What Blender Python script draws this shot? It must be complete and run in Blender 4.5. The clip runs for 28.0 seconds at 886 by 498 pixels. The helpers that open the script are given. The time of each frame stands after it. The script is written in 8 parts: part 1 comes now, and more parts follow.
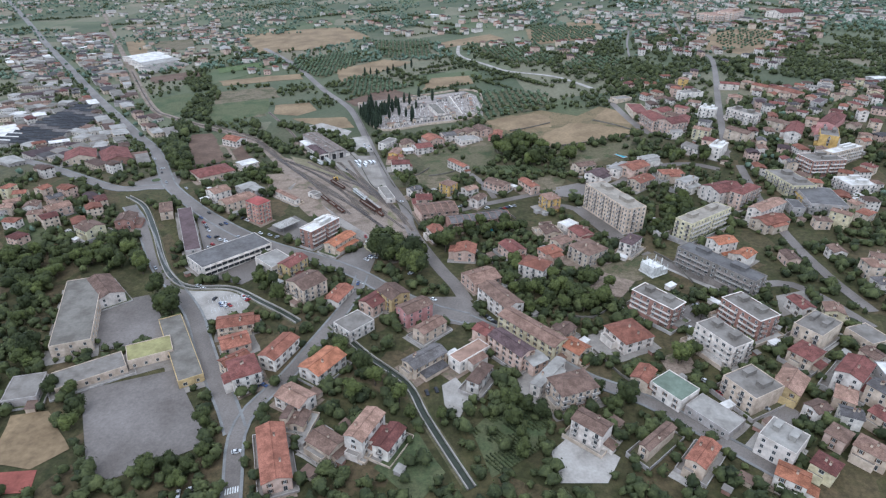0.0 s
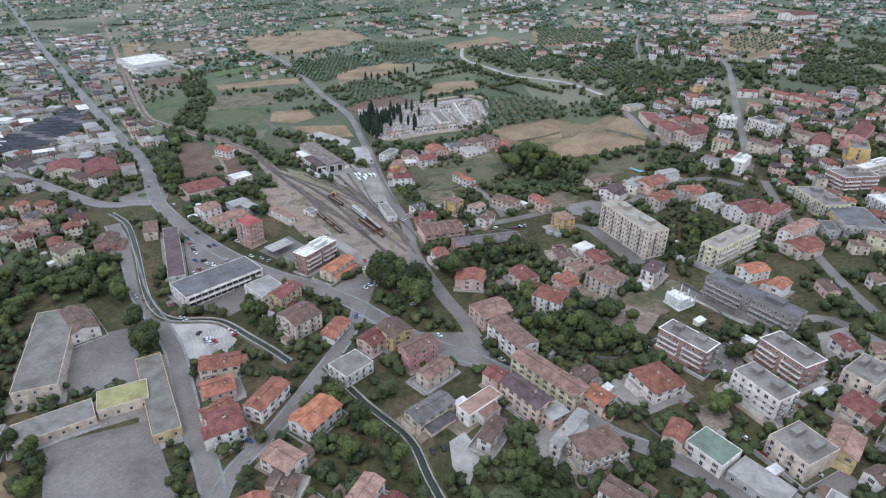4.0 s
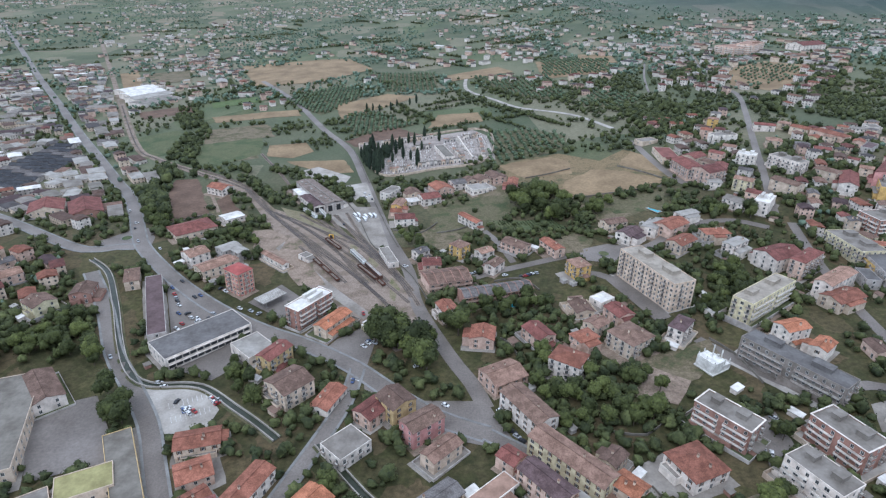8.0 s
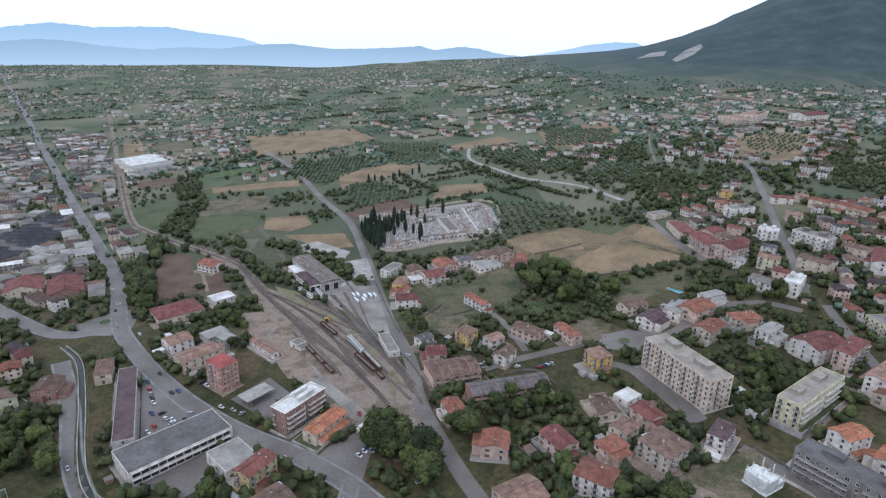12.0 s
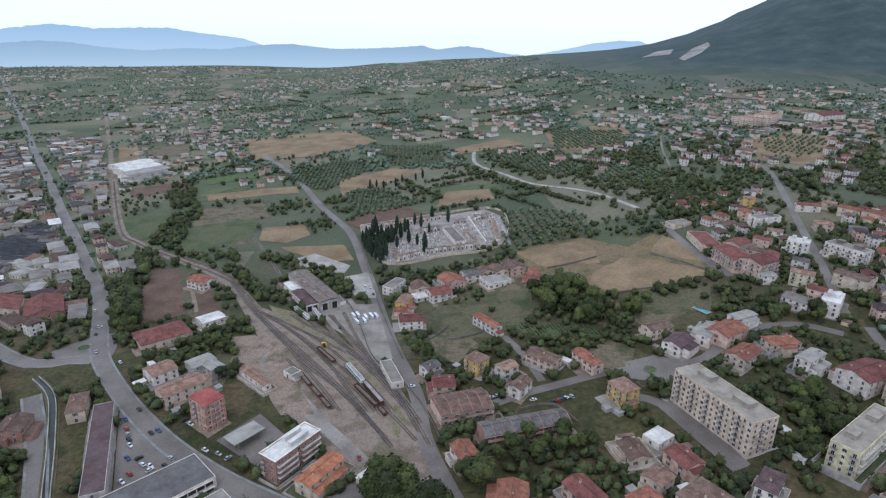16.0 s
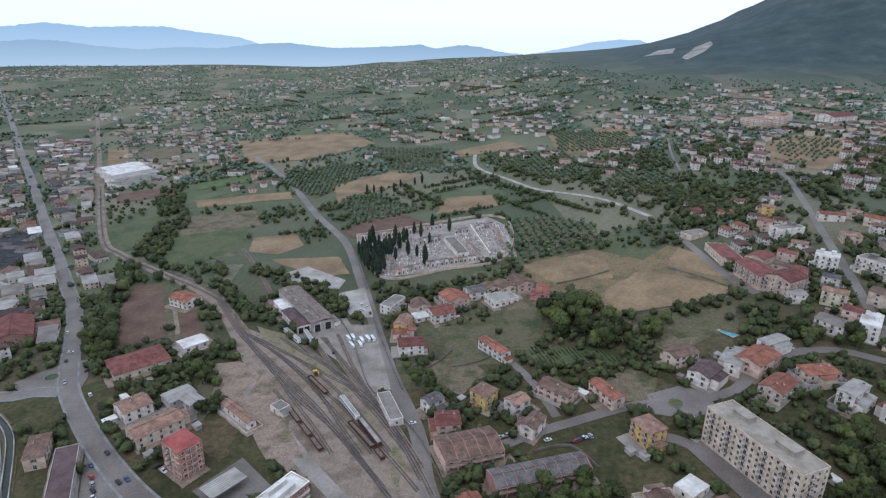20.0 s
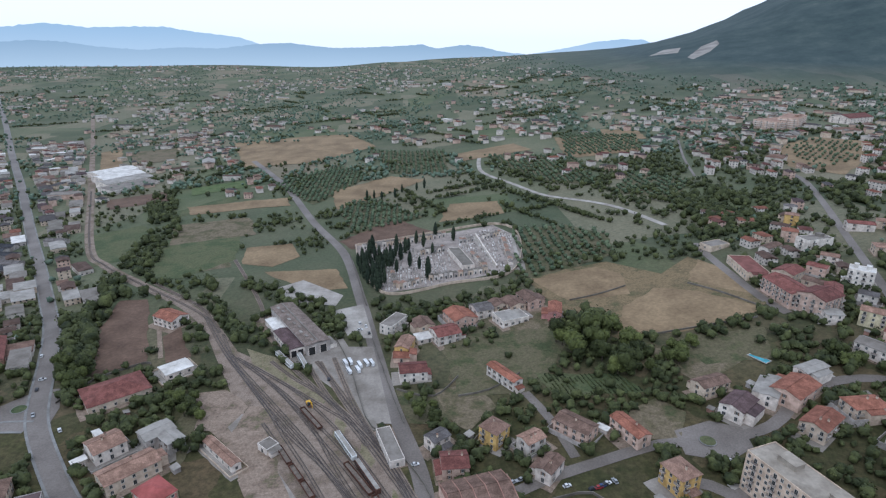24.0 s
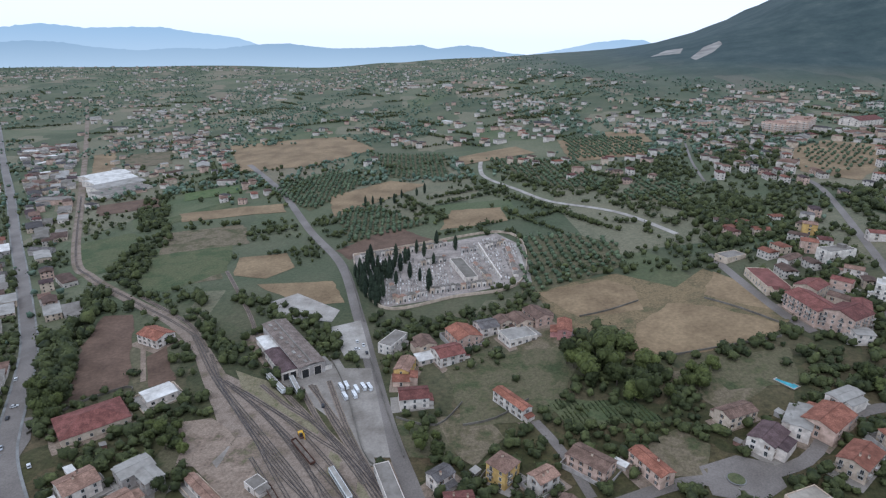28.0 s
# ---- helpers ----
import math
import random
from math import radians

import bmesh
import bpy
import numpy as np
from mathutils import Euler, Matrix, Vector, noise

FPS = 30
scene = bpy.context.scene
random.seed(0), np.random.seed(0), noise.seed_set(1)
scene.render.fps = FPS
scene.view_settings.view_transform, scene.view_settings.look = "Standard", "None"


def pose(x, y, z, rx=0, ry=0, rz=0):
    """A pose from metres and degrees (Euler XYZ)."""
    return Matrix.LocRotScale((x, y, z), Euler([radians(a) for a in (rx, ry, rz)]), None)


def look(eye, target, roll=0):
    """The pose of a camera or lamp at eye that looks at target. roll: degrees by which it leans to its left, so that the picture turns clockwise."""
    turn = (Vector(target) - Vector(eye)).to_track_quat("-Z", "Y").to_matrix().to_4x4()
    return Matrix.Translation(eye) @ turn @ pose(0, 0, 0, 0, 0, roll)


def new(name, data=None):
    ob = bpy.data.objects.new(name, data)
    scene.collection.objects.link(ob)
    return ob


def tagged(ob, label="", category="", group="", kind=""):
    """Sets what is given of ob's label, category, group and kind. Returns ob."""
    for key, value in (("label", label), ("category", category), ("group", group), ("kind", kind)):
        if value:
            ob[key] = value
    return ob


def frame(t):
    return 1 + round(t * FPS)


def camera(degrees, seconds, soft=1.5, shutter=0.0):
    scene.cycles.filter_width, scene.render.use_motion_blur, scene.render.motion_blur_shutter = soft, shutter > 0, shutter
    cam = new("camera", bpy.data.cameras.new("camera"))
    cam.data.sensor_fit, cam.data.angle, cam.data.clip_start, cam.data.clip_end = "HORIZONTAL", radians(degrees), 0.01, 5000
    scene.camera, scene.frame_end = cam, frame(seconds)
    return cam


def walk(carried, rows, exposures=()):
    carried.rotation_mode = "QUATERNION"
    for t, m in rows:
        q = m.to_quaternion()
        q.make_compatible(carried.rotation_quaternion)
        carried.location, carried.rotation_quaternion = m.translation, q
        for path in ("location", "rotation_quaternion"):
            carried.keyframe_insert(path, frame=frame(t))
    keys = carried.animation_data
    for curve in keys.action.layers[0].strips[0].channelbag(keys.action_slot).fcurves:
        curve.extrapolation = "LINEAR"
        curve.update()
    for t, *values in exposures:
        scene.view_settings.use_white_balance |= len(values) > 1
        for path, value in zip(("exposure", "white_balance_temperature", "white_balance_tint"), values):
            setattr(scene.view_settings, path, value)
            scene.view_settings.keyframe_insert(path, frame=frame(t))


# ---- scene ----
cam = camera(73.6, 28.0, 1.25)
PATH = [
    (0, (1.08, 2.91, 195.57), (4.02, 38.13, 176.83), 1.3),
    (0.5, (0.95, 7.47, 195.55), (3.89, 42.69, 176.83), 1.4),
    (1, (0.92, 12.01, 195.54), (3.84, 47.23, 176.8), 1.4),
    (1.5, (0.86, 16.67, 195.56), (3.78, 51.87, 176.82), 1.4),
    (2, (0.79, 21.23, 195.57), (3.71, 56.43, 176.81), 1.4),
    (2.5, (0.72, 25.82, 195.61), (3.64, 61.02, 176.83), 1.4),
    (3, (0.71, 30.41, 195.63), (3.61, 65.61, 176.85), 1.3),
    (3.5, (0.73, 35.06, 195.65), (3.63, 70.26, 176.87), 1.4),
    (5.5, (0.9, 53.58, 195.51), (3.68, 88.84, 176.85), 1.3),
    (6, (0.92, 58.07, 195.46), (3.7, 93.45, 177.02), 1.3),
    (6.5, (0.88, 62.63, 195.41), (3.66, 98.15, 177.23), 1.3),
    (7, (0.81, 67.07, 195.34), (3.57, 102.71, 177.38), 1.3),
    (7.5, (0.75, 71.52, 195.26), (3.53, 107.32, 177.62), 1.3),
    (8, (0.75, 76.03, 195.19), (3.53, 112.01, 177.91), 1.3),
    (8.5, (0.79, 80.7, 195.1), (3.57, 116.86, 178.24), 1.2),
    (9, (0.89, 85.3, 194.99), (3.65, 121.66, 178.55), 1.2),
    (9.5, (0.96, 89.9, 194.86), (3.7, 126.5, 178.94), 1.2),
    (10, (0.96, 94.4, 194.75), (3.7, 131.22, 179.35), 1.2),
    (10.5, (0.88, 98.93, 194.68), (3.6, 136.01, 179.92), 1.2),
    (11, (0.76, 103.48, 194.64), (3.5, 140.8, 180.48), 1.2),
    (11.5, (0.71, 108.07, 194.56), (3.45, 145.61, 181.06), 1.2),
    (12, (0.72, 112.68, 194.52), (3.42, 150.3, 181.18), 1.2),
    (12.5, (0.65, 117.33, 194.49), (3.35, 154.97, 181.21), 1.2),
    (14.5, (0.29, 135.65, 194.64), (2.87, 173.25, 181.26), 1.0),
    (15, (0.27, 140.2, 194.71), (2.85, 177.8, 181.33), 1.0),
    (15.5, (0.24, 144.72, 194.71), (2.8, 182.32, 181.33), 0.9),
    (16, (0.14, 149.27, 194.72), (2.66, 186.89, 181.34), 0.9),
    (16.5, (-0.08, 153.85, 194.73), (2.44, 191.45, 181.33), 0.9),
    (17, (-0.32, 158.45, 194.74), (2.2, 196.05, 181.34), 1.0),
    (17.5, (-0.55, 163.16, 194.76), (2.03, 200.76, 181.36), 1.0),
    (18, (-0.66, 167.82, 194.76), (1.96, 205.42, 181.34), 1.0),
    (18.5, (-0.68, 172.44, 194.74), (1.94, 210.04, 181.34), 1.0),
    (19, (-0.63, 176.99, 194.68), (2.01, 214.59, 181.28), 0.9),
    (19.5, (-0.54, 181.52, 194.59), (2.1, 219.1, 181.17), 0.9),
    (20, (-0.54, 186.03, 194.54), (2.1, 223.61, 181.1), 0.9),
    (20.5, (-0.57, 190.57, 194.53), (2.07, 228.17, 181.11), 0.9),
    (21, (-0.65, 195.06, 194.5), (1.99, 232.62, 181.06), 0.9),
    (21.5, (-0.7, 199.47, 194.42), (1.92, 237.05, 180.98), 0.9),
    (23.5, (-0.55, 215.92, 193.67), (2.01, 253.5, 180.23), 0.8),
    (24, (-0.5, 219.65, 193.6), (2.04, 257.23, 180.16), 0.8),
    (24.5, (-0.5, 223.29, 193.57), (2.02, 260.89, 180.15), 0.8),
    (25, (-0.55, 226.84, 193.57), (1.97, 264.44, 180.15), 0.8),
    (25.5, (-0.6, 230.32, 193.6), (1.92, 267.92, 180.18), 0.8),
    (26, (-0.66, 233.72, 193.6), (1.86, 271.32, 180.16), 0.8),
    (26.5, (-0.74, 237.07, 193.59), (1.8, 274.67, 180.15), 0.8),
    (27, (-0.82, 240.26, 193.59), (1.72, 277.86, 180.17), 0.8),
    (27.5, (-0.82, 243.29, 193.6), (1.72, 280.87, 180.18), 0.8),
    (28, (-0.78, 246.19, 193.59), (1.8, 283.79, 180.17), 0.8),
]
walk(cam, [(t, look(eye, to, lean)) for t, eye, to, lean in PATH],
     [(0, 0.63, 5330, 9), (7, 0.65, 5310, 9), (10, 0.64, 5310, 9), (12.3, 0.28, 5360, 10), (17, 0.20, 5390, 10), (28, 0.18, 5380, 10)])

# ---- world and light: a bright overcast evening ----
world = bpy.data.worlds.new("overcast_sky")
scene.world = world
world.use_nodes = True
wn, wl = world.node_tree.nodes, world.node_tree.links
sky = wn.new("ShaderNodeTexSky")
sky.sky_type, sky.sun_disc = "NISHITA", False
sky.sun_elevation, sky.sun_rotation = radians(58), radians(215)
sky.air_density, sky.dust_density, sky.ozone_density = 1.0, 1.0, 1.0
veil = wn.new("ShaderNodeMix")
veil.data_type = "RGBA"
veil.inputs["Factor"].default_value, veil.inputs["B"].default_value = 0.78, (6.75, 6.8, 7.0, 1)
wl.new(sky.outputs["Color"], veil.inputs["A"])
wl.new(veil.outputs["Result"], wn["Background"].inputs["Color"])
wn["Background"].inputs["Strength"].default_value = 0.15
sun = new("sun", bpy.data.lights.new("sun", "SUN"))
sun.data.energy, sun.data.angle, sun.data.color = 0.75, radians(30), (1.0, 0.96, 0.91)
sun.matrix_world = look((0, 0, 0), (0.30, 0.43, -0.85))


# ---- lie of the land ----
def sp(v, w):
    """A soft ramp: zero below v = 0, rising one to one above it."""
    return w * np.logaddexp(0.0, np.asarray(v, float) / w)


def sm(v, a, b):
    k = np.clip((np.asarray(v, float) - a) / (b - a), 0, 1)
    return k * k * (3 - 2 * k)


def land(x, y):
    """Height of the ground: a plain that falls away to the far left, a slope up to the right, the mountain behind it."""
    x, y = np.asarray(x, float), np.asarray(y, float)
    z = 0.11 * (0.5 + 0.5 * sm(y, 405, 585)) * (sp(x - 8, 21) - sp(x - 450 - 0.10 * np.maximum(y, 0), 90))
    z = z - 0.10 * (sp(-x - 158, 30) - sp(-x - 495, 90)) * sm(y, 495, 690)
    z = z - 4.5 * sm(-x, 52, 98) * (1 - sm(y, 338, 435))
    z = z + 0.007 * sp(y - 1100, 150) * (1 - sm(x, 100, 900))
    peak = np.exp(-((np.minimum(x - 0.4 * (y - 3300), 2600) - 2600) / 1000) ** 2) * sm(y, 1500, 2900)
    z = z + peak * (505 + 16 * np.sin(x / 95 + y / 230) * np.sin(y / 170 + 1) + 9 * np.sin(x / 41 - y / 90))
    z = z + sm(y, 1300, 2300) * 5 * np.sin(x / 210 + 1) * np.sin(y / 330)
    return z


# ---- materials ----
def mat(name, build, rough=0.85, metal=0.0):
    """A procedural material. build(nodes, links, coords) returns the colour socket and, if any, the height socket."""
    m = bpy.data.materials.new(name)
    m.use_nodes = True
    n, k = m.node_tree.nodes, m.node_tree.links
    shader = n["Principled BSDF"]
    shader.inputs["Roughness"].default_value, shader.inputs["Metallic"].default_value = rough, metal
    shader.inputs["Specular IOR Level"].default_value = 0.25
    geo = n.new("ShaderNodeNewGeometry")
    colour, height, depth = build(n, k, geo.outputs["Position"])
    k.new(colour, shader.inputs["Base Color"])
    if height is not None:
        bump = n.new("ShaderNodeBump")
        bump.inputs["Strength"].default_value, bump.inputs["Distance"].default_value = 0.6, depth
        k.new(height, bump.inputs["Height"])
        k.new(bump.outputs["Normal"], shader.inputs["Normal"])
    return m


def noise_of(n, k, coords, scale, detail=4.0, rough=0.6):
    t = n.new("ShaderNodeTexNoise")
    t.inputs["Scale"].default_value, t.inputs["Detail"].default_value, t.inputs["Roughness"].default_value = scale, detail, rough
    k.new(coords, t.inputs["Vector"])
    return t.outputs["Fac"]


def ramp(n, k, fac, stops):
    r = n.new("ShaderNodeValToRGB")
    e = r.color_ramp.elements
    while len(e) < len(stops):
        e.new(0.5)
    for el, (at, c) in zip(e, stops):
        el.position, el.color = at, (*c, 1)
    k.new(fac, r.inputs["Fac"])
    return r.outputs["Color"]


def blend(n, k, fac, a, b, kind="MIX"):
    x = n.new("ShaderNodeMix")
    x.data_type, x.blend_type = "RGBA", kind
    for sock, v in ((x.inputs["Factor"], fac), (x.inputs["A"], a), (x.inputs["B"], b)):
        if hasattr(v, "is_linked"):
            k.new(v, sock)
        else:
            sock.default_value = v if not isinstance(v, tuple) else (*v, 1)
    return x.outputs["Result"]


def shade(c, f):
    return tuple(min(1.0, v * f) for v in c)


def mottled(name, c, spread=0.35, fine=1.2, broad=0.06, rough=0.9, depth=0.03, vary=0.0):
    """Weathered plain surface: grain and broad stains about one colour; vary shifts it from thing to thing."""
    def build(n, k, co):
        fine_c = ramp(n, k, noise_of(n, k, co, fine), [(0.3, shade(c, 1 - spread)), (0.7, shade(c, 1 + spread))])
        stain = ramp(n, k, noise_of(n, k, co, broad, 5), [(0.35, (0.68, 0.66, 0.63)), (0.62, (1.08, 1.08, 1.06))])
        out = blend(n, k, 1.0, fine_c, stain, "MULTIPLY")
        if vary:
            info = n.new("ShaderNodeObjectInfo")
            tone = ramp(n, k, info.outputs["Random"], [(0.0, (1 - vary,) * 3), (0.5, (1.0, 1 - vary * 0.3, 1 - vary * 0.4)), (1.0, (1 + vary * 0.6, 1 + vary * 0.6, 1 + vary * 0.5))])
            out = blend(n, k, 1.0, out, tone, "MULTIPLY")
        return out, noise_of(n, k, co, fine * 2), depth
    return mat(name, build, rough)


def tiled_roof(name, c):
    """Clay pantiles: courses and rolls about 0.3 m apart, sun-bleached and lichened in patches."""
    def build(n, k, co):
        tc = n.new("ShaderNodeTexCoord").outputs["UV"]
        w = n.new("ShaderNodeTexWave")
        w.wave_type, w.bands_direction = "BANDS", "X"
        w.inputs["Scale"].default_value, w.inputs["Distortion"].default_value = 0.8, 0.4
        k.new(tc, w.inputs["Vector"])
        w2 = n.new("ShaderNodeTexWave")
        w2.wave_type, w2.bands_direction, w2.wave_profile = "BANDS", "Y", "SAW"
        w2.inputs["Scale"].default_value, w2.inputs["Distortion"].default_value = 0.75, 0.5
        k.new(tc, w2.inputs["Vector"])
        base = ramp(n, k, noise_of(n, k, co, 1.6, 6, 0.75), [(0.25, shade(c, 0.5)), (0.5, c), (0.75, shade(c, 1.45))])
        lichen = ramp(n, k, noise_of(n, k, co, 0.22, 6, 0.7), [(0.42, (0.62, 0.6, 0.58)), (0.6, (1.05, 1.05, 1.05))])
        col = blend(n, k, 1.0, base, lichen, "MULTIPLY")
        rows = ramp(n, k, w2.outputs["Fac"], [(0.0, (0.72, 0.70, 0.70)), (0.35, (1.0, 1.0, 1.0))])
        col = blend(n, k, 0.8, col, rows, "MULTIPLY")
        rolls = ramp(n, k, w.outputs["Fac"], [(0.0, (0.7, 0.7, 0.7)), (0.6, (1.05, 1.05, 1.05))])
        col = blend(n, k, 0.8, col, rolls, "MULTIPLY")
        info = n.new("ShaderNodeObjectInfo")
        tone = ramp(n, k, info.outputs["Random"], [(0.0, (0.78, 0.76, 0.76)), (0.5, (1.0, 0.97, 0.95)), (1.0, (1.2, 1.16, 1.12))])
        return blend(n, k, 1.0, col, tone, "MULTIPLY"), w.outputs["Fac"], 0.08
    return mat(name, build, 0.9)


def trodden(name, dust, soil, weed, broad=0.09, fine=0.9):
    """Open dirt: pale dust, darker soil and patches of weeds, with gravelly grain."""
    def build(n, k, co):
        tone = ramp(n, k, noise_of(n, k, co, broad, 9, 0.68), [(0.36, weed), (0.45, soil), (0.53, dust), (0.66, soil)])
        grain = ramp(n, k, noise_of(n, k, co, fine, 6, 0.75), [(0.3, (0.55, 0.55, 0.54)), (0.7, (1.35, 1.33, 1.3))])
        return blend(n, k, 1.0, tone, grain, "MULTIPLY"), noise_of(n, k, co, fine * 1.6, 5), 0.12
    return mat(name, build, 0.95)


def ground_mat():
    """Open country: a patchwork of meadows, stubble, ploughed plots and groves, with hedges' dark seams left to the trees."""
    def build(n, k, co):
        warp = n.new("ShaderNodeVectorMath")
        warp.operation = "MULTIPLY"
        warp.inputs[1].default_value = (0.0115, 0.0055, 0.0)
        k.new(co, warp.inputs[0])
        v = n.new("ShaderNodeTexVoronoi")
        v.distance = "CHEBYCHEV"
        v.inputs["Scale"].default_value, v.inputs["Randomness"].default_value = 1.0, 0.9
        k.new(warp.outputs[0], v.inputs["Vector"])
        sep = n.new("ShaderNodeSeparateColor")
        k.new(v.outputs["Color"], sep.inputs[0])
        plots = ramp(n, k, sep.outputs[0], [(0.0, (0.068, 0.086, 0.050)), (0.28, (0.088, 0.106, 0.060)), (0.5, (0.120, 0.134, 0.082)),
                                           (0.66, (0.175, 0.165, 0.115)), (0.8, (0.205, 0.172, 0.125)), (0.92, (0.084, 0.110, 0.052))])
        plots.node.color_ramp.interpolation = "CONSTANT"
        grain = ramp(n, k, noise_of(n, k, co, 0.35, 8, 0.75), [(0.3, (0.42, 0.45, 0.40)), (0.7, (1.45, 1.38, 1.3))])
        col = blend(n, k, 1.0, plots, grain, "MULTIPLY")
        broad = ramp(n, k, noise_of(n, k, co, 0.012, 4), [(0.35, (0.055, 0.07, 0.036)), (0.65, (0.16, 0.14, 0.088))])
        col = blend(n, k, 0.35, col, broad)
        sep2 = n.new("ShaderNodeSeparateXYZ")
        k.new(co, sep2.inputs[0])
        edge = n.new("ShaderNodeMapRange")
        edge.inputs["From Min"].default_value, edge.inputs["From Max"].default_value = 480, 720
        k.new(sep2.outputs["Y"], edge.inputs["Value"])
        sway = n.new("ShaderNodeTexNoise")
        sway.inputs["Scale"].default_value, sway.inputs["Detail"].default_value = 0.05, 3.0
        k.new(co, sway.inputs["Vector"])
        bent = n.new("ShaderNodeVectorMath")
        bent.operation = "MULTIPLY_ADD"
        bent.inputs[1].default_value = (16.0, 16.0, 0.0)
        k.new(sway.outputs["Color"], bent.inputs[0])
        k.new(co, bent.inputs[2])
        turned = n.new("ShaderNodeMapping")
        turned.inputs["Rotation"].default_value, turned.inputs["Scale"].default_value = (0, 0, 0.62), (0.052, 0.036, 0.0)
        k.new(bent.outputs[0], turned.inputs["Vector"])
        v2 = n.new("ShaderNodeTexVoronoi")
        v2.distance = "CHEBYCHEV"
        v2.inputs["Scale"].default_value, v2.inputs["Randomness"].default_value = 1.0, 0.85
        k.new(turned.outputs[0], v2.inputs["Vector"])
        sep3 = n.new("ShaderNodeSeparateColor")
        k.new(v2.outputs["Color"], sep3.inputs[0])
        beds = ramp(n, k, sep3.outputs[0], [(0.0, (0.042, 0.046, 0.018)), (0.24, (0.060, 0.062, 0.025)), (0.42, (0.105, 0.083, 0.047)), (0.58, (0.050, 0.053, 0.020)),
                                            (0.72, (0.122, 0.090, 0.056)), (0.86, (0.080, 0.078, 0.033))])
        beds.node.color_ramp.interpolation = "CONSTANT"
        lawn = ramp(n, k, noise_of(n, k, co, 0.07, 9, 0.74), [(0.36, (0.034, 0.042, 0.016)), (0.47, (0.062, 0.064, 0.028)), (0.56, (0.110, 0.092, 0.052)), (0.66, (0.056, 0.062, 0.024))])
        lawn = blend(n, k, 0.55, lawn, beds)
        lawn = blend(n, k, 1.0, lawn, (0.84, 0.80, 0.76), "MULTIPLY")
        lawn = blend(n, k, 1.0, lawn, grain, "MULTIPLY")
        col = blend(n, k, edge.outputs["Result"], lawn, col)
        high = n.new("ShaderNodeMapRange")
        high.inputs["From Min"].default_value, high.inputs["From Max"].default_value = 58, 140
        k.new(sep2.outputs["Z"], high.inputs["Value"])
        # Mountain woodland, with distance haze mixed into its tones as a blue lift.
        wood = ramp(n, k, noise_of(n, k, co, 0.011, 10, 0.72), [(0.34, (0.026, 0.043, 0.044)), (0.5, (0.040, 0.060, 0.058)), (0.62, (0.056, 0.076, 0.070)), (0.74, (0.092, 0.106, 0.094))])
        col = blend(n, k, high.outputs["Result"], col, wood)
        return col, noise_of(n, k, co, 0.5, 6), 0.25
    return mat("open_country", build, 0.95)


M_GROUND = ground_mat()


# ---- the ground: one sheet to the horizon ----
def mesh_object(name, verts, faces, material, parent=None):
    me = bpy.data.meshes.new(name)
    me.from_pydata(verts, [], faces)
    if material:
        me.materials.append(material)
    ob = new(name, me)
    ob.parent = parent
    return ob


def steps(fine, lo, hi, grow, end_lo, end_hi):
    out = list(np.arange(lo, hi, fine))
    d, v = fine, hi
    while v < end_hi:
        out.append(v)
        d *= grow
        v += d
    out.append(end_hi)
    d, v = fine, lo
    while True:
        d *= grow
        v -= d
        if v < end_lo:
            break
        out.insert(0, v)
    out.insert(0, end_lo)
    return np.array(out)


def build_ground():
    xs = steps(8.0, -420, 480, 1.06, -4300, 3600)
    ys = steps(8.0, 60, 960, 1.05, -900, 4600)
    gx, gy = np.meshgrid(xs, ys)
    gz = land(gx, gy)
    verts = np.stack([gx.ravel(), gy.ravel(), gz.ravel()], 1)
    nx, ny = len(xs), len(ys)
    faces = [(j * nx + i, j * nx + i + 1, (j + 1) * nx + i + 1, (j + 1) * nx + i) for j in range(ny - 1) for i in range(nx - 1)]
    ob = mesh_object("ground", verts.tolist(), faces, M_GROUND)
    ob.data.shade_smooth()
    return tagged(ob, "patchwork of meadows, stubble and bare earth across the plain", "ground", kind="structure")


build_ground()


WALLS = {
    "white": (0.68, 0.62, 0.555), "cream": (0.56, 0.46, 0.36), "yellow": (0.54, 0.41, 0.21), "ochre": (0.56, 0.38, 0.14), "paleyellow": (0.60, 0.54, 0.36),
    "pink": (0.57, 0.42, 0.34), "rose": (0.50, 0.26, 0.24), "brick": (0.33, 0.19, 0.15), "grey": (0.40, 0.37, 0.345), "dim": (0.235, 0.208, 0.182), "beige": (0.56, 0.445, 0.345), "frame": (0.46, 0.19, 0.15),
}
ROOFS = {"terracotta": (0.29, 0.125, 0.083), "orange": (0.40, 0.17, 0.095), "red": (0.20, 0.082, 0.068), "brown": (0.18, 0.12, 0.092), "pale": (0.32, 0.205, 0.152),
         "purple": (0.125, 0.085, 0.085), "greytile": (0.145, 0.135, 0.13), "shed": (0.205, 0.168, 0.145), "slate": (0.06, 0.063, 0.07)}
DECKS = {"concretedeck": (0.30, 0.262, 0.215), "taupe": (0.165, 0.148, 0.125), "grey": (0.20, 0.178, 0.155), "yellow": (0.28, 0.255, 0.115), "green": (0.15, 0.18, 0.138), "metal": (0.285, 0.262, 0.232), "whitemetal": (0.60, 0.57, 0.53), "crimson": (0.30, 0.085, 0.075)}
M_WALL = {key: mottled(key + "_render", c, 0.10, 0.9, 0.25, 0.92, 0.01, 0.12) for key, c in WALLS.items()}
M_ROOF = {key: tiled_roof(key + "_tiles", c) for key, c in ROOFS.items()}
M_DECK = {key: mottled(key + "_deck", c, 0.12, 0.6, 0.12, 0.6 if "metal" in key else 0.9, 0.02) for key, c in DECKS.items()}
M_ROOF.update(M_DECK)
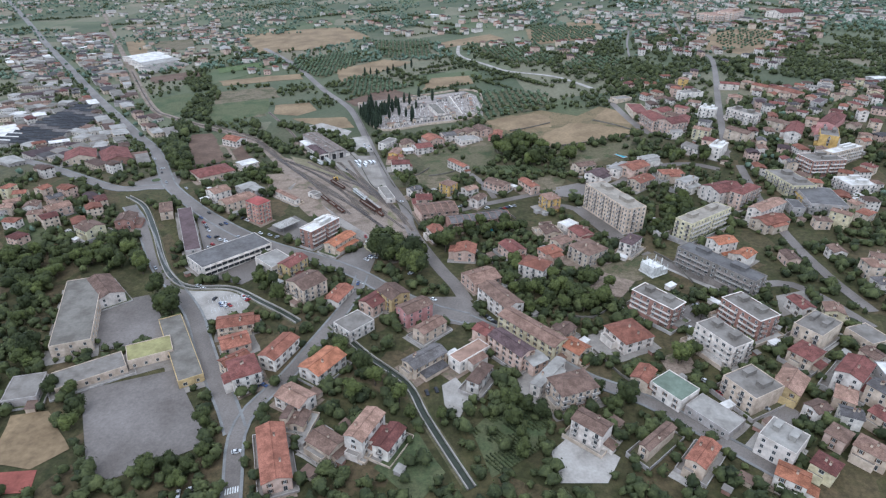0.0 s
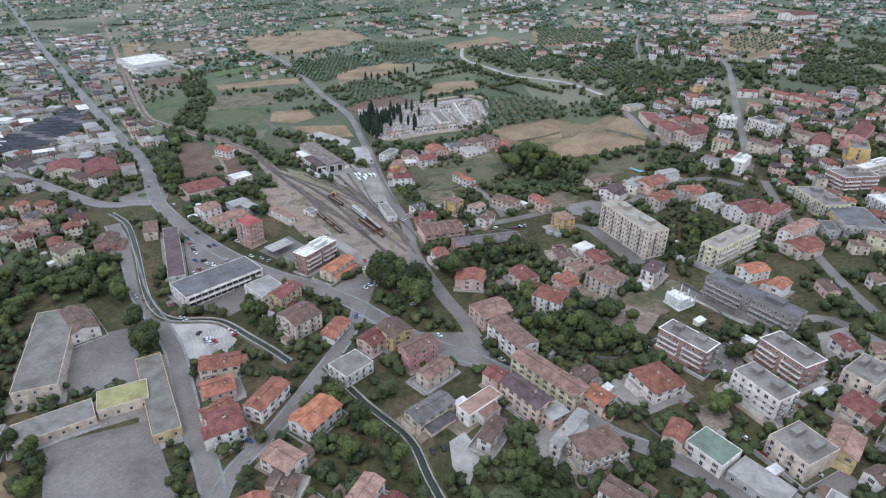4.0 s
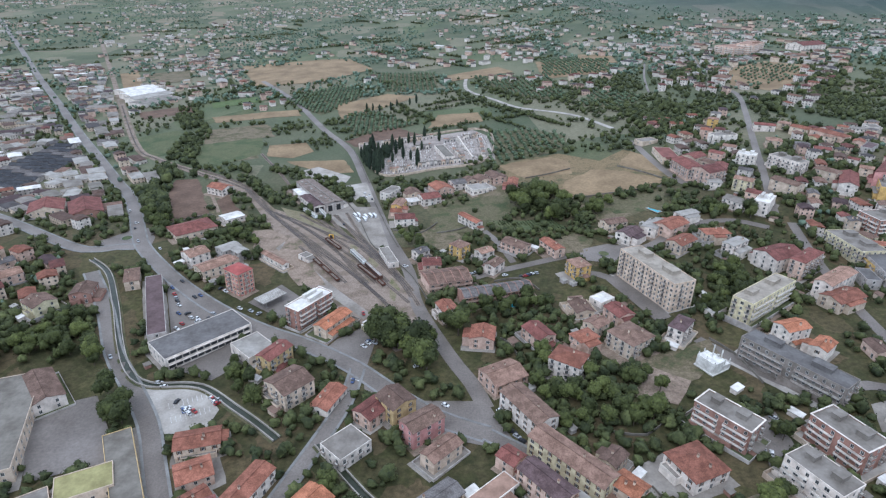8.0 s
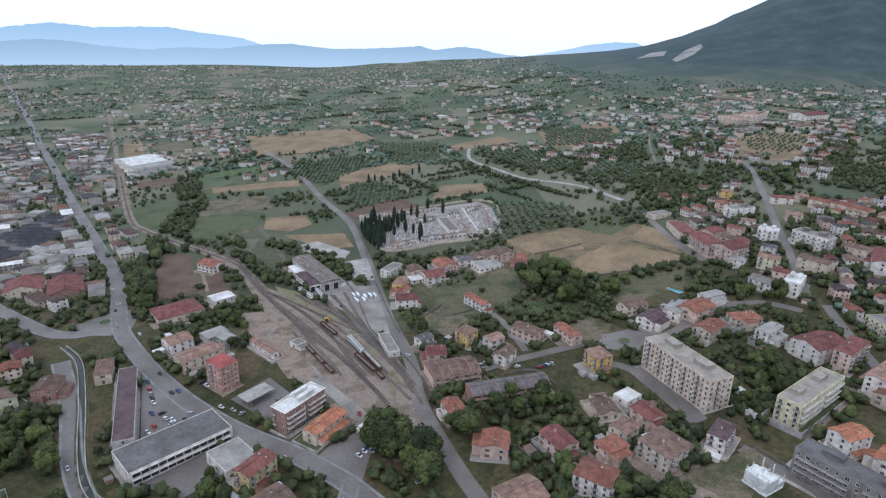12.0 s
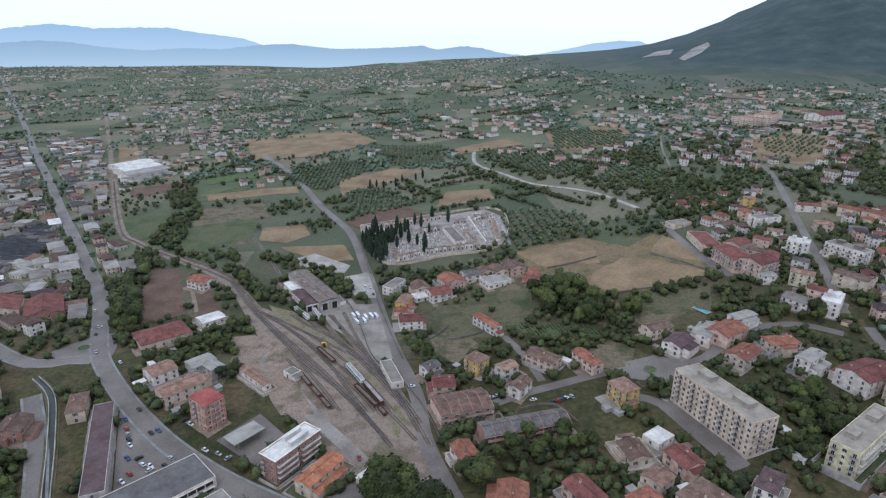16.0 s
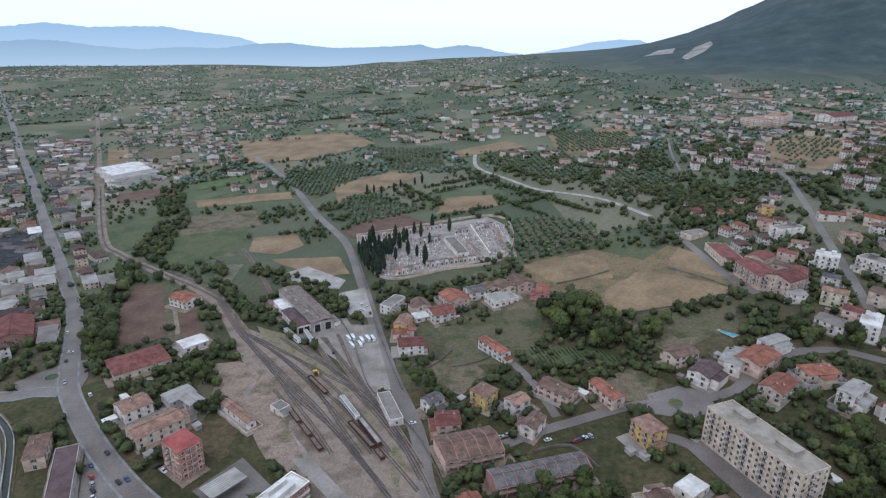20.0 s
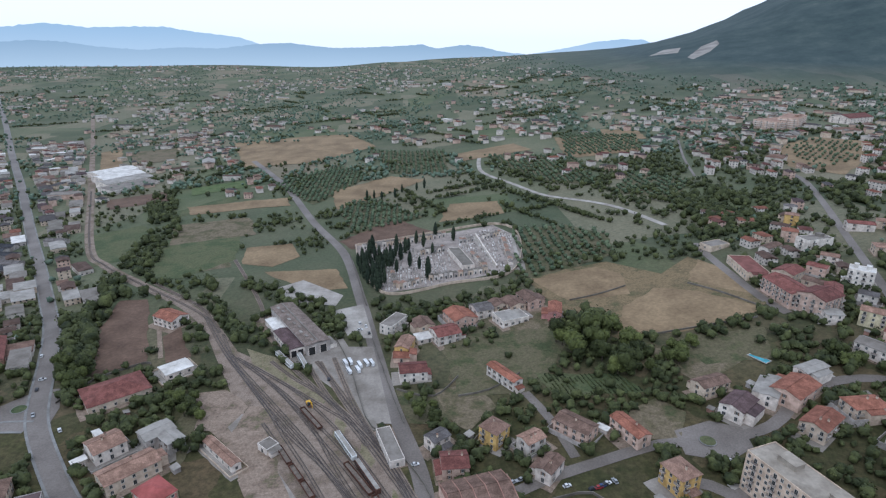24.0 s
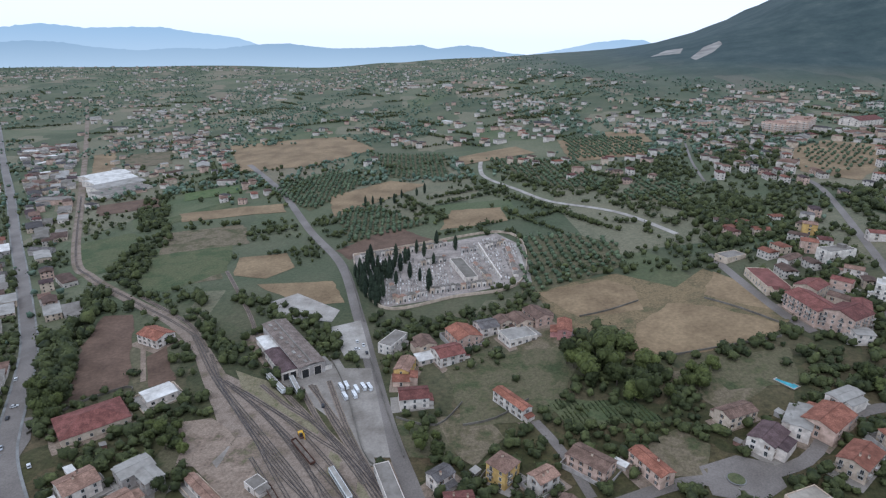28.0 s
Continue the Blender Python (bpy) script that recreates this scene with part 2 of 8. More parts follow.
M_DECK.update({key: mottled(key + "_felt", shade(ROOFS[key], 0.9), 0.15, 0.6, 0.12, 0.9, 0.02) for key in ("purple", "greytile", "brown", "pale", "red")})
M_ASPHALT = mottled("asphalt", (0.168, 0.145, 0.127), 0.2, 1.2, 0.03, 0.62, 0.01)
M_PAVE = mottled("pavement_slabs", (0.215, 0.21, 0.20), 0.12, 1.2, 0.1, 0.9, 0.01)
M_LAND = {
    "yard": mottled("worn_yard", (0.172, 0.150, 0.134), 0.16, 0.8, 0.03), "paving": mottled("pale_paving", (0.34, 0.31, 0.275), 0.12, 0.9, 0.08), "asphalt": M_ASPHALT,
    "concrete": mottled("concrete_ground", (0.25, 0.222, 0.192), 0.14, 0.8, 0.06), "ballast": trodden("rusty_ballast", (0.24, 0.19, 0.15), (0.17, 0.13, 0.10), (0.13, 0.11, 0.065), 0.05, 1.3),
    "earth": trodden("bare_earth", (0.255, 0.197, 0.15), (0.185, 0.138, 0.104), (0.105, 0.10, 0.052), 0.06, 0.8), "rough": trodden("rough_plot", (0.16, 0.128, 0.085), (0.105, 0.09, 0.05), (0.062, 0.068, 0.03), 0.07, 0.7), "plough": mottled("ploughed_soil", (0.122, 0.078, 0.054), 0.22, 0.5, 0.05),
}
M_LAND.update({
    "tan": mottled("stubble_field", (0.218, 0.155, 0.088), 0.22, 0.4, 0.03), "green": trodden("meadow_grass", (0.095, 0.10, 0.048), (0.07, 0.086, 0.038), (0.05, 0.07, 0.029), 0.03, 0.6),
    "bright": trodden("lucerne", (0.10, 0.125, 0.05), (0.072, 0.105, 0.036), (0.05, 0.078, 0.027), 0.1, 0.8), "scrub": trodden("weedy_ground", (0.115, 0.10, 0.058), (0.08, 0.08, 0.038), (0.05, 0.062, 0.026), 0.06, 0.6),
    "drygrass": trodden("dry_trackside_grass", (0.20, 0.175, 0.11), (0.165, 0.14, 0.085), (0.11, 0.115, 0.05), 0.12, 0.9), "dryfield": trodden("dry_field", (0.182, 0.134, 0.072), (0.140, 0.108, 0.058), (0.082, 0.080, 0.036), 0.05, 0.6), "quarry": mottled("quarry_scar", (0.27, 0.25, 0.225), 0.3, 0.02, 0.006),
    "graves": mottled("grave_paths", (0.29, 0.25, 0.222), 0.3, 0.7, 0.1), "crimson": mottled("clay_court", (0.25, 0.08, 0.06), 0.15, 0.7, 0.1),
})
M_GLASS = mat("window_glass", lambda n, k, co: (ramp(n, k, noise_of(n, k, co, 0.4), [(0.3, (0.016, 0.018, 0.020)), (0.7, (0.05, 0.052, 0.054))]), None, 0), 0.3)
M_FRAME = mottled("white_joinery", (0.62, 0.60, 0.56), 0.08, 3, 0.5, 0.6, 0.0)
M_SHUTTER = mottled("brown_shutters", (0.13, 0.075, 0.045), 0.2, 4, 0.4, 0.7, 0.01, 0.3)
M_RAIL = mottled("balcony_rail", (0.34, 0.31, 0.28), 0.12, 3, 0.4, 0.6, 0.0, 0.3)
M_STEEL = mottled("rail_steel", (0.065, 0.052, 0.048), 0.2, 3, 0.5, 0.45, 0.0)
M_SLEEPER = mottled("tarred_sleepers", (0.18, 0.15, 0.125), 0.3, 3, 0.5, 0.95, 0.0)
M_RUST = mottled("rusted_wagon", (0.12, 0.06, 0.042), 0.35, 1.5, 0.4, 0.85, 0.01, 0.2)
M_DIGGER = mottled("digger_yellow", (0.62, 0.36, 0.03), 0.15, 1.5, 0.5, 0.5, 0.0)
M_PALE = mottled("railcar_paint", (0.62, 0.62, 0.60), 0.06, 1.5, 0.4, 0.4, 0.0)
M_RUBBER_SHADE = mottled("rubber", (0.03, 0.03, 0.03), 0.2, 5, 1, 0.9, 0.0)
M_MARBLE = mat("tomb_marble", lambda n, k, co: (blend(n, k, 1.0, ramp(n, k, n.new("ShaderNodeNewGeometry").outputs["Random Per Island"], [(0.0, (0.17, 0.15, 0.135)), (0.4, (0.38, 0.345, 0.31)), (1.0, (0.70, 0.67, 0.63))]), ramp(n, k, noise_of(n, k, co, 0.12), [(0.35, (0.7, 0.68, 0.66)), (0.65, (1.1, 1.1, 1.1))]), "MULTIPLY"), None, 0), 0.6)
M_WATER = mat("canal_water", lambda n, k, co: (ramp(n, k, noise_of(n, k, co, 0.3), [(0.3, (0.018, 0.022, 0.014)), (0.7, (0.04, 0.045, 0.028))]), noise_of(n, k, co, 2), 0.05), 0.35)
M_POOL = mottled("pool_water", (0.05, 0.30, 0.36), 0.1, 0.8, 0.2, 0.1, 0.0)
M_BARK = mottled("bark", (0.10, 0.08, 0.06), 0.3, 4, 0.5, 0.95, 0.02)
M_PAINT = mottled("road_paint", (0.62, 0.62, 0.60), 0.12, 2, 0.4, 0.8, 0.0)


def leafy(name, low, high, island=False):
    """Leaves: a tone for each tree, and smaller changes from spray to spray."""
    mid = tuple((a + b) / 2 for a, b in zip(low, high))

    def build(n, k, co):
        if island:
            r = noise_of(n, k, co, 0.11, 2.0, 0.5)
            tone = ramp(n, k, r, [(0.33, low), (0.5, mid), (0.68, high)])
        else:
            tone = ramp(n, k, n.new("ShaderNodeObjectInfo").outputs["Random"], [(0.0, low), (0.6, mid), (1.0, high)])
        single = ramp(n, k, n.new("ShaderNodeNewGeometry").outputs["Random Per Island"], [(0.0, (0.72, 0.74, 0.72)), (1.0, (1.26, 1.24, 1.15))])
        tone = blend(n, k, 1.0, tone, single, "MULTIPLY")
        spots = ramp(n, k, noise_of(n, k, co, 0.9, 6, 0.75), [(0.3, (0.5, 0.52, 0.5)), (0.7, (1.4, 1.38, 1.28))])
        return blend(n, k, 1.0, tone, spots, "MULTIPLY"), noise_of(n, k, co, 1.4, 4), 0.35
    return mat(name, build, 0.8)


M_LEAF = leafy("broad_leaves", (0.028, 0.035, 0.012), (0.092, 0.106, 0.032))
M_CYPRESS = leafy("cypress_needles", (0.020, 0.031, 0.020), (0.036, 0.050, 0.030))
M_FARLEAF = leafy("far_foliage", (0.028, 0.036, 0.015), (0.084, 0.094, 0.036), True)
# Far trees: distance haze is put into the leaf colour, paler and bluer.
M_HAZYLEAF = leafy("plain_foliage", (0.076, 0.116, 0.090), (0.148, 0.188, 0.144), True)
M_OLIVE = leafy("olive_leaves", (0.062, 0.090, 0.054), (0.112, 0.140, 0.086), True)


# ---- mesh helpers ----
def part(name, bm, material, parent=None, label=""):
    me = bpy.data.meshes.new(name)
    bm.to_mesh(me)
    bm.free()
    for m in (material if isinstance(material, (list, tuple)) else [material]):
        me.materials.append(m)
    ob = new(name, me)
    ob.parent = parent
    if label:
        ob["label"] = label
    return ob


def again(ob, parent, m):
    """Another piece on the same mesh."""
    o = new(ob.name.split(".")[0], ob.data)
    o.parent, o.matrix_basis = parent, m
    return o


def box(bm, x0, x1, y0, y1, z0, z1, mi=0):
    v = [bm.verts.new((x, y, z)) for z in (z0, z1) for x, y in ((x0, y0), (x1, y0), (x1, y1), (x0, y1))]
    for f in ((3, 2, 1, 0), (4, 5, 6, 7), (0, 1, 5, 4), (1, 2, 6, 5), (2, 3, 7, 6), (3, 0, 4, 7)):
        bm.faces.new([v[i] for i in f]).material_index = mi
    return v


def slab(bm, quad, t, mi=0):
    """A plate of thickness t under a polygon, with its UV in metres along and down the slope."""
    uv = bm.loops.layers.uv.verify()
    top = [bm.verts.new(p) for p in quad]
    low = [bm.verts.new((p[0], p[1], p[2] - t)) for p in quad]
    a, b = Vector(quad[0]), Vector(quad[1])
    u = (b - a).normalized()
    nrm = u.cross(Vector(quad[2]) - a).normalized()
    v = nrm.cross(u)
    n = len(quad)
    fs = [bm.faces.new(top), bm.faces.new(low[::-1])] + [bm.faces.new([top[i], low[i], low[(i + 1) % n], top[(i + 1) % n]]) for i in range(n)]
    for f in fs:
        f.material_index = mi
        for lp in f.loops:
            d = lp.vert.co - a
            lp[uv].uv = (d.dot(u), d.dot(v))


def empty(name, x, y, z, rot=0.0):
    ob = new(name)
    ob.matrix_basis = pose(x, y, z, 0, 0, rot)
    ob.empty_display_size = 0.5
    return ob


RNG = random.Random(7)
ROADS, PLOTS, BLOCKS = [], [], []


# ---- streets and plots ----
def resample(p, step):
    out = [Vector((*p[0], 0))]
    n = len(p)
    for i in range(n - 1):
        p0, p1, p2, p3 = (Vector((*p[max(0, min(n - 1, j))], 0)) for j in (i - 1, i, i + 1, i + 2))
        cnt = max(2, int((p2 - p1).length / step))
        for s in range(1, cnt + 1):
            t = s / cnt
            out.append(0.5 * ((2 * p1) + (p2 - p0) * t + (2 * p0 - 5 * p1 + 4 * p2 - p3) * t * t + (3 * p1 - p0 - 3 * p2 + p3) * t ** 3))
    return out


def lift(y):
    return 0.16 + 0.5 * float(sm(y, 700, 1300))


def ribbon(line, a, b, h, name, material, parent=None, thick=0.0):
    vs, fs = [], []
    n = len(line)
    for i, p in enumerate(line):
        d = (line[min(n - 1, i + 1)] - line[max(0, i - 1)])
        nr = Vector((-d.y, d.x, 0)).normalized()
        for o in (a, b):
            q = p + nr * o
            vs.append((q.x, q.y, float(land(q.x, q.y)) + h + lift(q.y)))
    for i in range(n - 1):
        fs.append((2 * i, 2 * i + 1, 2 * i + 3, 2 * i + 2))
    if thick:
        m = len(vs)
        vs += [(x, y, z - thick) for x, y, z in vs]
        for i in range(n - 1):
            fs.append((2 * i, 2 * i + 2, 2 * i + 2 + m, 2 * i + m))
            fs.append((2 * i + 1, 2 * i + 1 + m, 2 * i + 3 + m, 2 * i + 3))
    fs = [f[::-1] if a < b else f for f in fs]
    ob = mesh_object(name, vs, fs, material, parent)
    return ob


def street(name, pts, width):
    line = resample(pts, 8)
    verge = {"country_road": 12, "hill_street": 2, "cemetery_road": 2, "hill_lane": 3}.get(name, 0)
    ROADS.append(([(p.x, p.y) for p in line], width + verge))
    earthy = name in ("farm_path", "old_line")
    ob = ribbon(line, -width / 2, width / 2, 0.08, "road" if not earthy else "track", M_LAND["ballast" if name == "old_line" else "earth"] if earthy else M_LAND["paving"] if name == "country_road" else M_ASPHALT)
    tagged(ob, "worn brown dirt track across the fields" if earthy else "worn grey asphalt road with faded edges", "road", kind="structure")
    if name in ("main_street", "west_street", "slope_street", "high_street", "bridge_road"):
        for side in (-1, 1):
            e = width / 2
            tagged(ribbon(line, side * e, side * (e + 1.3), 0.20, "pavement", M_PAVE, None, 0.3), "pale slab pavement with a raised kerb", "pavement", kind="structure")


def plot(name, material, pts):
    PLOTS.append((pts, material))
    if material in ("tan", "plough", "rough", "earth", "green", "bright", "scrub", "drygrass", "quarry") and name != "garden":
        g = random.Random(len(PLOTS))
        ragged = []
        for i, (ax, ay) in enumerate(pts):
            bx, by = pts[(i + 1) % len(pts)]
            far = math.hypot(bx - ax, by - ay)
            cuts = max(1, int(far / 7))
            sway = min(1.6, far / 40)
            ragged += [(ax + (bx - ax) * k / cuts + g.uniform(-sway, sway), ay + (by - ay) * k / cuts + g.uniform(-sway, sway)) for k in range(cuts)]
        pts = ragged
    bm = bmesh.new()
    bm.faces.new([bm.verts.new((x, y, 0)) for x, y in pts])
    xs, ys = [p[0] for p in pts], [p[1] for p in pts]
    big = max(max(xs) - min(xs), max(ys) - min(ys))
    step = 6 if big < 150 else 15
    for axis, lo, hi in ((0, min(xs), max(xs)), (1, min(ys), max(ys))):
        v = lo + step
        while v < hi:
            co, no = [0, 0, 0], [0, 0, 0]
            co[axis], no[axis] = v, 1
            bmesh.ops.bisect_plane(bm, geom=bm.verts[:] + bm.edges[:] + bm.faces[:], plane_co=co, plane_no=no)
            v += step
    bmesh.ops.triangulate(bm, faces=bm.faces[:])
    for v in bm.verts:
        v.co.z = float(land(v.co.x, v.co.y)) + 0.06 + lift(v.co.y) + 0.004 * (len(PLOTS) % 23) * 0.5 + (0.05 if "path" in name or "dirt" in name else -0.03 if "base" in name else 0.0)
    for f in bm.faces:
        if f.normal.z < 0:
            f.normal_flip()
    ob = part(name, bm, M_LAND[material])
    words = {"yard": "worn grey asphalt yard", "paving": "pale gravel and paving", "asphalt": "patched dark asphalt", "concrete": "stained concrete surface", "ballast": "rust-brown ballast of the railway yard",
             "earth": "bare trodden brown earth", "plough": "freshly ploughed brown field", "tan": "dry tan stubble field", "green": "green grass meadow", "bright": "bright green crop field",
             "scrub": "weedy patch of rough ground", "rough": "half-dry brown and green rough ground", "graves": "pale gravel paths between tombs", "crimson": "red clay tennis court", "drygrass": "dry yellowed grass strip along the tracks", "quarry": "pale quarry scar on the mountain slope", "dryfield": "dry half-grown grass field"}
    return tagged(ob, words[material] + " beside the town", "ground", kind="structure")


def near_road(x, y, gap):
    for line, w in ROADS:
        for px, py in line:
            if abs(px - x) < w / 2 + gap + 5 and abs(py - y) < w / 2 + gap + 5 and math.hypot(px - x, py - y) < w / 2 + gap + 1.5:
                return True
    return False


def inside(pts, x, y):
    r = False
    j = len(pts) - 1
    for i in range(len(pts)):
        (xi, yi), (xj, yj) = pts[i], pts[j]
        if (yi > y) != (yj > y) and x < (xj - xi) * (y - yi) / (yj - yi) + xi:
            r = not r
        j = i
    return r


def on_plot(x, y, but=()):
    return any(m not in but and inside(p, x, y) for p, m in PLOTS)


def on_block(x, y, gap):
    for bx, by, w, d, c, s in BLOCKS:
        dx, dy = x - bx, y - by
        if abs(dx * c + dy * s) < w / 2 + gap and abs(-dx * s + dy * c) < d / 2 + gap:
            return True
    return False


# ---- windows, doors and balconies: built once, then shared ----
def window_mesh(w, h, shutter):
    """A window in one piece: sill and lintel bands, frame, set-back pane and, if any, open shutters."""
    prof = [(-w / 2 - 0.07, 0.0), (-w / 2 - 0.07, -0.06), (-w / 2 + 0.05, -0.06), (-w / 2 + 0.05, -0.02), (-0.03, -0.02), (-0.03, -0.05), (0.03, -0.05), (0.03, -0.02),
            (w / 2 - 0.05, -0.02), (w / 2 - 0.05, -0.06), (w / 2 + 0.07, -0.06), (w / 2 + 0.07, 0.0)]
    kinds = [0, 0, 0, 1, 0, 0, 0, 1, 0, 0, 0]
    if shutter:
        prof = [(-w, 0.0), (-w, -0.10)] + [(-w / 2 - 0.07, -0.10)] + prof[1:-1] + [(w / 2 + 0.07, -0.10), (w, -0.10), (w, 0.0)]
        kinds = [2, 2, 2] + kinds[1:-1] + [2, 2, 2]
    rows = [(-h / 2 - 0.14, 0), (-h / 2, None), (h / 2, 0), (h / 2 + 0.1, None)]
    bm = bmesh.new()
    grid = [[bm.verts.new((x, y - (0.03 if r in (0,) else 0), z)) for x, y in prof] for r, (z, _) in enumerate(rows)]
    for r in range(3):
        for i, kd in enumerate(kinds):
            bm.faces.new((grid[r][i], grid[r][i + 1], grid[r + 1][i + 1], grid[r + 1][i])).material_index = kd if r == 1 or kd == 2 else 0
    ob = part("window", bm, [M_FRAME, M_GLASS, M_SHUTTER])
    me = ob.data
    bpy.data.objects.remove(ob)
    return me


WIN = [window_mesh(1.3, 1.6, False), window_mesh(1.15, 1.6, True), window_mesh(1.9, 1.6, False), window_mesh(1.5, 2.3, False)]


def balcony_mesh(w):
    bm = bmesh.new()
    box(bm, -w / 2, w / 2, -1.25, 0.0, -0.16, 0.0, 0)
    box(bm, -w / 2, w / 2, -1.25, -1.17, 0.0, 0.95, 1)
    for s in (-1, 1):
        box(bm, s * w / 2 - 0.04, s * w / 2 + 0.04, -1.17, 0.0, 0.0, 0.95, 1)
    ob = part("balcony", bm, [M_FRAME, M_RAIL])
    me = ob.data
    bpy.data.objects.remove(ob)
    return me


BALC = [balcony_mesh(2.6), balcony_mesh(4.4)]


def chimney_mesh():
    bm = bmesh.new()
    box(bm, -0.4, 0.4, -0.35, 0.35, -1.2, 1.0, 0)
    box(bm, -0.5, 0.5, -0.45, 0.45, 1.0, 1.14, 1)
    for s in (-1, 1):
        box(bm, s * 0.3 - 0.1, s * 0.3 + 0.1, -0.3, 0.3, 1.14, 1.38, 0)
    box(bm, -0.5, 0.5, -0.45, 0.45, 1.38, 1.48, 1)
    ob = part("chimney", bm, [M_WALL["cream"], M_ROOF["pale"]])
    me = ob.data
    bpy.data.objects.remove(ob)
    return me


CHIM = chimney_mesh()
SAY_WALL = {"white": "white", "cream": "cream", "yellow": "yellow", "ochre": "ochre", "paleyellow": "pale yellow", "pink": "pinkish", "rose": "rose pink", "brick": "red brick", "grey": "grey", "dim": "dull grey-brown", "beige": "beige", "frame": "red and cream"}
SAY_ROOF = {"concretedeck": "flat beige concrete roof", "taupe": "weathered grey-brown felt roof", "slate": "dark slate-grey sheet roof", "terracotta": "terracotta tile roof", "orange": "bright orange tile roof", "red": "dark red tile roof", "brown": "brown weathered tile roof", "pale": "bleached tile roof", "purple": "dark purple-brown roof",
            "greytile": "dark grey roof", "shed": "rust-stained shed roof", "grey": "flat grey roof deck", "yellow": "flat yellowish roof", "green": "green sheet roof", "metal": "grey sheet-metal roof", "whitemetal": "white sheet roof", "crimson": "crimson roof"}


def roof_mesh(kind, w, d, h, over, rise):
    bm = bmesh.new()
    X, Y = w / 2 + over, d / 2 + over
    if kind == "gable":
        if w >= d:
            slab(bm, [(-X, -Y, h), (X, -Y, h), (X, 0, h + rise), (-X, 0, h + rise)], 0.18)
            slab(bm, [(X, Y, h), (-X, Y, h), (-X, 0, h + rise), (X, 0, h + rise)], 0.18)
            box(bm, -X, X, -0.16, 0.16, h + rise - 0.12, h + rise + 0.1)
        else:
            slab(bm, [(X, -Y, h), (X, Y, h), (0, Y, h + rise), (0, -Y, h + rise)], 0.18)
            slab(bm, [(-X, Y, h), (-X, -Y, h), (0, -Y, h + rise), (0, Y, h + rise)], 0.18)
            box(bm, -0.16, 0.16, -Y, Y, h + rise - 0.12, h + rise + 0.1)
    else:
        r = abs(X - Y)
        a, b = ((-r, 0, h + rise), (r, 0, h + rise)) if X >= Y else ((0, -r, h + rise), (0, r, h + rise))
        c = [(-X, -Y, h), (X, -Y, h), (X, Y, h), (-X, Y, h)]
        if X >= Y:
            faces = [[c[0], c[1], b, a], [c[1], c[2], b], [c[2], c[3], a, b], [c[3], c[0], a]]
        else:
            faces = [[c[0], c[1], a], [c[1], c[2], b, a], [c[2], c[3], b], [c[3], c[0], a, b]]
        for f in faces:
            slab(bm, f, 0.16)
    return bm


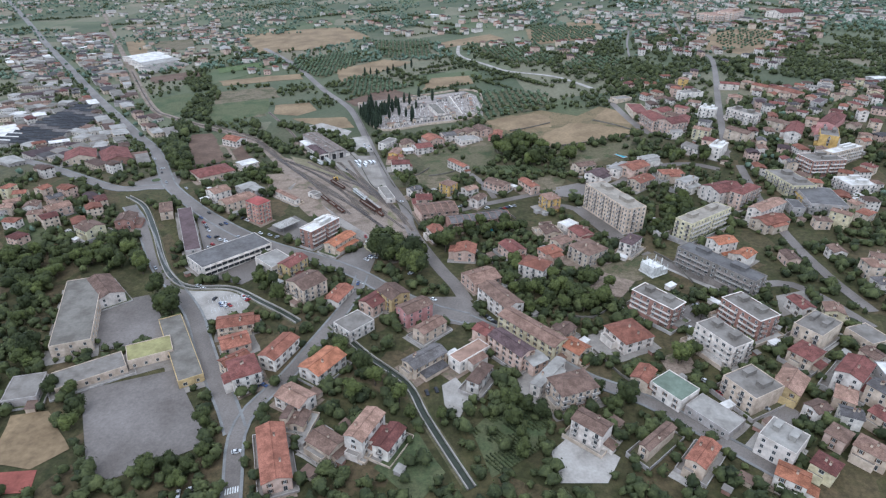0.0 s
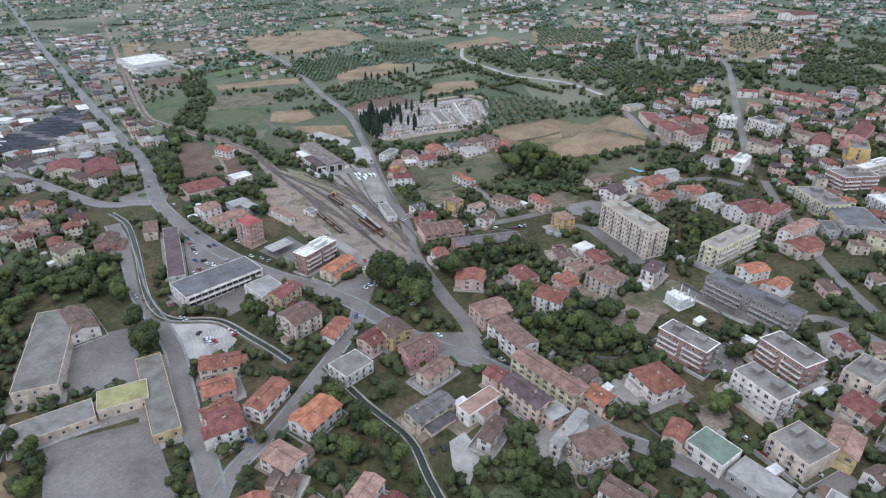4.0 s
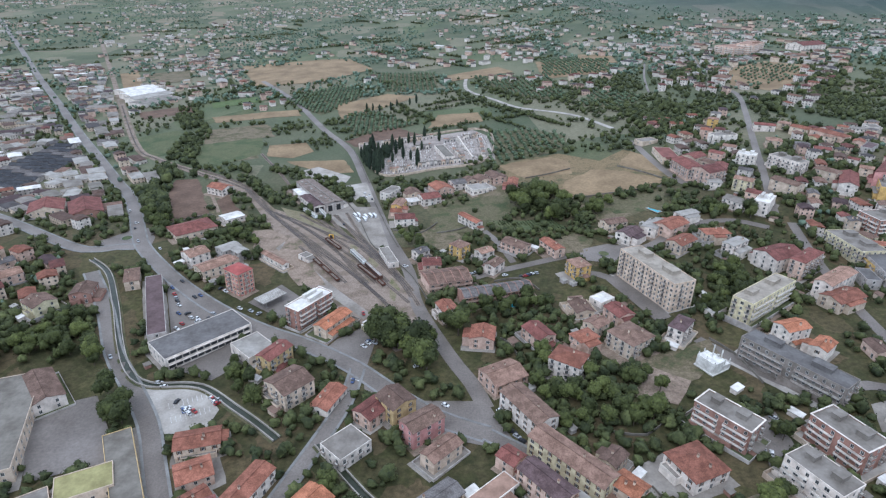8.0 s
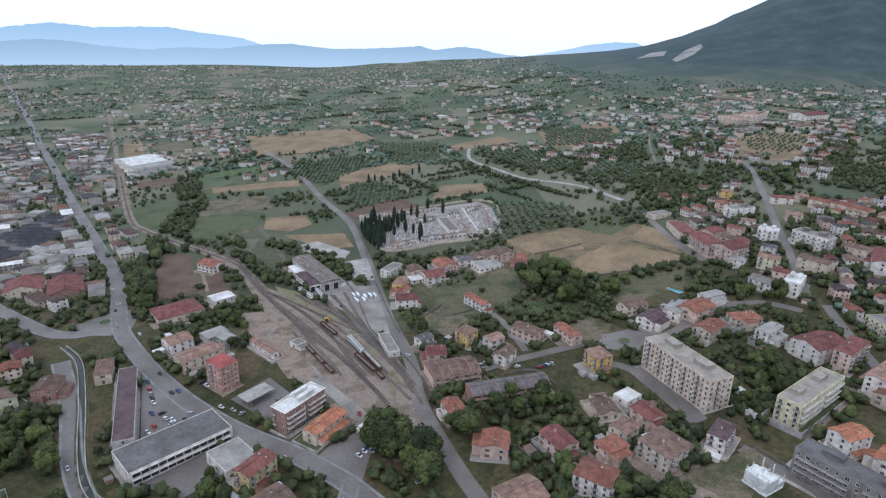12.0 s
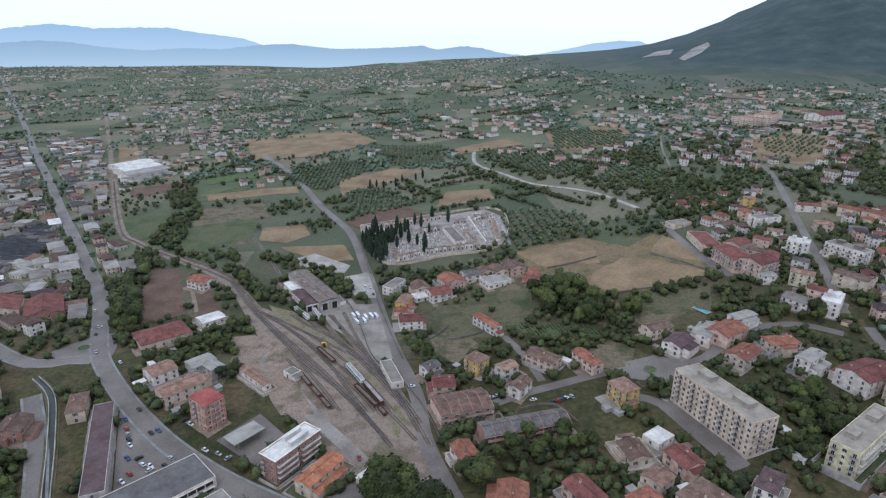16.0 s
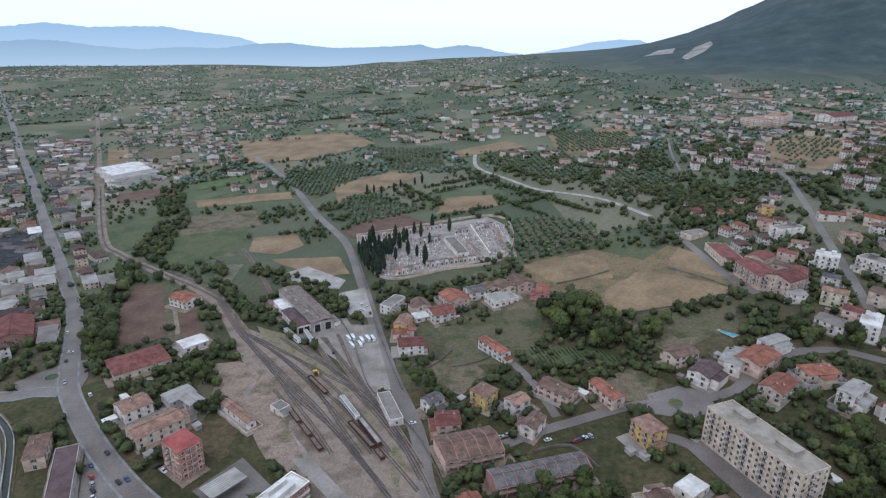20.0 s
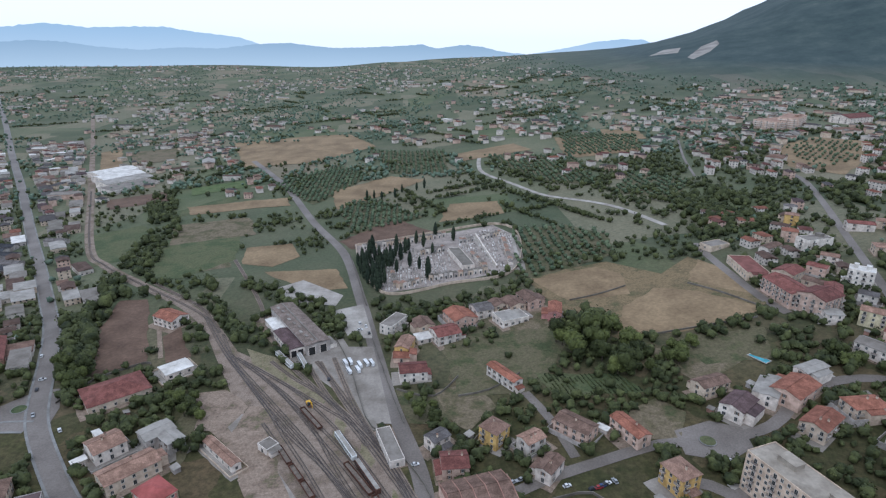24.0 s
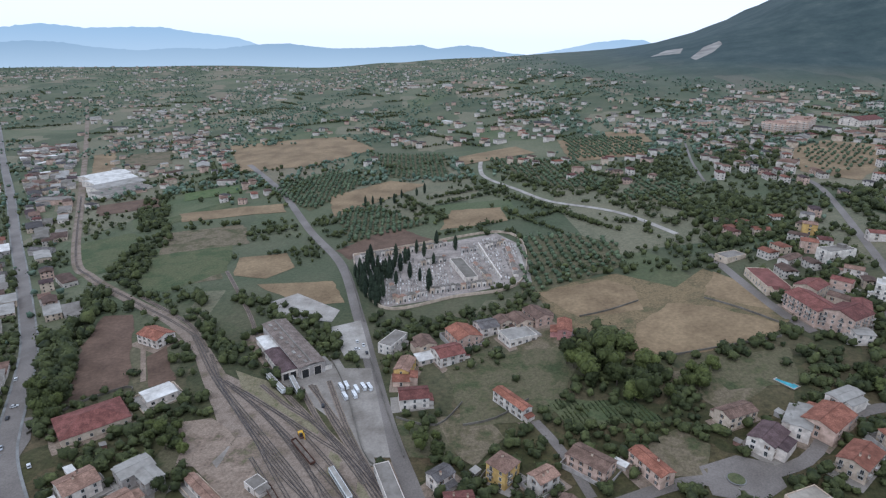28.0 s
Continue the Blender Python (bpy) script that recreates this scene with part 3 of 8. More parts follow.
def house(x, y, w, d, rot, floors, roof, wall, tiles, style):
    """One building with its walls, roof, windows, balconies and chimneys. w and d: the sides at the eaves."""
    over = 0.0 if roof == "flat" else 0.45
    w, d = max(w - 2 * over, 4.5), max(d - 2 * over, 4.5)
    w, d = min(w, 75), min(d, 75)
    g = min(float(land(x + a * 0.4 * w, y + b * 0.4 * d)) for a in (-1, 1) for b in (-1, 1))
    c, s = math.cos(radians(rot)), math.sin(radians(rot))
    BLOCKS.append((x, y, w, d, c, s))
    far = y > 640
    kind = {"plain": "hall", "block": "apartment_block", "apt": "apartment_house", "house": "house"}[style]
    root = empty(kind, x, y, g, rot)
    tagged(root, f"{SAY_WALL[wall]} {'plastered' if wall != 'brick' else 'faced'} {kind.replace('_', ' ')} with a {SAY_ROOF[tiles]}", "building", group="buildings of the town")
    base = float(land(x, y)) - g
    h = floors * 3.1 + 0.4 + base
    bm = bmesh.new()
    box(bm, -w / 2, w / 2, -d / 2, d / 2, -1.0, h)
    rise = 0.0
    if roof == "gable":
        rise = 0.30 * min(w, d) / 2 + 0.1 if tiles not in ("metal", "whitemetal", "shed") else 0.14 * min(w, d) / 2
        ins = rise - 0.15
        for e in (-1, 1):
            tri = [(e * w / 2, -d / 2, h), (e * w / 2, d / 2, h), (e * w / 2, 0, h + ins)] if w >= d else [(-w / 2, e * d / 2, h), (w / 2, e * d / 2, h), (0, e * d / 2, h + ins)]
            bm.faces.new([bm.verts.new(p) for p in (tri if (e > 0) == (w >= d) else tri[::-1])])
    elif roof == "flat":
        t = 0.25
        for x0, x1, y0, y1 in ((-w / 2, w / 2, -d / 2, -d / 2 + t), (-w / 2, w / 2, d / 2 - t, d / 2), (-w / 2, -w / 2 + t, -d / 2 + t, d / 2 - t), (w / 2 - t, w / 2, -d / 2 + t, d / 2 - t)):
            box(bm, x0, x1, y0, y1, h, h + 0.45)
    part("wall", bm, M_WALL[wall], root)
    if roof == "flat":
        bm = bmesh.new()
        box(bm, -w / 2 + 0.26, w / 2 - 0.26, -d / 2 + 0.26, d / 2 - 0.26, h - 0.1, h + 0.12)
        part("roof", bm, M_DECK[tiles], root)
        if wall == "brick":
            bm = bmesh.new()
            for x0, x1, y0, y1 in ((-w / 2 - 0.35, w / 2 + 0.35, -d / 2 - 0.35, -d / 2 + 0.3), (-w / 2 - 0.35, w / 2 + 0.35, d / 2 - 0.3, d / 2 + 0.35), (-w / 2 - 0.35, -w / 2 + 0.3, -d / 2 + 0.3, d / 2 - 0.3), (w / 2 - 0.3, w / 2 + 0.35, -d / 2 + 0.3, d / 2 - 0.3)):
                box(bm, x0, x1, y0, y1, h + 0.4, h + 0.62)
            part("coping", bm, M_WALL["white"], root, "pale coping round the roof edge")
        for q, (ox, oy, sx, sy) in enumerate(((0.22, 0.1, 0.09, 0.2), (-0.25, 0.12, 0.08, 0.18))):
            if floors < 3 or far and q:
                break
            bm = bmesh.new()
            box(bm, (ox - sx) * w, (ox + sx) * w, (oy - sy) * d, (oy + sy) * d, h + 0.1, h + 2.5)
            box(bm, (ox - sx) * w - 0.2, (ox + sx) * w + 0.2, (oy - sy) * d - 0.2, (oy + sy) * d + 0.2, h + 2.5, h + 2.7)
            part("stair_hut", bm, M_DECK[tiles], root)
    else:
        if roof == "hip":
            rise = 0.30 * min(w, d) / 2 + 0.3
        part("roof", roof_mesh(roof, w, d, h + 0.1, over, rise + 0.12), M_ROOF[tiles], root)
        if style in ("house", "apt") and y < 470:
            for q in range(RNG.choice((1, 2))):
                o = new("chimney", CHIM)
                o.parent = root
                fx, fy = RNG.uniform(-0.32, 0.32), RNG.uniform(-0.28, 0.28)
                o.matrix_basis = pose(fx * w, fy * d, h + 0.2 + rise * (1 - 2 * abs(fy if w >= d else fx)) + 0.25)
    if style in ("house", "apt") and not far and RNG.random() < 0.72 and len(BLOCKS) < 185:
        e = RNG.choice((-1, 1))
        aw, ad, ah = RNG.uniform(2.4, 5.0), d * RNG.uniform(0.45, 0.9), RNG.choice((2.6, 3.0, 5.4)) + base
        bm = bmesh.new()
        box(bm, min(e * w / 2, e * (w / 2 + aw)), max(e * w / 2, e * (w / 2 + aw)), -ad / 2, ad / 2, -1.0, ah)
        annex = part("annex", bm, M_WALL[wall], root)
        bm = bmesh.new()
        p, q = (w / 2 + 0.02, w / 2 + aw + 0.3)
        slab(bm, [(e * q, -ad / 2 - 0.2, ah + 0.1), (e * q, ad / 2 + 0.2, ah + 0.1), (e * p, ad / 2 + 0.2, ah + 0.9), (e * p, -ad / 2 - 0.2, ah + 0.9)][::e], 0.14)
        part("annex_roof", bm, M_ROOF[tiles], annex)
    if style in ("house", "apt") and y < 420 and RNG.random() < 0.42 and min(w, d) > 6.5:
        e = -1 if math.cos(radians(rot)) > 0 else 1
        tw, td, th = w * RNG.uniform(0.4, 0.8), RNG.uniform(2.0, 3.2), 3.0 + base
        tx = RNG.uniform(-0.5, 0.5) * (w - tw)
        lo, hi = sorted((e * d / 2, e * (d / 2 + td)))
        bm = bmesh.new()
        box(bm, tx - tw / 2, tx + tw / 2, lo, hi, -1.0, th, 0)
        for x0, x1, y0, y1 in ((tx - tw / 2, tx - tw / 2 + 0.15, lo, hi), (tx + tw / 2 - 0.15, tx + tw / 2, lo, hi), (tx - tw / 2, tx + tw / 2, *((lo, lo + 0.15) if e < 0 else (hi - 0.15, hi)))):
            box(bm, x0, x1, y0, y1, th, th + 0.9, 0)
        box(bm, tx - tw / 2 + 0.2, tx + tw / 2 - 0.2, lo + 0.2, hi - 0.2, th, th + 0.05, 1)
        part("terrace", bm, [M_WALL[wall], M_LAND["concrete"]], root, "flat roof terrace with a parapet")
    if wall == "frame":
        for e in (-1, 1):
            for i in range(5):
                for sx, sy in ((e * w / 2, (i / 4 - 0.5) * d), ((i / 4 - 0.5) * w, e * d / 2)):
                    bm = bmesh.new()
                    box(bm, sx - 0.25, sx + 0.25, sy - 0.25, sy + 0.25, -0.5, h - 0.1)
                    part("column", bm, M_WALL["cream"], root)
        for f in range(1, int(floors) + 1):
            bm = bmesh.new()
            zz = base + f * h / (int(floors) + 0.3)
            box(bm, -w / 2 - 0.2, w / 2 + 0.2, -d / 2 - 0.2, d / 2 + 0.2, zz - 0.2, zz + 0.2)
            part("floor_band", bm, M_WALL["cream"], root)
    # openings on the sides that look to the open valley
    n = max(1, int(round(floors - 0.2)))
    pitch = 3.1 if style == "block" else 3.7
    if style == "house":
        pitch = 4.5
    if far or y > 430 and len(BLOCKS) > 170:
        pitch = 8.5 if w < 20 else 10
    if style == "plain":
        pitch = 5.0 if y < 640 else 60.0
    kindwin = RNG.choice((0, 1, 1)) if style == "house" else 0
    for side, length, off, turn in ((0, w, d / 2, 0), (1, d, w / 2, 90), (2, w, d / 2, 180), (3, d, w / 2, 270)):
        face = radians(rot + turn - 90)
        nx, ny = math.cos(face), math.sin(face)
        to = Vector((0 - x, 120 - y)).normalized()
        if nx * to.x + ny * to.y < 0.12:
            continue
        cols = max(1, int((length - 0.8) / pitch))
        strip = style == "apt" and roof == "flat" and floors >= 4 and length > 18
        if strip:
            for f in range(1, n):
                z = base + 0.25 + f * (floors * 3.1 / n)
                for a0, a1 in ((-0.47, -0.05), (0.05, 0.47)):
                    bm = bmesh.new()
                    box(bm, a0 * length, a1 * length, -off - 1.3, -off, z - 0.18, z, 0)
                    box(bm, a0 * length, a1 * length, -off - 1.3, -off - 1.2, z, z + 0.95, 1)
                    for e in (a0, a1):
                        box(bm, e * length - 0.06, e * length + 0.06, -off - 1.2, -off, z, z + 0.95, 1)
                    part("balcony", bm, [M_FRAME, M_RAIL if wall == "dim" else M_WALL["white"]], root).matrix_basis = pose(0, 0, 0, 0, 0, turn)
        for f in range(n):
            z = base + 0.2 + f * (floors * 3.1 / max(n, 1)) + 1.75
            for i in range(cols):
                a = (i + 0.5) / cols * length - length / 2
                m = pose(0, 0, 0, 0, 0, turn) @ pose(a, -off, z)
                balc = style in ("apt", "block") and not strip and f > 0 and (i % 3 == 1 if style == "block" else i % 2 == 0) and length > 7
                if f == 0 and i == cols // 2 and side in (0, 1) and style != "plain":
                    o = new("door", WIN[3])
                    o.matrix_basis = m @ pose(0, 0, -0.42)
                else:
                    o = new("window", WIN[3] if balc else WIN[kindwin if RNG.random() < 0.9 else 2])
                    o.matrix_basis = m @ (pose(0, 0, -0.36) if balc else Matrix.Identity(4))
                o.parent = root
                if balc:
                    o = new("balcony", BALC[1 if cols > 4 and style == "apt" else 0])
                    o.parent, o.matrix_basis = root, m @ pose(0, 0, -1.5)
    return root


def terrace_row(x, y, w, d, rot, count, wall, tiles, framed):
    """A terrace of narrow houses under one long roof, with party walls standing out of it and a deep framed front."""
    g = min(float(land(x + a * 0.4 * w, y + b * 0.4 * d)) for a in (-1, 1) for b in (-1, 1))
    c, s = math.cos(radians(rot)), math.sin(radians(rot))
    BLOCKS.append((x, y, w, d, c, s))
    root = empty("terraced_houses", x, y, g, rot)
    tagged(root, "unfinished brick terrace with party walls through a dark grey roof" if framed else "pink terrace with party walls through a brown tiled roof", "building", group="buildings of the town")
    h, rise, base = 6.4, 2.0 if framed else 2.6, float(land(x, y)) - g
    h += base
    bm = bmesh.new()
    box(bm, -w / 2, w / 2, -d / 2 + 1.8, d / 2, -1.0, h)
    part("wall", bm, M_WALL["brick" if framed else wall], root)
    part("roof", roof_mesh("gable", w, d, h + 0.1, 0.1, rise), M_ROOF[tiles], root)
    for i in range(count + 1):
        a = -w / 2 + i * w / count
        bm = bmesh.new()
        v = [[bm.verts.new((a + e, p, q)) for p, q in ((-d / 2 - 0.1, h + 0.2), (0, h + rise + 0.55), (d / 2 + 0.1, h + 0.2), (d / 2 + 0.1, h - 0.4), (-d / 2 - 0.1, h - 0.4))] for e in (-0.16, 0.16)]
        bm.faces.new(v[0][::-1])
        bm.faces.new(v[1])
        for k in range(5):
            bm.faces.new((v[0][k], v[0][(k + 1) % 5], v[1][(k + 1) % 5], v[1][k]))
        part("party_wall", bm, M_WALL["brick"], root)
        bm = bmesh.new()
        box(bm, a - 0.2, a + 0.2, -d / 2, -d / 2 + 0.4, -1.0, h)
        part("column", bm, M_WALL["pink"], root)
    for z in (base + 3.0, h - 0.3):
        bm = bmesh.new()
        box(bm, -w / 2, w / 2, -d / 2 - 0.05, -d / 2 + 1.8, z - 0.2, z)
        box(bm, -w / 2, w / 2, -d / 2 - 0.1, -d / 2 + 0.05, z - 0.3, z + (0.8 if z < h - 1 else 0.1))
        part("balcony", bm, M_WALL["pink"], root)
    for i in range(count):
        for z in (base + 1.2, base + 4.3):
            o = new("window", WIN[3 if z < base + 2 else 2])
            o.parent, o.matrix_basis = root, pose(-w / 2 + (i + 0.5) * w / count, -d / 2 + 1.8, z)


# ---- trees ----
def lump(level):
    """Corners and faces of a round lump, to be roughened into the dense inside of a crown."""
    bm = bmesh.new()
    bmesh.ops.create_icosphere(bm, subdivisions=level, radius=1.0)
    out = [tuple(v.co) for v in bm.verts], [tuple(v.index for v in f.verts) for f in bm.faces]
    bm.free()
    return out


BALL, NUB = lump(2), lump(1)


def leaf_cloud(rng, count, shape, size):
    """Many small leaf sprays, each a bent quad, set through the outer part of several lobes."""
    vs, fs = [], []
    for _ in range(count):
        p, nr = shape(rng)
        s = size * rng.uniform(0.6, 1.3)
        nr = (nr + Vector((rng.uniform(-0.6, 0.6), rng.uniform(-0.6, 0.6), rng.uniform(-0.3, 0.7)))).normalized()
        u = nr.orthogonal().normalized()
        u = Matrix.Rotation(rng.uniform(0, 6.28), 3, nr) @ u
        v = nr.cross(u)
        b = len(vs)
        vs += [tuple(p + u * s), tuple(p + v * s * 0.8 + nr * s * 0.3), tuple(p - u * s), tuple(p - v * s * 0.8 - nr * s * 0.1)]
        fs.append((b, b + 1, b + 2, b + 3))
    return vs, fs


def lobes(rng, r, h, count):
    out = []
    for _ in range(count):
        a, q = rng.uniform(0, 6.28), r * rng.uniform(0.15, 0.62)
        out.append((Vector((q * math.cos(a), q * math.sin(a), h * rng.uniform(0.45, 0.82))), r * rng.uniform(0.34, 0.58)))
    out.append((Vector((0, 0, h * 0.68)), r * 0.62))
    return out


def broad_tree(seed, r, h):
    rng = random.Random(seed)
    ls = lobes(rng, r, h, 10)

    def shape(g):
        c, q = g.choice(ls)
        d = Vector((g.gauss(0, 1), g.gauss(0, 1), g.gauss(0.25, 0.9))).normalized()
        return c + d * q * g.uniform(0.85, 1.06), d
    vs, fs = leaf_cloud(rng, 640, shape, 0.40)
    for c, q in ls:
        b = len(vs)
        for d in BALL[0]:
            d = Vector(d)
            vs.append(tuple(c + d * q * (0.80 + 0.34 * noise.noise(d * 2.1 + c * 1.7))))
        fs += [tuple(b + i for i in t) for t in BALL[1]]
    me = bpy.data.meshes.new("crown")
    me.from_pydata(vs, [], fs)
    me.shade_smooth()
    me.materials.append(M_LEAF)
    bm = bmesh.new()
    limb(bm, Vector((0, 0, -0.4)), Vector((0, 0, h * 0.5)), 0.03 * h, 0.016 * h)
    for c, q in ls[:5]:
        limb(bm, Vector((0, 0, h * 0.34)), c, 0.014 * h, 0.006 * h)
    tr = bpy.data.meshes.new("trunk")
    bm.to_mesh(tr)
    bm.free()
    tr.materials.append(M_BARK)
    return tr, me


def limb(bm, a, b, ra, rb):
    d = (b - a).normalized()
    u = d.orthogonal().normalized()
    v = d.cross(u)
    rings = []
    for p, r in ((a, ra), (b, rb)):
        rings.append([bm.verts.new(p + u * r * math.cos(t) + v * r * math.sin(t)) for t in (0, 1.05, 2.09, 3.14, 4.19, 5.24)])
    for i in range(6):
        bm.faces.new((rings[0][i], rings[0][(i + 1) % 6], rings[1][(i + 1) % 6], rings[1][i]))


def cypress_tree(seed):
    rng = random.Random(seed)

    def shape(g):
        t = g.random() ** 0.8
        a = g.uniform(0, 6.28)
        q = 1.75 * math.sin(math.pi * min(1, 0.12 + t * 0.88)) ** 0.7 * g.uniform(0.75, 1.05)
        d = Vector((math.cos(a), math.sin(a), 0.4))
        return Vector((q * math.cos(a), q * math.sin(a), 0.6 + 12.0 * t)), d.normalized()
    vs, fs = leaf_cloud(rng, 300, shape, 0.46)
    b = len(vs)
    for d in BALL[0]:
        t = 0.5 + 0.5 * d[2]
        q = 1.55 * (0.9 + 0.35 * noise.noise(Vector(d) * 2.4 + Vector((seed, 0, 0))))
        vs.append((d[0] * q, d[1] * q, 0.5 + 11.6 * t))
    fs += [tuple(b + i for i in t) for t in BALL[1]]
    me = bpy.data.meshes.new("crown")
    me.from_pydata(vs, [], fs)
    me.shade_smooth()
    me.materials.append(M_CYPRESS)
    bm = bmesh.new()
    limb(bm, Vector((0, 0, -0.4)), Vector((0, 0, 8)), 0.22, 0.05)
    tr = bpy.data.meshes.new("trunk")
    bm.to_mesh(tr)
    bm.free()
    tr.materials.append(M_BARK)
    return tr, me


TREES = [broad_tree(20 + i, 3.9 + 0.4 * (i % 3), 7.6 + 0.8 * (i % 4)) for i in range(8)]
CYPRESSES = [cypress_tree(60 + i) for i in range(3)]
COUNT = {"tree": 0}


def tree(x, y, size, pair=None, label="leafy broad green tree with an uneven crown", kind="tree"):
    COUNT["tree"] += 1
    root = empty(kind, x, y, float(land(x, y)), RNG.uniform(0, 360))
    s = size * RNG.uniform(0.8, 1.2)
    root.scale = (s, s, s * RNG.uniform(0.88, 1.15))
    for nm, me in zip(("trunk", "crown"), pair or RNG.choice(TREES)):
        new(nm, me).parent = root
    return tagged(root, label, "tree", group="trees")


def cypress(x, y):
    s = RNG.uniform(0.95, 1.4)
    tree(x, y, s, RNG.choice(CYPRESSES), "tall dark green columnar cypress", "cypress")


FAR_SPOTS = []


def wood(pts, gap, size):
    """Trees over an area; those past the first hundreds of metres join the far woods."""
    xs, ys = [p[0] for p in pts], [p[1] for p in pts]
    area = (max(xs) - min(xs)) * (max(ys) - min(ys))
    for _ in range(int(area / gap ** 2 * 1.15)):
        x, y = RNG.uniform(min(xs), max(xs)), RNG.uniform(min(ys), max(ys))
        if inside(pts, x, y) and not near_road(x, y, 1.5) and not on_block(x, y, 1.5):
            if y < 560 and COUNT["tree"] < 285:
                tree(x, y, size * RNG.uniform(0.75, 1.15))
            else:
                FAR_SPOTS.append((x, y, size * RNG.uniform(0.8, 1.2)))


def grove(pts, gap, size):
    """Olive trees in rows, as one planting."""
    xs, ys = [p[0] for p in pts], [p[1] for p in pts]
    spots = []
    for i in range(int((max(xs) - min(xs)) / gap) + 1):
        for j in range(int((max(ys) - min(ys)) / gap) + 1):
            x, y = min(xs) + (i + RNG.uniform(-0.12, 0.12)) * gap, min(ys) + (j + RNG.uniform(-0.12, 0.12)) * gap
            if inside(pts, x, y) and RNG.random() < 0.93:
                spots.append((x, y, RNG.uniform(0.62, 0.95)))
    plot("grove_base", "scrub", pts)
    foliage("olive_grove", spots, M_OLIVE, 10, "grey-green olive trees planted in regular rows")


def foliage(name, spots, material, sprays, label, fine=False):
    """Many far trees as one planting: each a lumpy uneven crown with sprays of leaves standing out of it."""
    if not spots:
        return None
    g = np.random.default_rng(len(spots))
    sp_ = np.array(spots)
    n = len(sp_)
    ball = np.array((BALL if fine else NUB)[0])
    tri = np.array((BALL if fine else NUB)[1])
    m = len(ball)
    s = sp_[:, 2][:, None, None]
    tall = g.uniform(0.8, 1.25, (n, 1, 1))
    foot = np.stack([sp_[:, 0], sp_[:, 1], land(sp_[:, 0], sp_[:, 1])], 1)[:, None, :]
    phase = g.uniform(0, 6.28, (n, 1, 4))
    lean = g.normal(size=(n, 1, 3)) * 0.22

    def crown(d):
        swell = 1 + 0.26 * np.sin(3.1 * d[:, :, :1] + phase[:, :, :1]) * np.cos(2.7 * d[:, :, 1:2] + phase[:, :, 1:2]) + 0.2 * np.sin(5.3 * d[:, :, 1:2] + 4.1 * d[:, :, 2:] + phase[:, :, 2:3])
        c = (d + lean * np.abs(d[:, :, 2:])) * swell * np.array([2.9, 2.9, 2.6]) * s * np.concatenate([np.ones((n, 1, 2)), tall], 2)
        c[:, :, 2] += (2.9 * s * tall)[:, :, 0]
        return c + foot
    lumps = crown(np.repeat(ball[None], n, 0) * g.uniform(0.80, 1.06, (n, m, 1))).reshape(-1, 3)
    d = g.normal(size=(n, sprays, 3))
    d[:, :, 2] = d[:, :, 2] * 0.9 + 0.35
    d /= np.linalg.norm(d, axis=2, keepdims=True)
    c = crown(d * g.uniform(0.98, 1.14, (n, sprays, 1)))
    nr = d + g.normal(size=(n, sprays, 3)) * 0.35
    nr /= np.linalg.norm(nr, axis=2, keepdims=True)
    u = np.cross(nr, g.normal(size=(n, sprays, 3)))
    u /= np.linalg.norm(u, axis=2, keepdims=True)
    v = np.cross(nr, u)
    e = (0.58 if fine else 0.85) * s * g.uniform(0.6, 1.25, (n, sprays, 1))
    quad = np.stack([c + u * e, c + v * e * 0.8, c - u * e, c - v * e * 0.8], 2).reshape(-1, 3)
    co = np.concatenate([lumps, quad])
    t = len(tri)
    faces = (tri[None] + (np.arange(n) * m)[:, None, None]).reshape(-1)
    k = n * sprays
    me = bpy.data.meshes.new(name)
    me.vertices.add(len(co))
    me.vertices.foreach_set("co", co.astype(np.float32).ravel())
    me.loops.add(3 * n * t + 4 * k)
    me.loops.foreach_set("vertex_index", np.concatenate([faces, n * m + np.arange(4 * k)]).astype(np.int32))
    me.polygons.add(n * t + k)
    me.polygons.foreach_set("loop_start", np.concatenate([np.arange(n * t) * 3, 3 * n * t + np.arange(k) * 4]).astype(np.int32))
    me.update(calc_edges=True)
    me.shade_smooth()
    me.materials.append(material)
    ob = new(name, me)
    return tagged(ob, label, "trees", kind="stuff")


# ---- canal between parapets ----
def canal(pts):
    line = resample(pts, 5)
    ROADS.append(([(p.x, p.y) for p in line], 4.5))
    tagged(ribbon(line, -1.5, 1.5, 0.10, "water", M_WATER), "narrow dark water of a walled canal", "water", kind="structure")
    for side in (-1, 1):
        tagged(ribbon(line, side * 1.5, side * 1.95, 1.15, "canal_wall", M_LAND["paving"], None, 1.4), "pale concrete parapet wall along the canal", "wall", kind="structure")
        tagged(ribbon(line, side * 1.95, side * 3.2, 0.10, "canal_bank", M_LAND["scrub"]), "weedy strip beside the canal wall", "ground", kind="structure")


# ---- vehicles ----
def car_paint(name, c):
    return mottled(name, c, 0.04, 2, 0.5, 0.3, 0.0)


CAR_COATS = [car_paint("car_white", (0.65, 0.65, 0.65)), car_paint("car_silver", (0.35, 0.36, 0.37)), car_paint("car_black", (0.03, 0.03, 0.035)), car_paint("car_red", (0.32, 0.04, 0.04)), car_paint("car_blue", (0.05, 0.08, 0.18))]
CAR_SAY = ["white", "silver grey", "black", "red", "dark blue"]


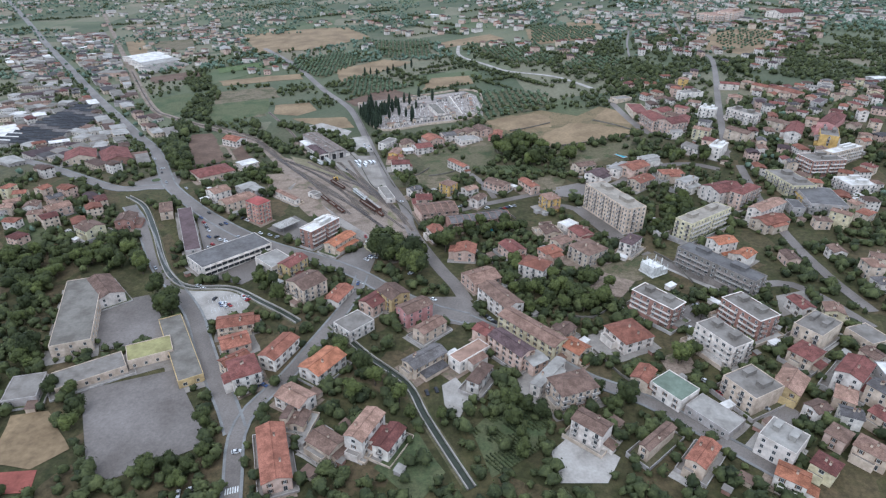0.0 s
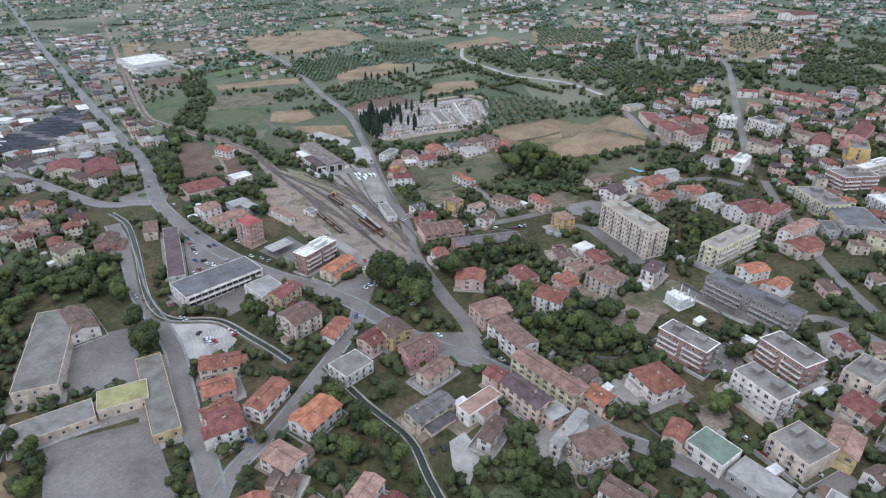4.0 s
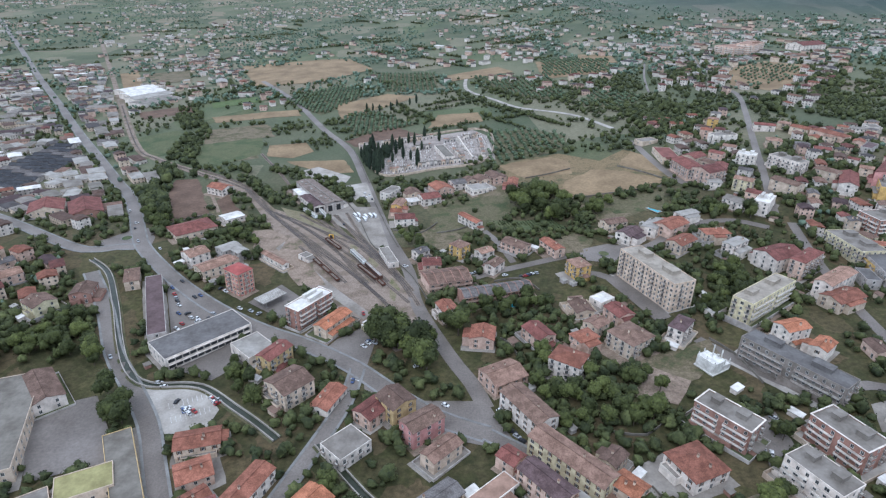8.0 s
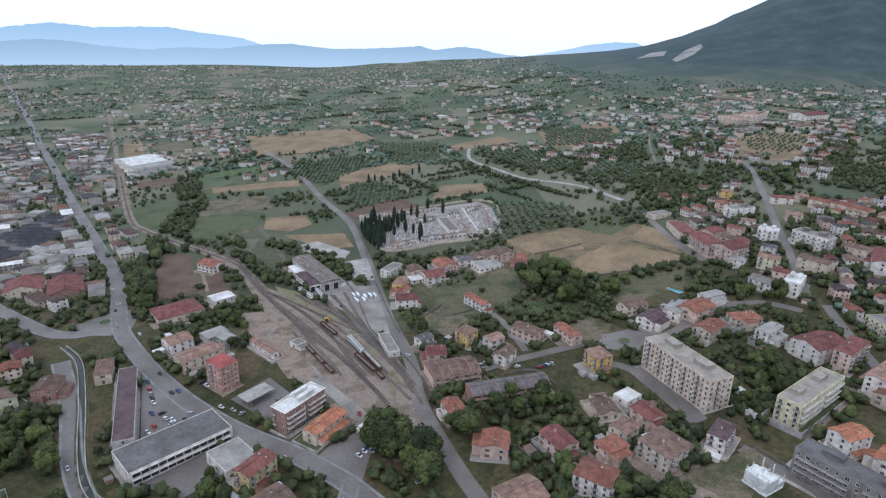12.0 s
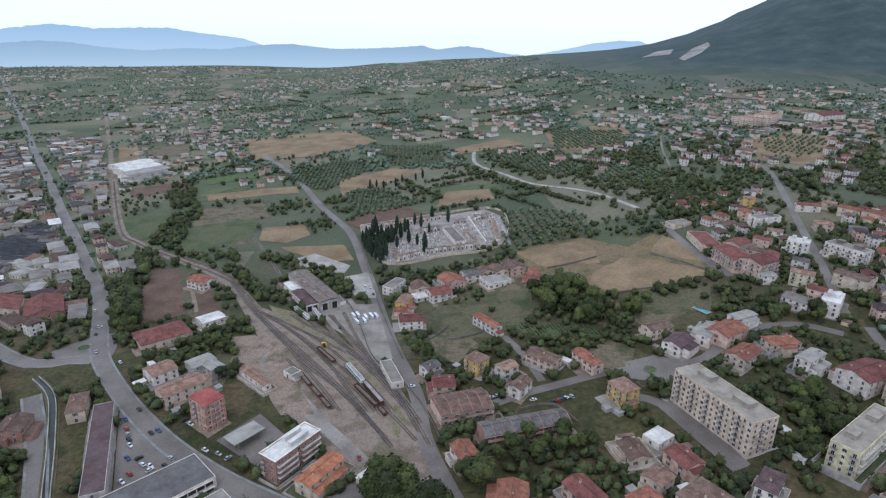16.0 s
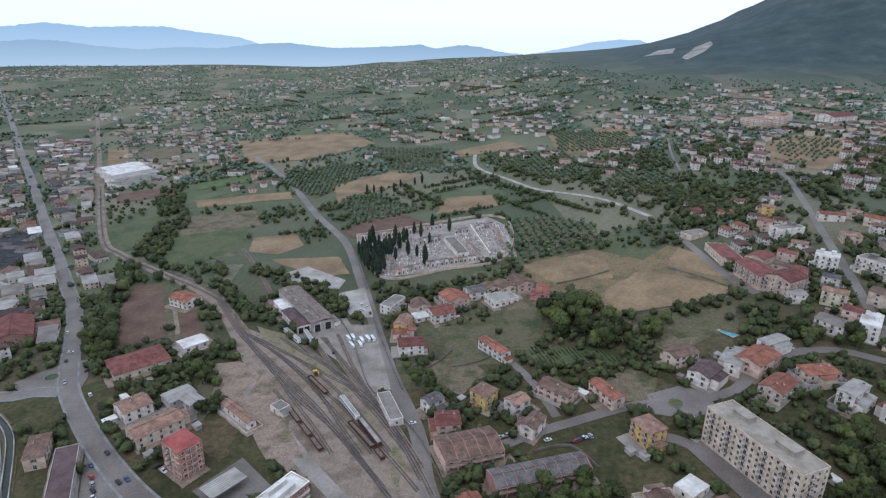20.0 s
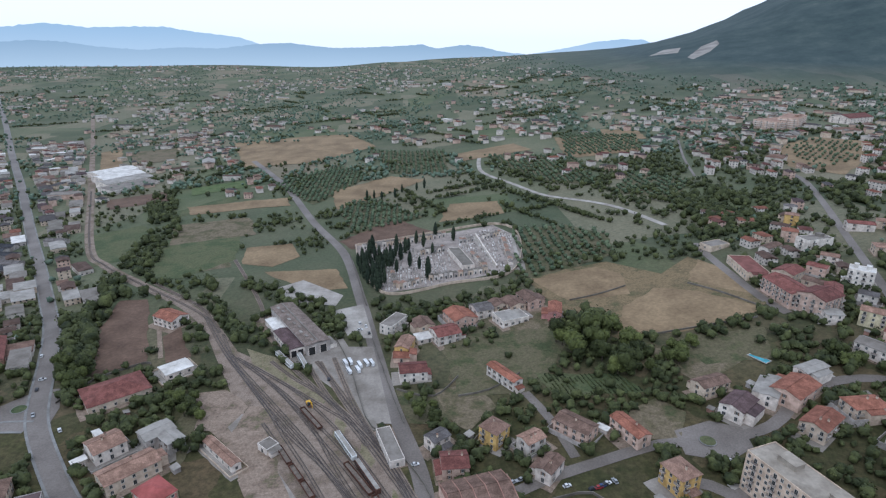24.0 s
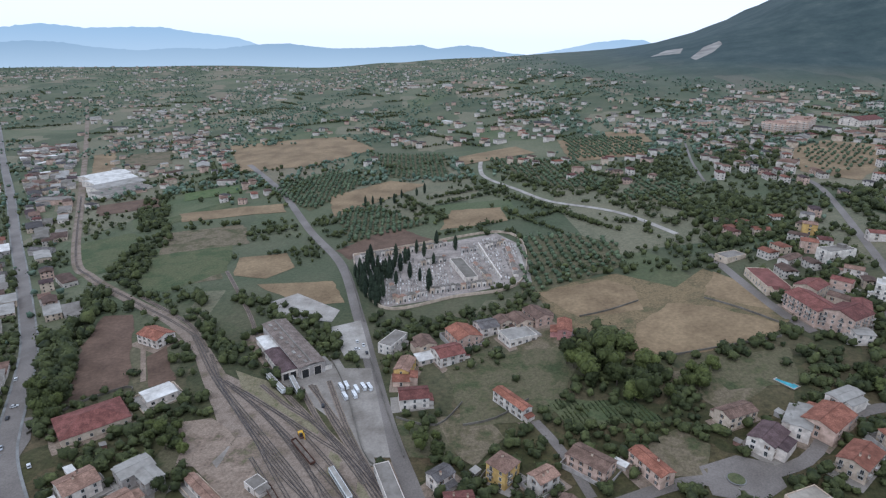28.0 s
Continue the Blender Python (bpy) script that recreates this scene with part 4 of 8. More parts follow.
def loft(bm, stations, mi=0):
    """A body through cross-sections (x, half width, bottom, top)."""
    rings = [[bm.verts.new((x, -hw, b)), bm.verts.new((x, hw, b)), bm.verts.new((x, hw * 0.96, t)), bm.verts.new((x, -hw * 0.96, t))] for x, hw, b, t in stations]
    for p, q in zip(rings, rings[1:]):
        for i in range(4):
            bm.faces.new((p[i], q[i], q[(i + 1) % 4], p[(i + 1) % 4])).material_index = mi
    bm.faces.new(rings[0])
    bm.faces.new(rings[-1][::-1])
    bmesh.ops.recalc_face_normals(bm, faces=bm.faces[:])


def wheel_mesh(r):
    bm = bmesh.new()
    bmesh.ops.create_cone(bm, cap_ends=True, segments=12, radius1=r, radius2=r, depth=0.2, matrix=Matrix.Rotation(math.pi / 2, 4, "X"))
    me = bpy.data.meshes.new("wheel")
    bm.to_mesh(me)
    bm.free()
    me.materials.append(M_RUBBER_SHADE)
    return me


WHEEL = wheel_mesh(0.31)
CAR_BODY, CAR_TOP = [], []
for coat in CAR_COATS:
    b1, b2 = bmesh.new(), bmesh.new()
    loft(b1, [(-2.0, 0.74, 0.35, 0.7), (-1.9, 0.82, 0.25, 0.88), (-0.6, 0.85, 0.22, 0.92), (0.9, 0.85, 0.22, 0.9), (1.8, 0.8, 0.25, 0.74), (2.0, 0.68, 0.35, 0.62)])
    loft(b2, [(-1.75, 0.72, 0.86, 0.9), (-1.2, 0.70, 0.86, 1.42), (0.1, 0.68, 0.86, 1.45), (0.95, 0.72, 0.86, 0.9)])
    for f in b2.faces:
        f.material_index = 1 if f.normal.z > 0.85 and f.calc_center_median().z > 1.3 else 0
    for bm, lst, mats, nm in ((b1, CAR_BODY, [coat], "body"), (b2, CAR_TOP, [M_GLASS, coat], "cabin")):
        o = part(nm, bm, mats)
        lst.append(o.data)
        bpy.data.objects.remove(o)


def road_angle(x, y):
    best, ang = 40.0, RNG.uniform(0, 180)
    for line, w in ROADS:
        for (ax, ay), (bx, by) in zip(line, line[1:]):
            q = math.hypot(ax - x, ay - y)
            if q < best:
                best, ang = q, math.degrees(math.atan2(by - ay, bx - ax))
    return ang


def ride(x, y):
    return float(land(x, y)) + lift(y) + 0.10


def park(spots):
    for x, y in spots:
        i = RNG.choice((0, 0, 0, 1, 1, 2, 2, 3, 4))
        root = empty("car", x, y, ride(x, y), road_angle(x, y) + RNG.choice((0, 0, 180, 90)))
        tagged(root, f"small {CAR_SAY[i]} parked car on the asphalt", "car", group="parked cars")
        new("body", CAR_BODY[i]).parent = root
        new("cabin", CAR_TOP[i]).parent = root
        for wx in (-1.25, 1.25):
            for wy in (-0.76, 0.76):
                o = new("wheel", WHEEL)
                o.parent, o.location = root, (wx, wy, 0.31)


BUS_PARTS = []


def bus(x, y):
    """White coach parked beside the engine shed."""
    if not BUS_PARTS:
        b = bmesh.new()
        loft(b, [(-4.6, 1.1, 0.5, 2.7), (-4.4, 1.2, 0.35, 2.9), (4.3, 1.2, 0.35, 2.9), (4.65, 1.1, 0.5, 2.4)])
        g = bmesh.new()
        for s in (-1, 1):
            for i in range(6):
                box(g, -4.0 + i * 1.38, -2.78 + i * 1.38, s * 1.2 - 0.03, s * 1.2 + 0.03, 1.45, 2.35)
        box(g, 4.5, 4.68, -0.95, 0.95, 1.3, 2.3)
        for bm, m, nm in ((b, CAR_COATS[0], "body"), (g, M_GLASS, "glazing")):
            o = part(nm, bm, m)
            BUS_PARTS.append((nm, o.data))
            bpy.data.objects.remove(o)
    root = empty("bus", x, y, ride(x, y), 112 + RNG.uniform(-4, 4))
    root.scale = (0.72, 0.85, 0.85)
    tagged(root, "white coach parked on the concrete beside the shed", "bus", group="parked buses")
    for nm, me in BUS_PARTS:
        new(nm, me).parent = root
    for wx in (-3, 3):
        for wy in (-1.05, 1.05):
            o = new("wheel", WHEEL)
            o.parent, o.location, o.scale = root, (wx, wy, 0.48), (1.5, 1.3, 1.5)


# ---- streets ----
street("main_street", [(-2142.1, 3553.4), (-1485.9, 2543.3), (-1029.2, 1837.8), (-772, 1431.2), (-578.9, 1132.5), (-441.5, 913.6), (-351.1, 772.4), (-287.2, 670.8), (-251.4, 612.7), (-224.5, 559), (-206.7, 519.3), (-193.9, 493.5), (-173.1, 464.7), (-147.2, 433.5), (-117.7, 404.5), (-82.1, 377.7), (-50.9, 356.7), (-25.7, 337.2), (-8.3, 318.5), (14.3, 296.3), (38.9, 281.7)], 9)
street("high_street", [(38.9, 281.7), (58.2, 264.2), (77.1, 241.2), (94.2, 222), (107.2, 212.6), (122.2, 197.8), (137.5, 178.1), (148.6, 164.2), (156, 154.3)], 6.2)
street("slope_street", [(-23.4, 335.4), (-28.5, 306.8), (-43.7, 267.2), (-56.4, 237.2), (-68.5, 218.4), (-71.9, 200.7), (-67.9, 176.9), (-64.4, 156.8)], 6.2)
street("west_street", [(-212.4, 451.6), (-183.9, 405.7), (-160.5, 361.3), (-138.8, 330.6), (-120.4, 302.8), (-108, 276), (-95.1, 248.1), (-80.7, 220.8), (-73.3, 204.1)], 8)
street("hill_lane", [(467.4, 975.6), (590.7, 1333.7)], 3.6)
street("hill_lane", [(355.3, 914.6), (388.2, 1018.7), (437.9, 1149.7)], 3.2)
street("cemetery_road", [(-254.4, 1229.8), (-193.6, 1094.3), (-157.8, 1011.4), (-100.9, 851.4), (-58.3, 749.7), (-36, 647.2), (-22.4, 573), (-9, 503.3), (5.6, 444.5), (10, 400), (26, 344.7), (36, 318.1), (40.6, 299.2)], 8.5)
street("lane", [(20.6, 421.4), (39.1, 425.8), (60.8, 435.6), (89.6, 444.6), (123.1, 453.4), (151.1, 452.8), (183.2, 459.8), (207.9, 477.8), (233.1, 488.3), (260.6, 487.3), (281.2, 473.4)], 6.5)
street("side_lane", [(80.2, 449.1), (74.5, 480.3), (65.7, 506.2)], 5)
street("hill_street", [(296.7, 493.8), (305.8, 517.4), (331.1, 577.7), (368.6, 661.4), (419.6, 772.3), (452.1, 849.2), (459.5, 884.3)], 6.6)
street("country_road", [(249.7, 750.3), (230.6, 815), (209.2, 851.6), (166.2, 900.5), (141.6, 964.8), (113.1, 1043.9), (112, 1107.2), (130.2, 1221.5)], 6)
street("old_line", [(-109.9, 551.8), (-133.2, 595.6), (-168.7, 642.5), (-218.9, 690.9), (-280.1, 753.8), (-326.5, 819.6), (-456.9, 1091.8), (-782.5, 1780.4), (-1025.2, 2283.5)], 9)
street("bridge_road", [(-374.7, 592.2), (-273.1, 512.7), (-232.5, 487.7), (-211, 491.6), (-197, 491.3)], 8)
street("quarter_road", [(252.1, 695.9), (248.7, 638.9), (247.1, 581.6), (251.2, 558.3)], 7)
street("farm_path", [(-176.8, 612), (-156, 560.7)], 3)
street("apt_lane", [(128.9, 427.2), (140.9, 418.5), (148.4, 390.6), (156.4, 365.9)], 7)
street("lower_street", [(301.6, 478.3), (273.6, 362.7), (265.6, 302.8), (265.5, 261.1)], 7)
street("east_street", [(165.8, 343.8), (196.3, 298.2), (238.3, 293.2), (254.7, 246.9)], 7)

# ---- yards, fields and plots ----
plot("school_yard", "yard", [(-155.2, 238.1), (-114.8, 251.6), (-87.6, 206.7), (-87.8, 197.3), (-121.1, 181.1), (-130.8, 188.4)])
plot("school_court", "yard", [(-181.5, 313.8), (-153.5, 324.8), (-125.1, 280.7), (-158.8, 268.7)])
plot("car_park", "paving", [(-135.8, 333.8), (-104.4, 331.6), (-89.6, 310.9), (-92.6, 295.3), (-110.5, 295.6)])
plot("inner_court", "asphalt", [(-160.1, 444.8), (-135.3, 418.6), (-101.6, 395.7), (-126.5, 355.8)])
plot("shop_front", "asphalt", [(-124.3, 345.7), (-95.2, 374.3), (-82.1, 353.9), (-100, 334.6)])
plot("rail_yard", "ballast", [(-155.5, 631.4), (-143, 623.4), (-109.7, 566.8), (-82.4, 545.9), (-56.9, 523.8), (-25.9, 488.4), (-8.6, 450.3), (6.6, 408.9), (11.1, 382), (16.4, 357.6), (-3.2, 349.4), (-22.4, 375.9), (-52.2, 413.1), (-78.7, 446), (-77, 482.8), (-99, 514.6), (-124, 564.9)])
plot("earth_lot", "earth", [(-120.2, 484.7), (-108.5, 511.7), (-96.4, 511.2), (-77, 482.8), (-55.1, 445.9), (-61.3, 432.9), (-79.5, 459), (-102.6, 483.9)])
plot("trackside", "drygrass", [(-104.6, 570), (-84.8, 558.9), (-56.9, 523.8), (-25.9, 488.4), (-40.1, 499), (-71.5, 525.9), (-93.7, 546.3)])
plot("trackside", "drygrass", [(-39.5, 492.8), (-25.4, 480.2), (-5.5, 434), (6.3, 401.7), (-5.2, 406.1), (-20.2, 444), (-37.7, 475.3)])
plot("siding_ground", "concrete", [(-42.1, 518.9), (-26, 518), (-15, 479.5), (-22.1, 480)])
plot("quarry", "quarry", [(922.4, 2522.5), (1019.9, 2619.2), (1067, 2571.9), (1003.1, 2447.1)])
plot("quarry", "quarry", [(971.3, 2297.7), (1100.1, 2476.3), (1171.1, 2502.6), (1143.8, 2427.6), (1058.3, 2319.7), (967.7, 2244.9)])
plot("plot_garden", "scrub", [(-122, 490.5), (-120.1, 522.3), (-111, 508.5), (-108.6, 453.1)])
plot("wild_plot", "scrub", [(-6.3, 516.4), (15, 514.1), (23.5, 481.6), (0.6, 484.1)])
plot("wild_plot", "scrub", [(21.9, 576.7), (116.7, 573), (74.3, 504.7), (28.7, 505.6)])
plot("wild_plot", "scrub", [(167.7, 543.6), (228.5, 546.5), (214.6, 512.9), (174.3, 513.3)])
plot("goods_road", "concrete", [(-102.6, 498.1), (-73.2, 457.6), (-53.6, 423.3), (-22.9, 384.2), (-18.3, 389.8), (-42.9, 422.8), (-68.1, 461.5), (-88, 497.7)])
plot("forecourt", "concrete", [(-77, 558.6), (-43.4, 581.7), (-29.7, 548), (-16.5, 485.4), (-25.7, 486), (-42.1, 518.9)])
plot("bus_park", "concrete", [(-47.2, 570.1), (-22.2, 568.6), (-8.6, 484.8), (-20.8, 485.7)])
plot("depot_court", "paving", [(-54.8, 625), (-33, 635.2), (-22.7, 580.4), (-39.2, 581.5)])
plot("gravel_lot", "paving", [(-105.5, 669.6), (-86.2, 686), (-49.7, 652.9), (-53.5, 634), (-91.1, 641.5)])
plot("ploughed_field", "plough", [(-189.7, 541.7), (-217.2, 612.4), (-226.8, 662.5), (-202.8, 660.9), (-163.3, 557)])
plot("garden_plot", "plough", [(-166.3, 590.4), (-158.8, 604.7), (-137.2, 561.3), (-150.9, 553.8)])
plot("field_base", "dryfield", [(96, 664), (168, 677), (200, 640), (234, 668), (247, 636), (246, 574), (225, 562), (138, 546), (116, 578), (106, 612)])
plot("stubble", "tan", [(99.4, 657.7), (156.4, 667.9), (171.4, 649.1), (164.8, 610.7), (119.8, 610.9)])
plot("stubble", "tan", [(136, 554.8), (152.7, 591.6), (185.1, 616.7), (213.3, 602.5), (240, 568.3), (223.1, 559.6), (170.1, 549.5)])
plot("stubble", "tan", [(213.2, 623.2), (239.1, 660.5), (246.6, 639.5), (243.9, 588)])
plot("stubble", "plough", [(-65.7, 786.5), (-9.9, 858), (28.9, 805.4), (-51.8, 760)])
plot("stubble", "tan", [(53.3, 905.7), (108.9, 896.8), (109.4, 844.4), (35.5, 836.3)])
plot("stubble", "tan", [(-344.2, 1446.1), (-111.7, 1461.1), (-52.3, 1322), (-145.4, 1181.9), (-255.4, 1173.2)])
plot("stubble", "tan", [(-96.3, 988), (-20.7, 1074.1), (29.6, 1043.5), (-47.4, 940.1), (-79.9, 899.7)])
plot("meadow", "green", [(-292.2, 753.8), (-342.5, 860.7), (-299.9, 886.3), (-263.8, 841.6), (-269, 764)])
plot("meadow", "bright", [(-287.5, 1014.2), (-302.2, 1060), (-233.3, 1081.4), (-217.5, 1039)])
plot("meadow", "green", [(-231.5, 710.6), (-255.4, 818.6), (-169.5, 816.1), (-156.8, 740.4), (-192.7, 701.5)])
plot("meadow", "green", [(-212.2, 963), (-267.1, 907.4), (-277, 936.8), (-220.6, 996.6)])
plot("stubble", "tan", [(-122.5, 705.4), (-61, 709.5), (-47, 666.7), (-75.4, 661.6)])
plot("stubble", "plough", [(-405.9, 1027.8), (-332.6, 1053.7), (-308.6, 996.5), (-378.8, 975)])
plot("stubble", "tan", [(84, 1204.7), (188.9, 1244), (206.3, 1177), (88.4, 1142.6)])
plot("stubble", "tan", [(264, 1259.4), (383.9, 1187), (355.3, 1083.1), (240.6, 1083.4)])
plot("meadow", "green", [(75.7, 521.4), (122.8, 512.6), (131.4, 495.1), (83.2, 496.9)])
plot("meadow", "rough", [(126.3, 327.3), (172.1, 343.1), (171.5, 320.2), (128.8, 300.9)])
plot("clay", "earth", [(131.4, 322.5), (146.4, 308.6), (132.8, 292.6), (112.9, 300.7)])
plot("cemetery_ground", "graves", [(-43.4, 721), (-16.5, 655.7), (89.3, 680.4), (108.8, 764.3), (91.2, 807.7), (-50, 774.5)])
plot("piazza", "asphalt", [(-19.7, 333.9), (11.4, 307.2), (41.4, 304.3), (52.8, 268.7), (29.1, 277.4), (4.4, 293.1), (-19.1, 318.6)])
plot("apartment_lot", "asphalt", [(136.9, 417.6), (150.5, 424.4), (161.3, 368.1), (150.6, 363.8)])
plot("yard", "paving", [(20.7, 226.2), (27.9, 231.5), (34.1, 218.6), (26.4, 201.7), (21, 212.5)])
plot("yard", "paving", [(63.8, 180.1), (77.4, 190.9), (91.5, 174), (82.4, 161.9), (63.1, 163.8)])
plot("yard", "concrete", [(53.6, 229), (68.4, 227.5), (65.6, 208.9), (56.7, 209.8)])
plot("yard", "concrete", [(98.3, 254.8), (113, 263), (115.5, 243.6), (98.8, 236.7)])
plot("yard", "asphalt", [(163.3, 278.4), (175.1, 282.7), (171.3, 261.4), (154, 250.9)])
plot("yard", "earth", [(132.5, 235.1), (149, 239.9), (146.9, 223), (132, 220.6)])
plot("yard", "asphalt", [(156.3, 199.4), (175, 204.6), (179.1, 190.3), (166.8, 178.8)])
plot("junction", "asphalt", [(132, 445), (150, 438), (166, 446), (168, 460), (154, 467), (134, 462)])
plot("junction", "asphalt", [(-231, 500), (-222, 512), (-212, 525), (-200, 528), (-190, 508), (-186, 484), (-200, 490), (-216, 490)])
plot("station_front", "asphalt", [(-36.8, 363.5), (-22.4, 375.9), (-15.3, 357.4), (-19.7, 330.5), (-44.3, 351.6)])
plot("wash_yard", "asphalt", [(-97.1, 408.4), (-79.7, 429.6), (-62, 409.5), (-71.6, 387.3)])
plot("sports_field", "tan", [(-178.7, 221.8), (-164.4, 224.6), (-142.9, 200.1), (-154, 189.1), (-171.6, 193.4)])
plot("tennis_court", "crimson", [(-168.6, 188.2), (-150.7, 188.9), (-147.7, 177.4), (-166.1, 177.1)])
plot("lot", "concrete", [(221.9, 283), (241.1, 286.7), (236.7, 269.8), (212.4, 261.8)])
plot("kitchen_garden", "green", [(31.8, 195.3), (55.5, 217.2), (70.2, 201.5), (58, 180.7), (37.5, 168.8)])
plot("meadow", "green", [(-11.1, 178), (7.6, 197.4), (18, 173.1), (6.3, 158.8)])
plot("meadow", "green", [(-291.1, 425.5), (-269.4, 429.5), (-239.4, 391.8), (-265.6, 378.2)])
plot("cemetery_new", "concrete", [(81.3, 788.1), (111.1, 767.4), (100.7, 678.3), (83.7, 683.6)])
plot("cemetery_path", "paving", [(64.9, 780.1), (68.4, 778.9), (79.7, 691.4), (76.2, 689.3)])
plot("cemetery_path", "paving", [(101.9, 765), (105.4, 767.8), (99.6, 685.1), (96.5, 683)])
plot("strip_field", "tan", [(-270, 950.5), (-149.1, 960.7), (-139, 923), (-254.2, 911.4)])
plot("strip_field", "rough", [(-258.6, 872), (-176.4, 880.7), (-155, 813), (-237.4, 799.4)])
plot("strip_field", "tan", [(-155.1, 772.3), (-112.5, 781.5), (-97.8, 743.1), (-118.6, 718.7), (-147.8, 728.2)])
plot("strip_field", "bright", [(-287.1, 754), (-335.1, 848.9), (-306.8, 870.2), (-269, 836), (-269.2, 775.7)])
plot("strip_field", "rough", [(-226.9, 751.6), (-178.8, 784.4), (-156.3, 722.8), (-206.8, 708.9)])
plot("strip_field", "tan", [(-595.3, 1422.2), (-564.9, 1443.9), (-479.4, 1245.9), (-506.6, 1223.3)])
plot("strip_field", "rough", [(-535.4, 1413.6), (-453.2, 1438.5), (-407.4, 1302.4), (-478.9, 1286.4)])
plot("rough_plot", "rough", [(149.7, 534.6), (212.6, 539.3), (209.7, 521.1), (163.7, 496.5), (153.2, 517.4)])
plot("rough_plot", "rough", [(12.7, 514.6), (39.2, 516.8), (49, 493.4), (31.4, 473.9), (20.7, 487)])
plot("rough_plot", "rough", [(115.9, 478.9), (134.8, 488.2), (146, 474.7), (134.9, 456.5), (116.8, 457.5)])
plot("rough_plot", "rough", [(72.5, 597), (108, 601.8), (102.6, 556.9), (82.7, 533.6), (66.5, 550.3)])
plot("rough_plot", "tan", [(527.9, 1031.5), (626.2, 1096.4), (675.5, 1052.1), (583.6, 929.7), (508.4, 864.6), (476.2, 920.5)])
plot("rough_plot", "tan", [(357.1, 1295.2), (409.3, 1242.3), (394.2, 1172.8), (311.9, 1160.4)])
plot("pale_dirt", "earth", [(-92, 471.1), (-87.6, 504.5), (-69.5, 506.4), (-74, 483.8), (-58, 445.3), (-49.8, 427.5), (-69.3, 428.5)])
plot("pale_dirt", "earth", [(-125.4, 517.2), (-104.7, 522), (-87.6, 504.5), (-94.4, 484.8), (-112.1, 495.3)])

# ---- buildings ----
house(-182.5, 300.1, 19.6, 70.3, 18, 2.3, "flat", "cream", "taupe", "plain")
house(-179.2, 324.7, 16.4, 29.1, 39, 2, "gable", "white", "brown", "plain")
house(-130.7, 263.5, 21.7, 14.4, 24, 1.6, "flat", "cream", "yellow", "plain")
house(-154.7, 248.6, 31.6, 14.3, 31, 1.2, "flat", "cream", "grey", "plain")
house(-116.3, 266.4, 12.1, 60.6, 27, 1.3, "flat", "yellow", "taupe", "plain")
house(-179.6, 236.9, 14.6, 18.2, 12, 1.3, "flat", "grey", "grey", "plain")
house(-91.2, 285.0, 20.3, 12.5, 12, 2, "gable", "cream", "terracotta", "house")
house(-87.3, 265.9, 15.4, 13.2, 24, 2, "gable", "pink", "terracotta", "house")
house(-83.6, 250.3, 14.9, 8.6, 41, 2, "gable", "cream", "terracotta", "house")
house(-76.0, 238.1, 14.4, 16.5, 25, 3, "hip", "white", "red", "apt")
house(-61.6, 254.2, 22.0, 10.9, 63, 2.2, "gable", "white", "terracotta", "house")
house(-38.0, 241.4, 14.0, 20.9, -37, 2, "gable", "white", "orange", "house")
house(-48.0, 217.0, 16.2, 12.0, -35, 2, "gable", "white", "pale", "house")
house(-44.8, 205.4, 8.3, 10.2, -16, 1, "gable", "cream", "brown", "house")
house(-52.0, 183.2, 12.3, 32.1, 15, 2, "gable", "pink", "terracotta", "house")
house(-31.4, 190.0, 14.6, 11.2, -39, 1.5, "gable", "cream", "brown", "house")
house(-14.9, 193.5, 9.9, 19.6, -29, 3, "gable", "white", "pale", "house")
house(-4.5, 188.7, 8.5, 15.8, -31, 2, "gable", "white", "red", "apt")
house(-55.4, 315.4, 17.9, 18.5, -45, 3, "gable", "cream", "brown", "apt")
house(-35.9, 308.9, 10.7, 19.8, -25, 1.1, "gable", "white", "terracotta", "house")
house(-67.6, 342.3, 10.7, 18.1, -34, 3, "gable", "yellow", "red", "apt")
house(-82.5, 356.9, 19.7, 16.9, -47, 1.6, "flat", "white", "metal", "plain")
house(-13.9, 296.6, 12.3, 15.4, -42, 2, "gable", "pink", "red", "house")
house(-2.9, 299.7, 15.1, 14.3, -53, 3, "gable", "yellow", "brown", "house")
house(9.1, 284.0, 11.5, 18.7, -55, 3, "gable", "rose", "brown", "house")
house(-24.5, 274.8, 14.2, 17.2, -47, 2, "flat", "white", "grey", "apt")
house(17.0, 268.6, 9.4, 18.3, -49, 2, "gable", "cream", "pale", "house")
house(13.0, 241.7, 10.8, 22.4, -52, 2, "gable", "cream", "greytile", "house")
house(35.9, 243.7, 8.4, 21.4, -52, 2, "flat", "white", "pale", "house")
house(39.2, 226.3, 7.1, 16.7, -35, 2, "hip", "white", "brown", "house")
house(59.0, 289.8, 28.4, 13.4, -62, 3, "gable", "white", "brown", "house")
house(51.6, 317.9, 16.9, 20.2, -64, 2, "gable", "pink", "pale", "house")
house(70.6, 256.6, 39.4, 12.1, -52, 3, "gable", "paleyellow", "pale", "house")
house(90.2, 241.9, 12.8, 11.3, -51, 2, "gable", "cream", "orange", "house")
house(88.7, 257.1, 8.6, 11.7, -48, 2, "gable", "cream", "brown", "house")
house(57.4, 244.7, 24.3, 11.0, -54, 3, "gable", "pink", "purple", "house")
house(67.8, 234.5, 9.8, 10.8, -60, 2, "gable", "pink", "metal", "house")
house(72.2, 223.7, 5.9, 26.5, -42, 2, "gable", "white", "metal", "house")
house(80.4, 211.2, 14.5, 20.3, -73, 3, "hip", "cream", "brown", "apt")
house(46.0, 261.7, 10.3, 9.8, -47, 2, "gable", "pink", "red", "house")
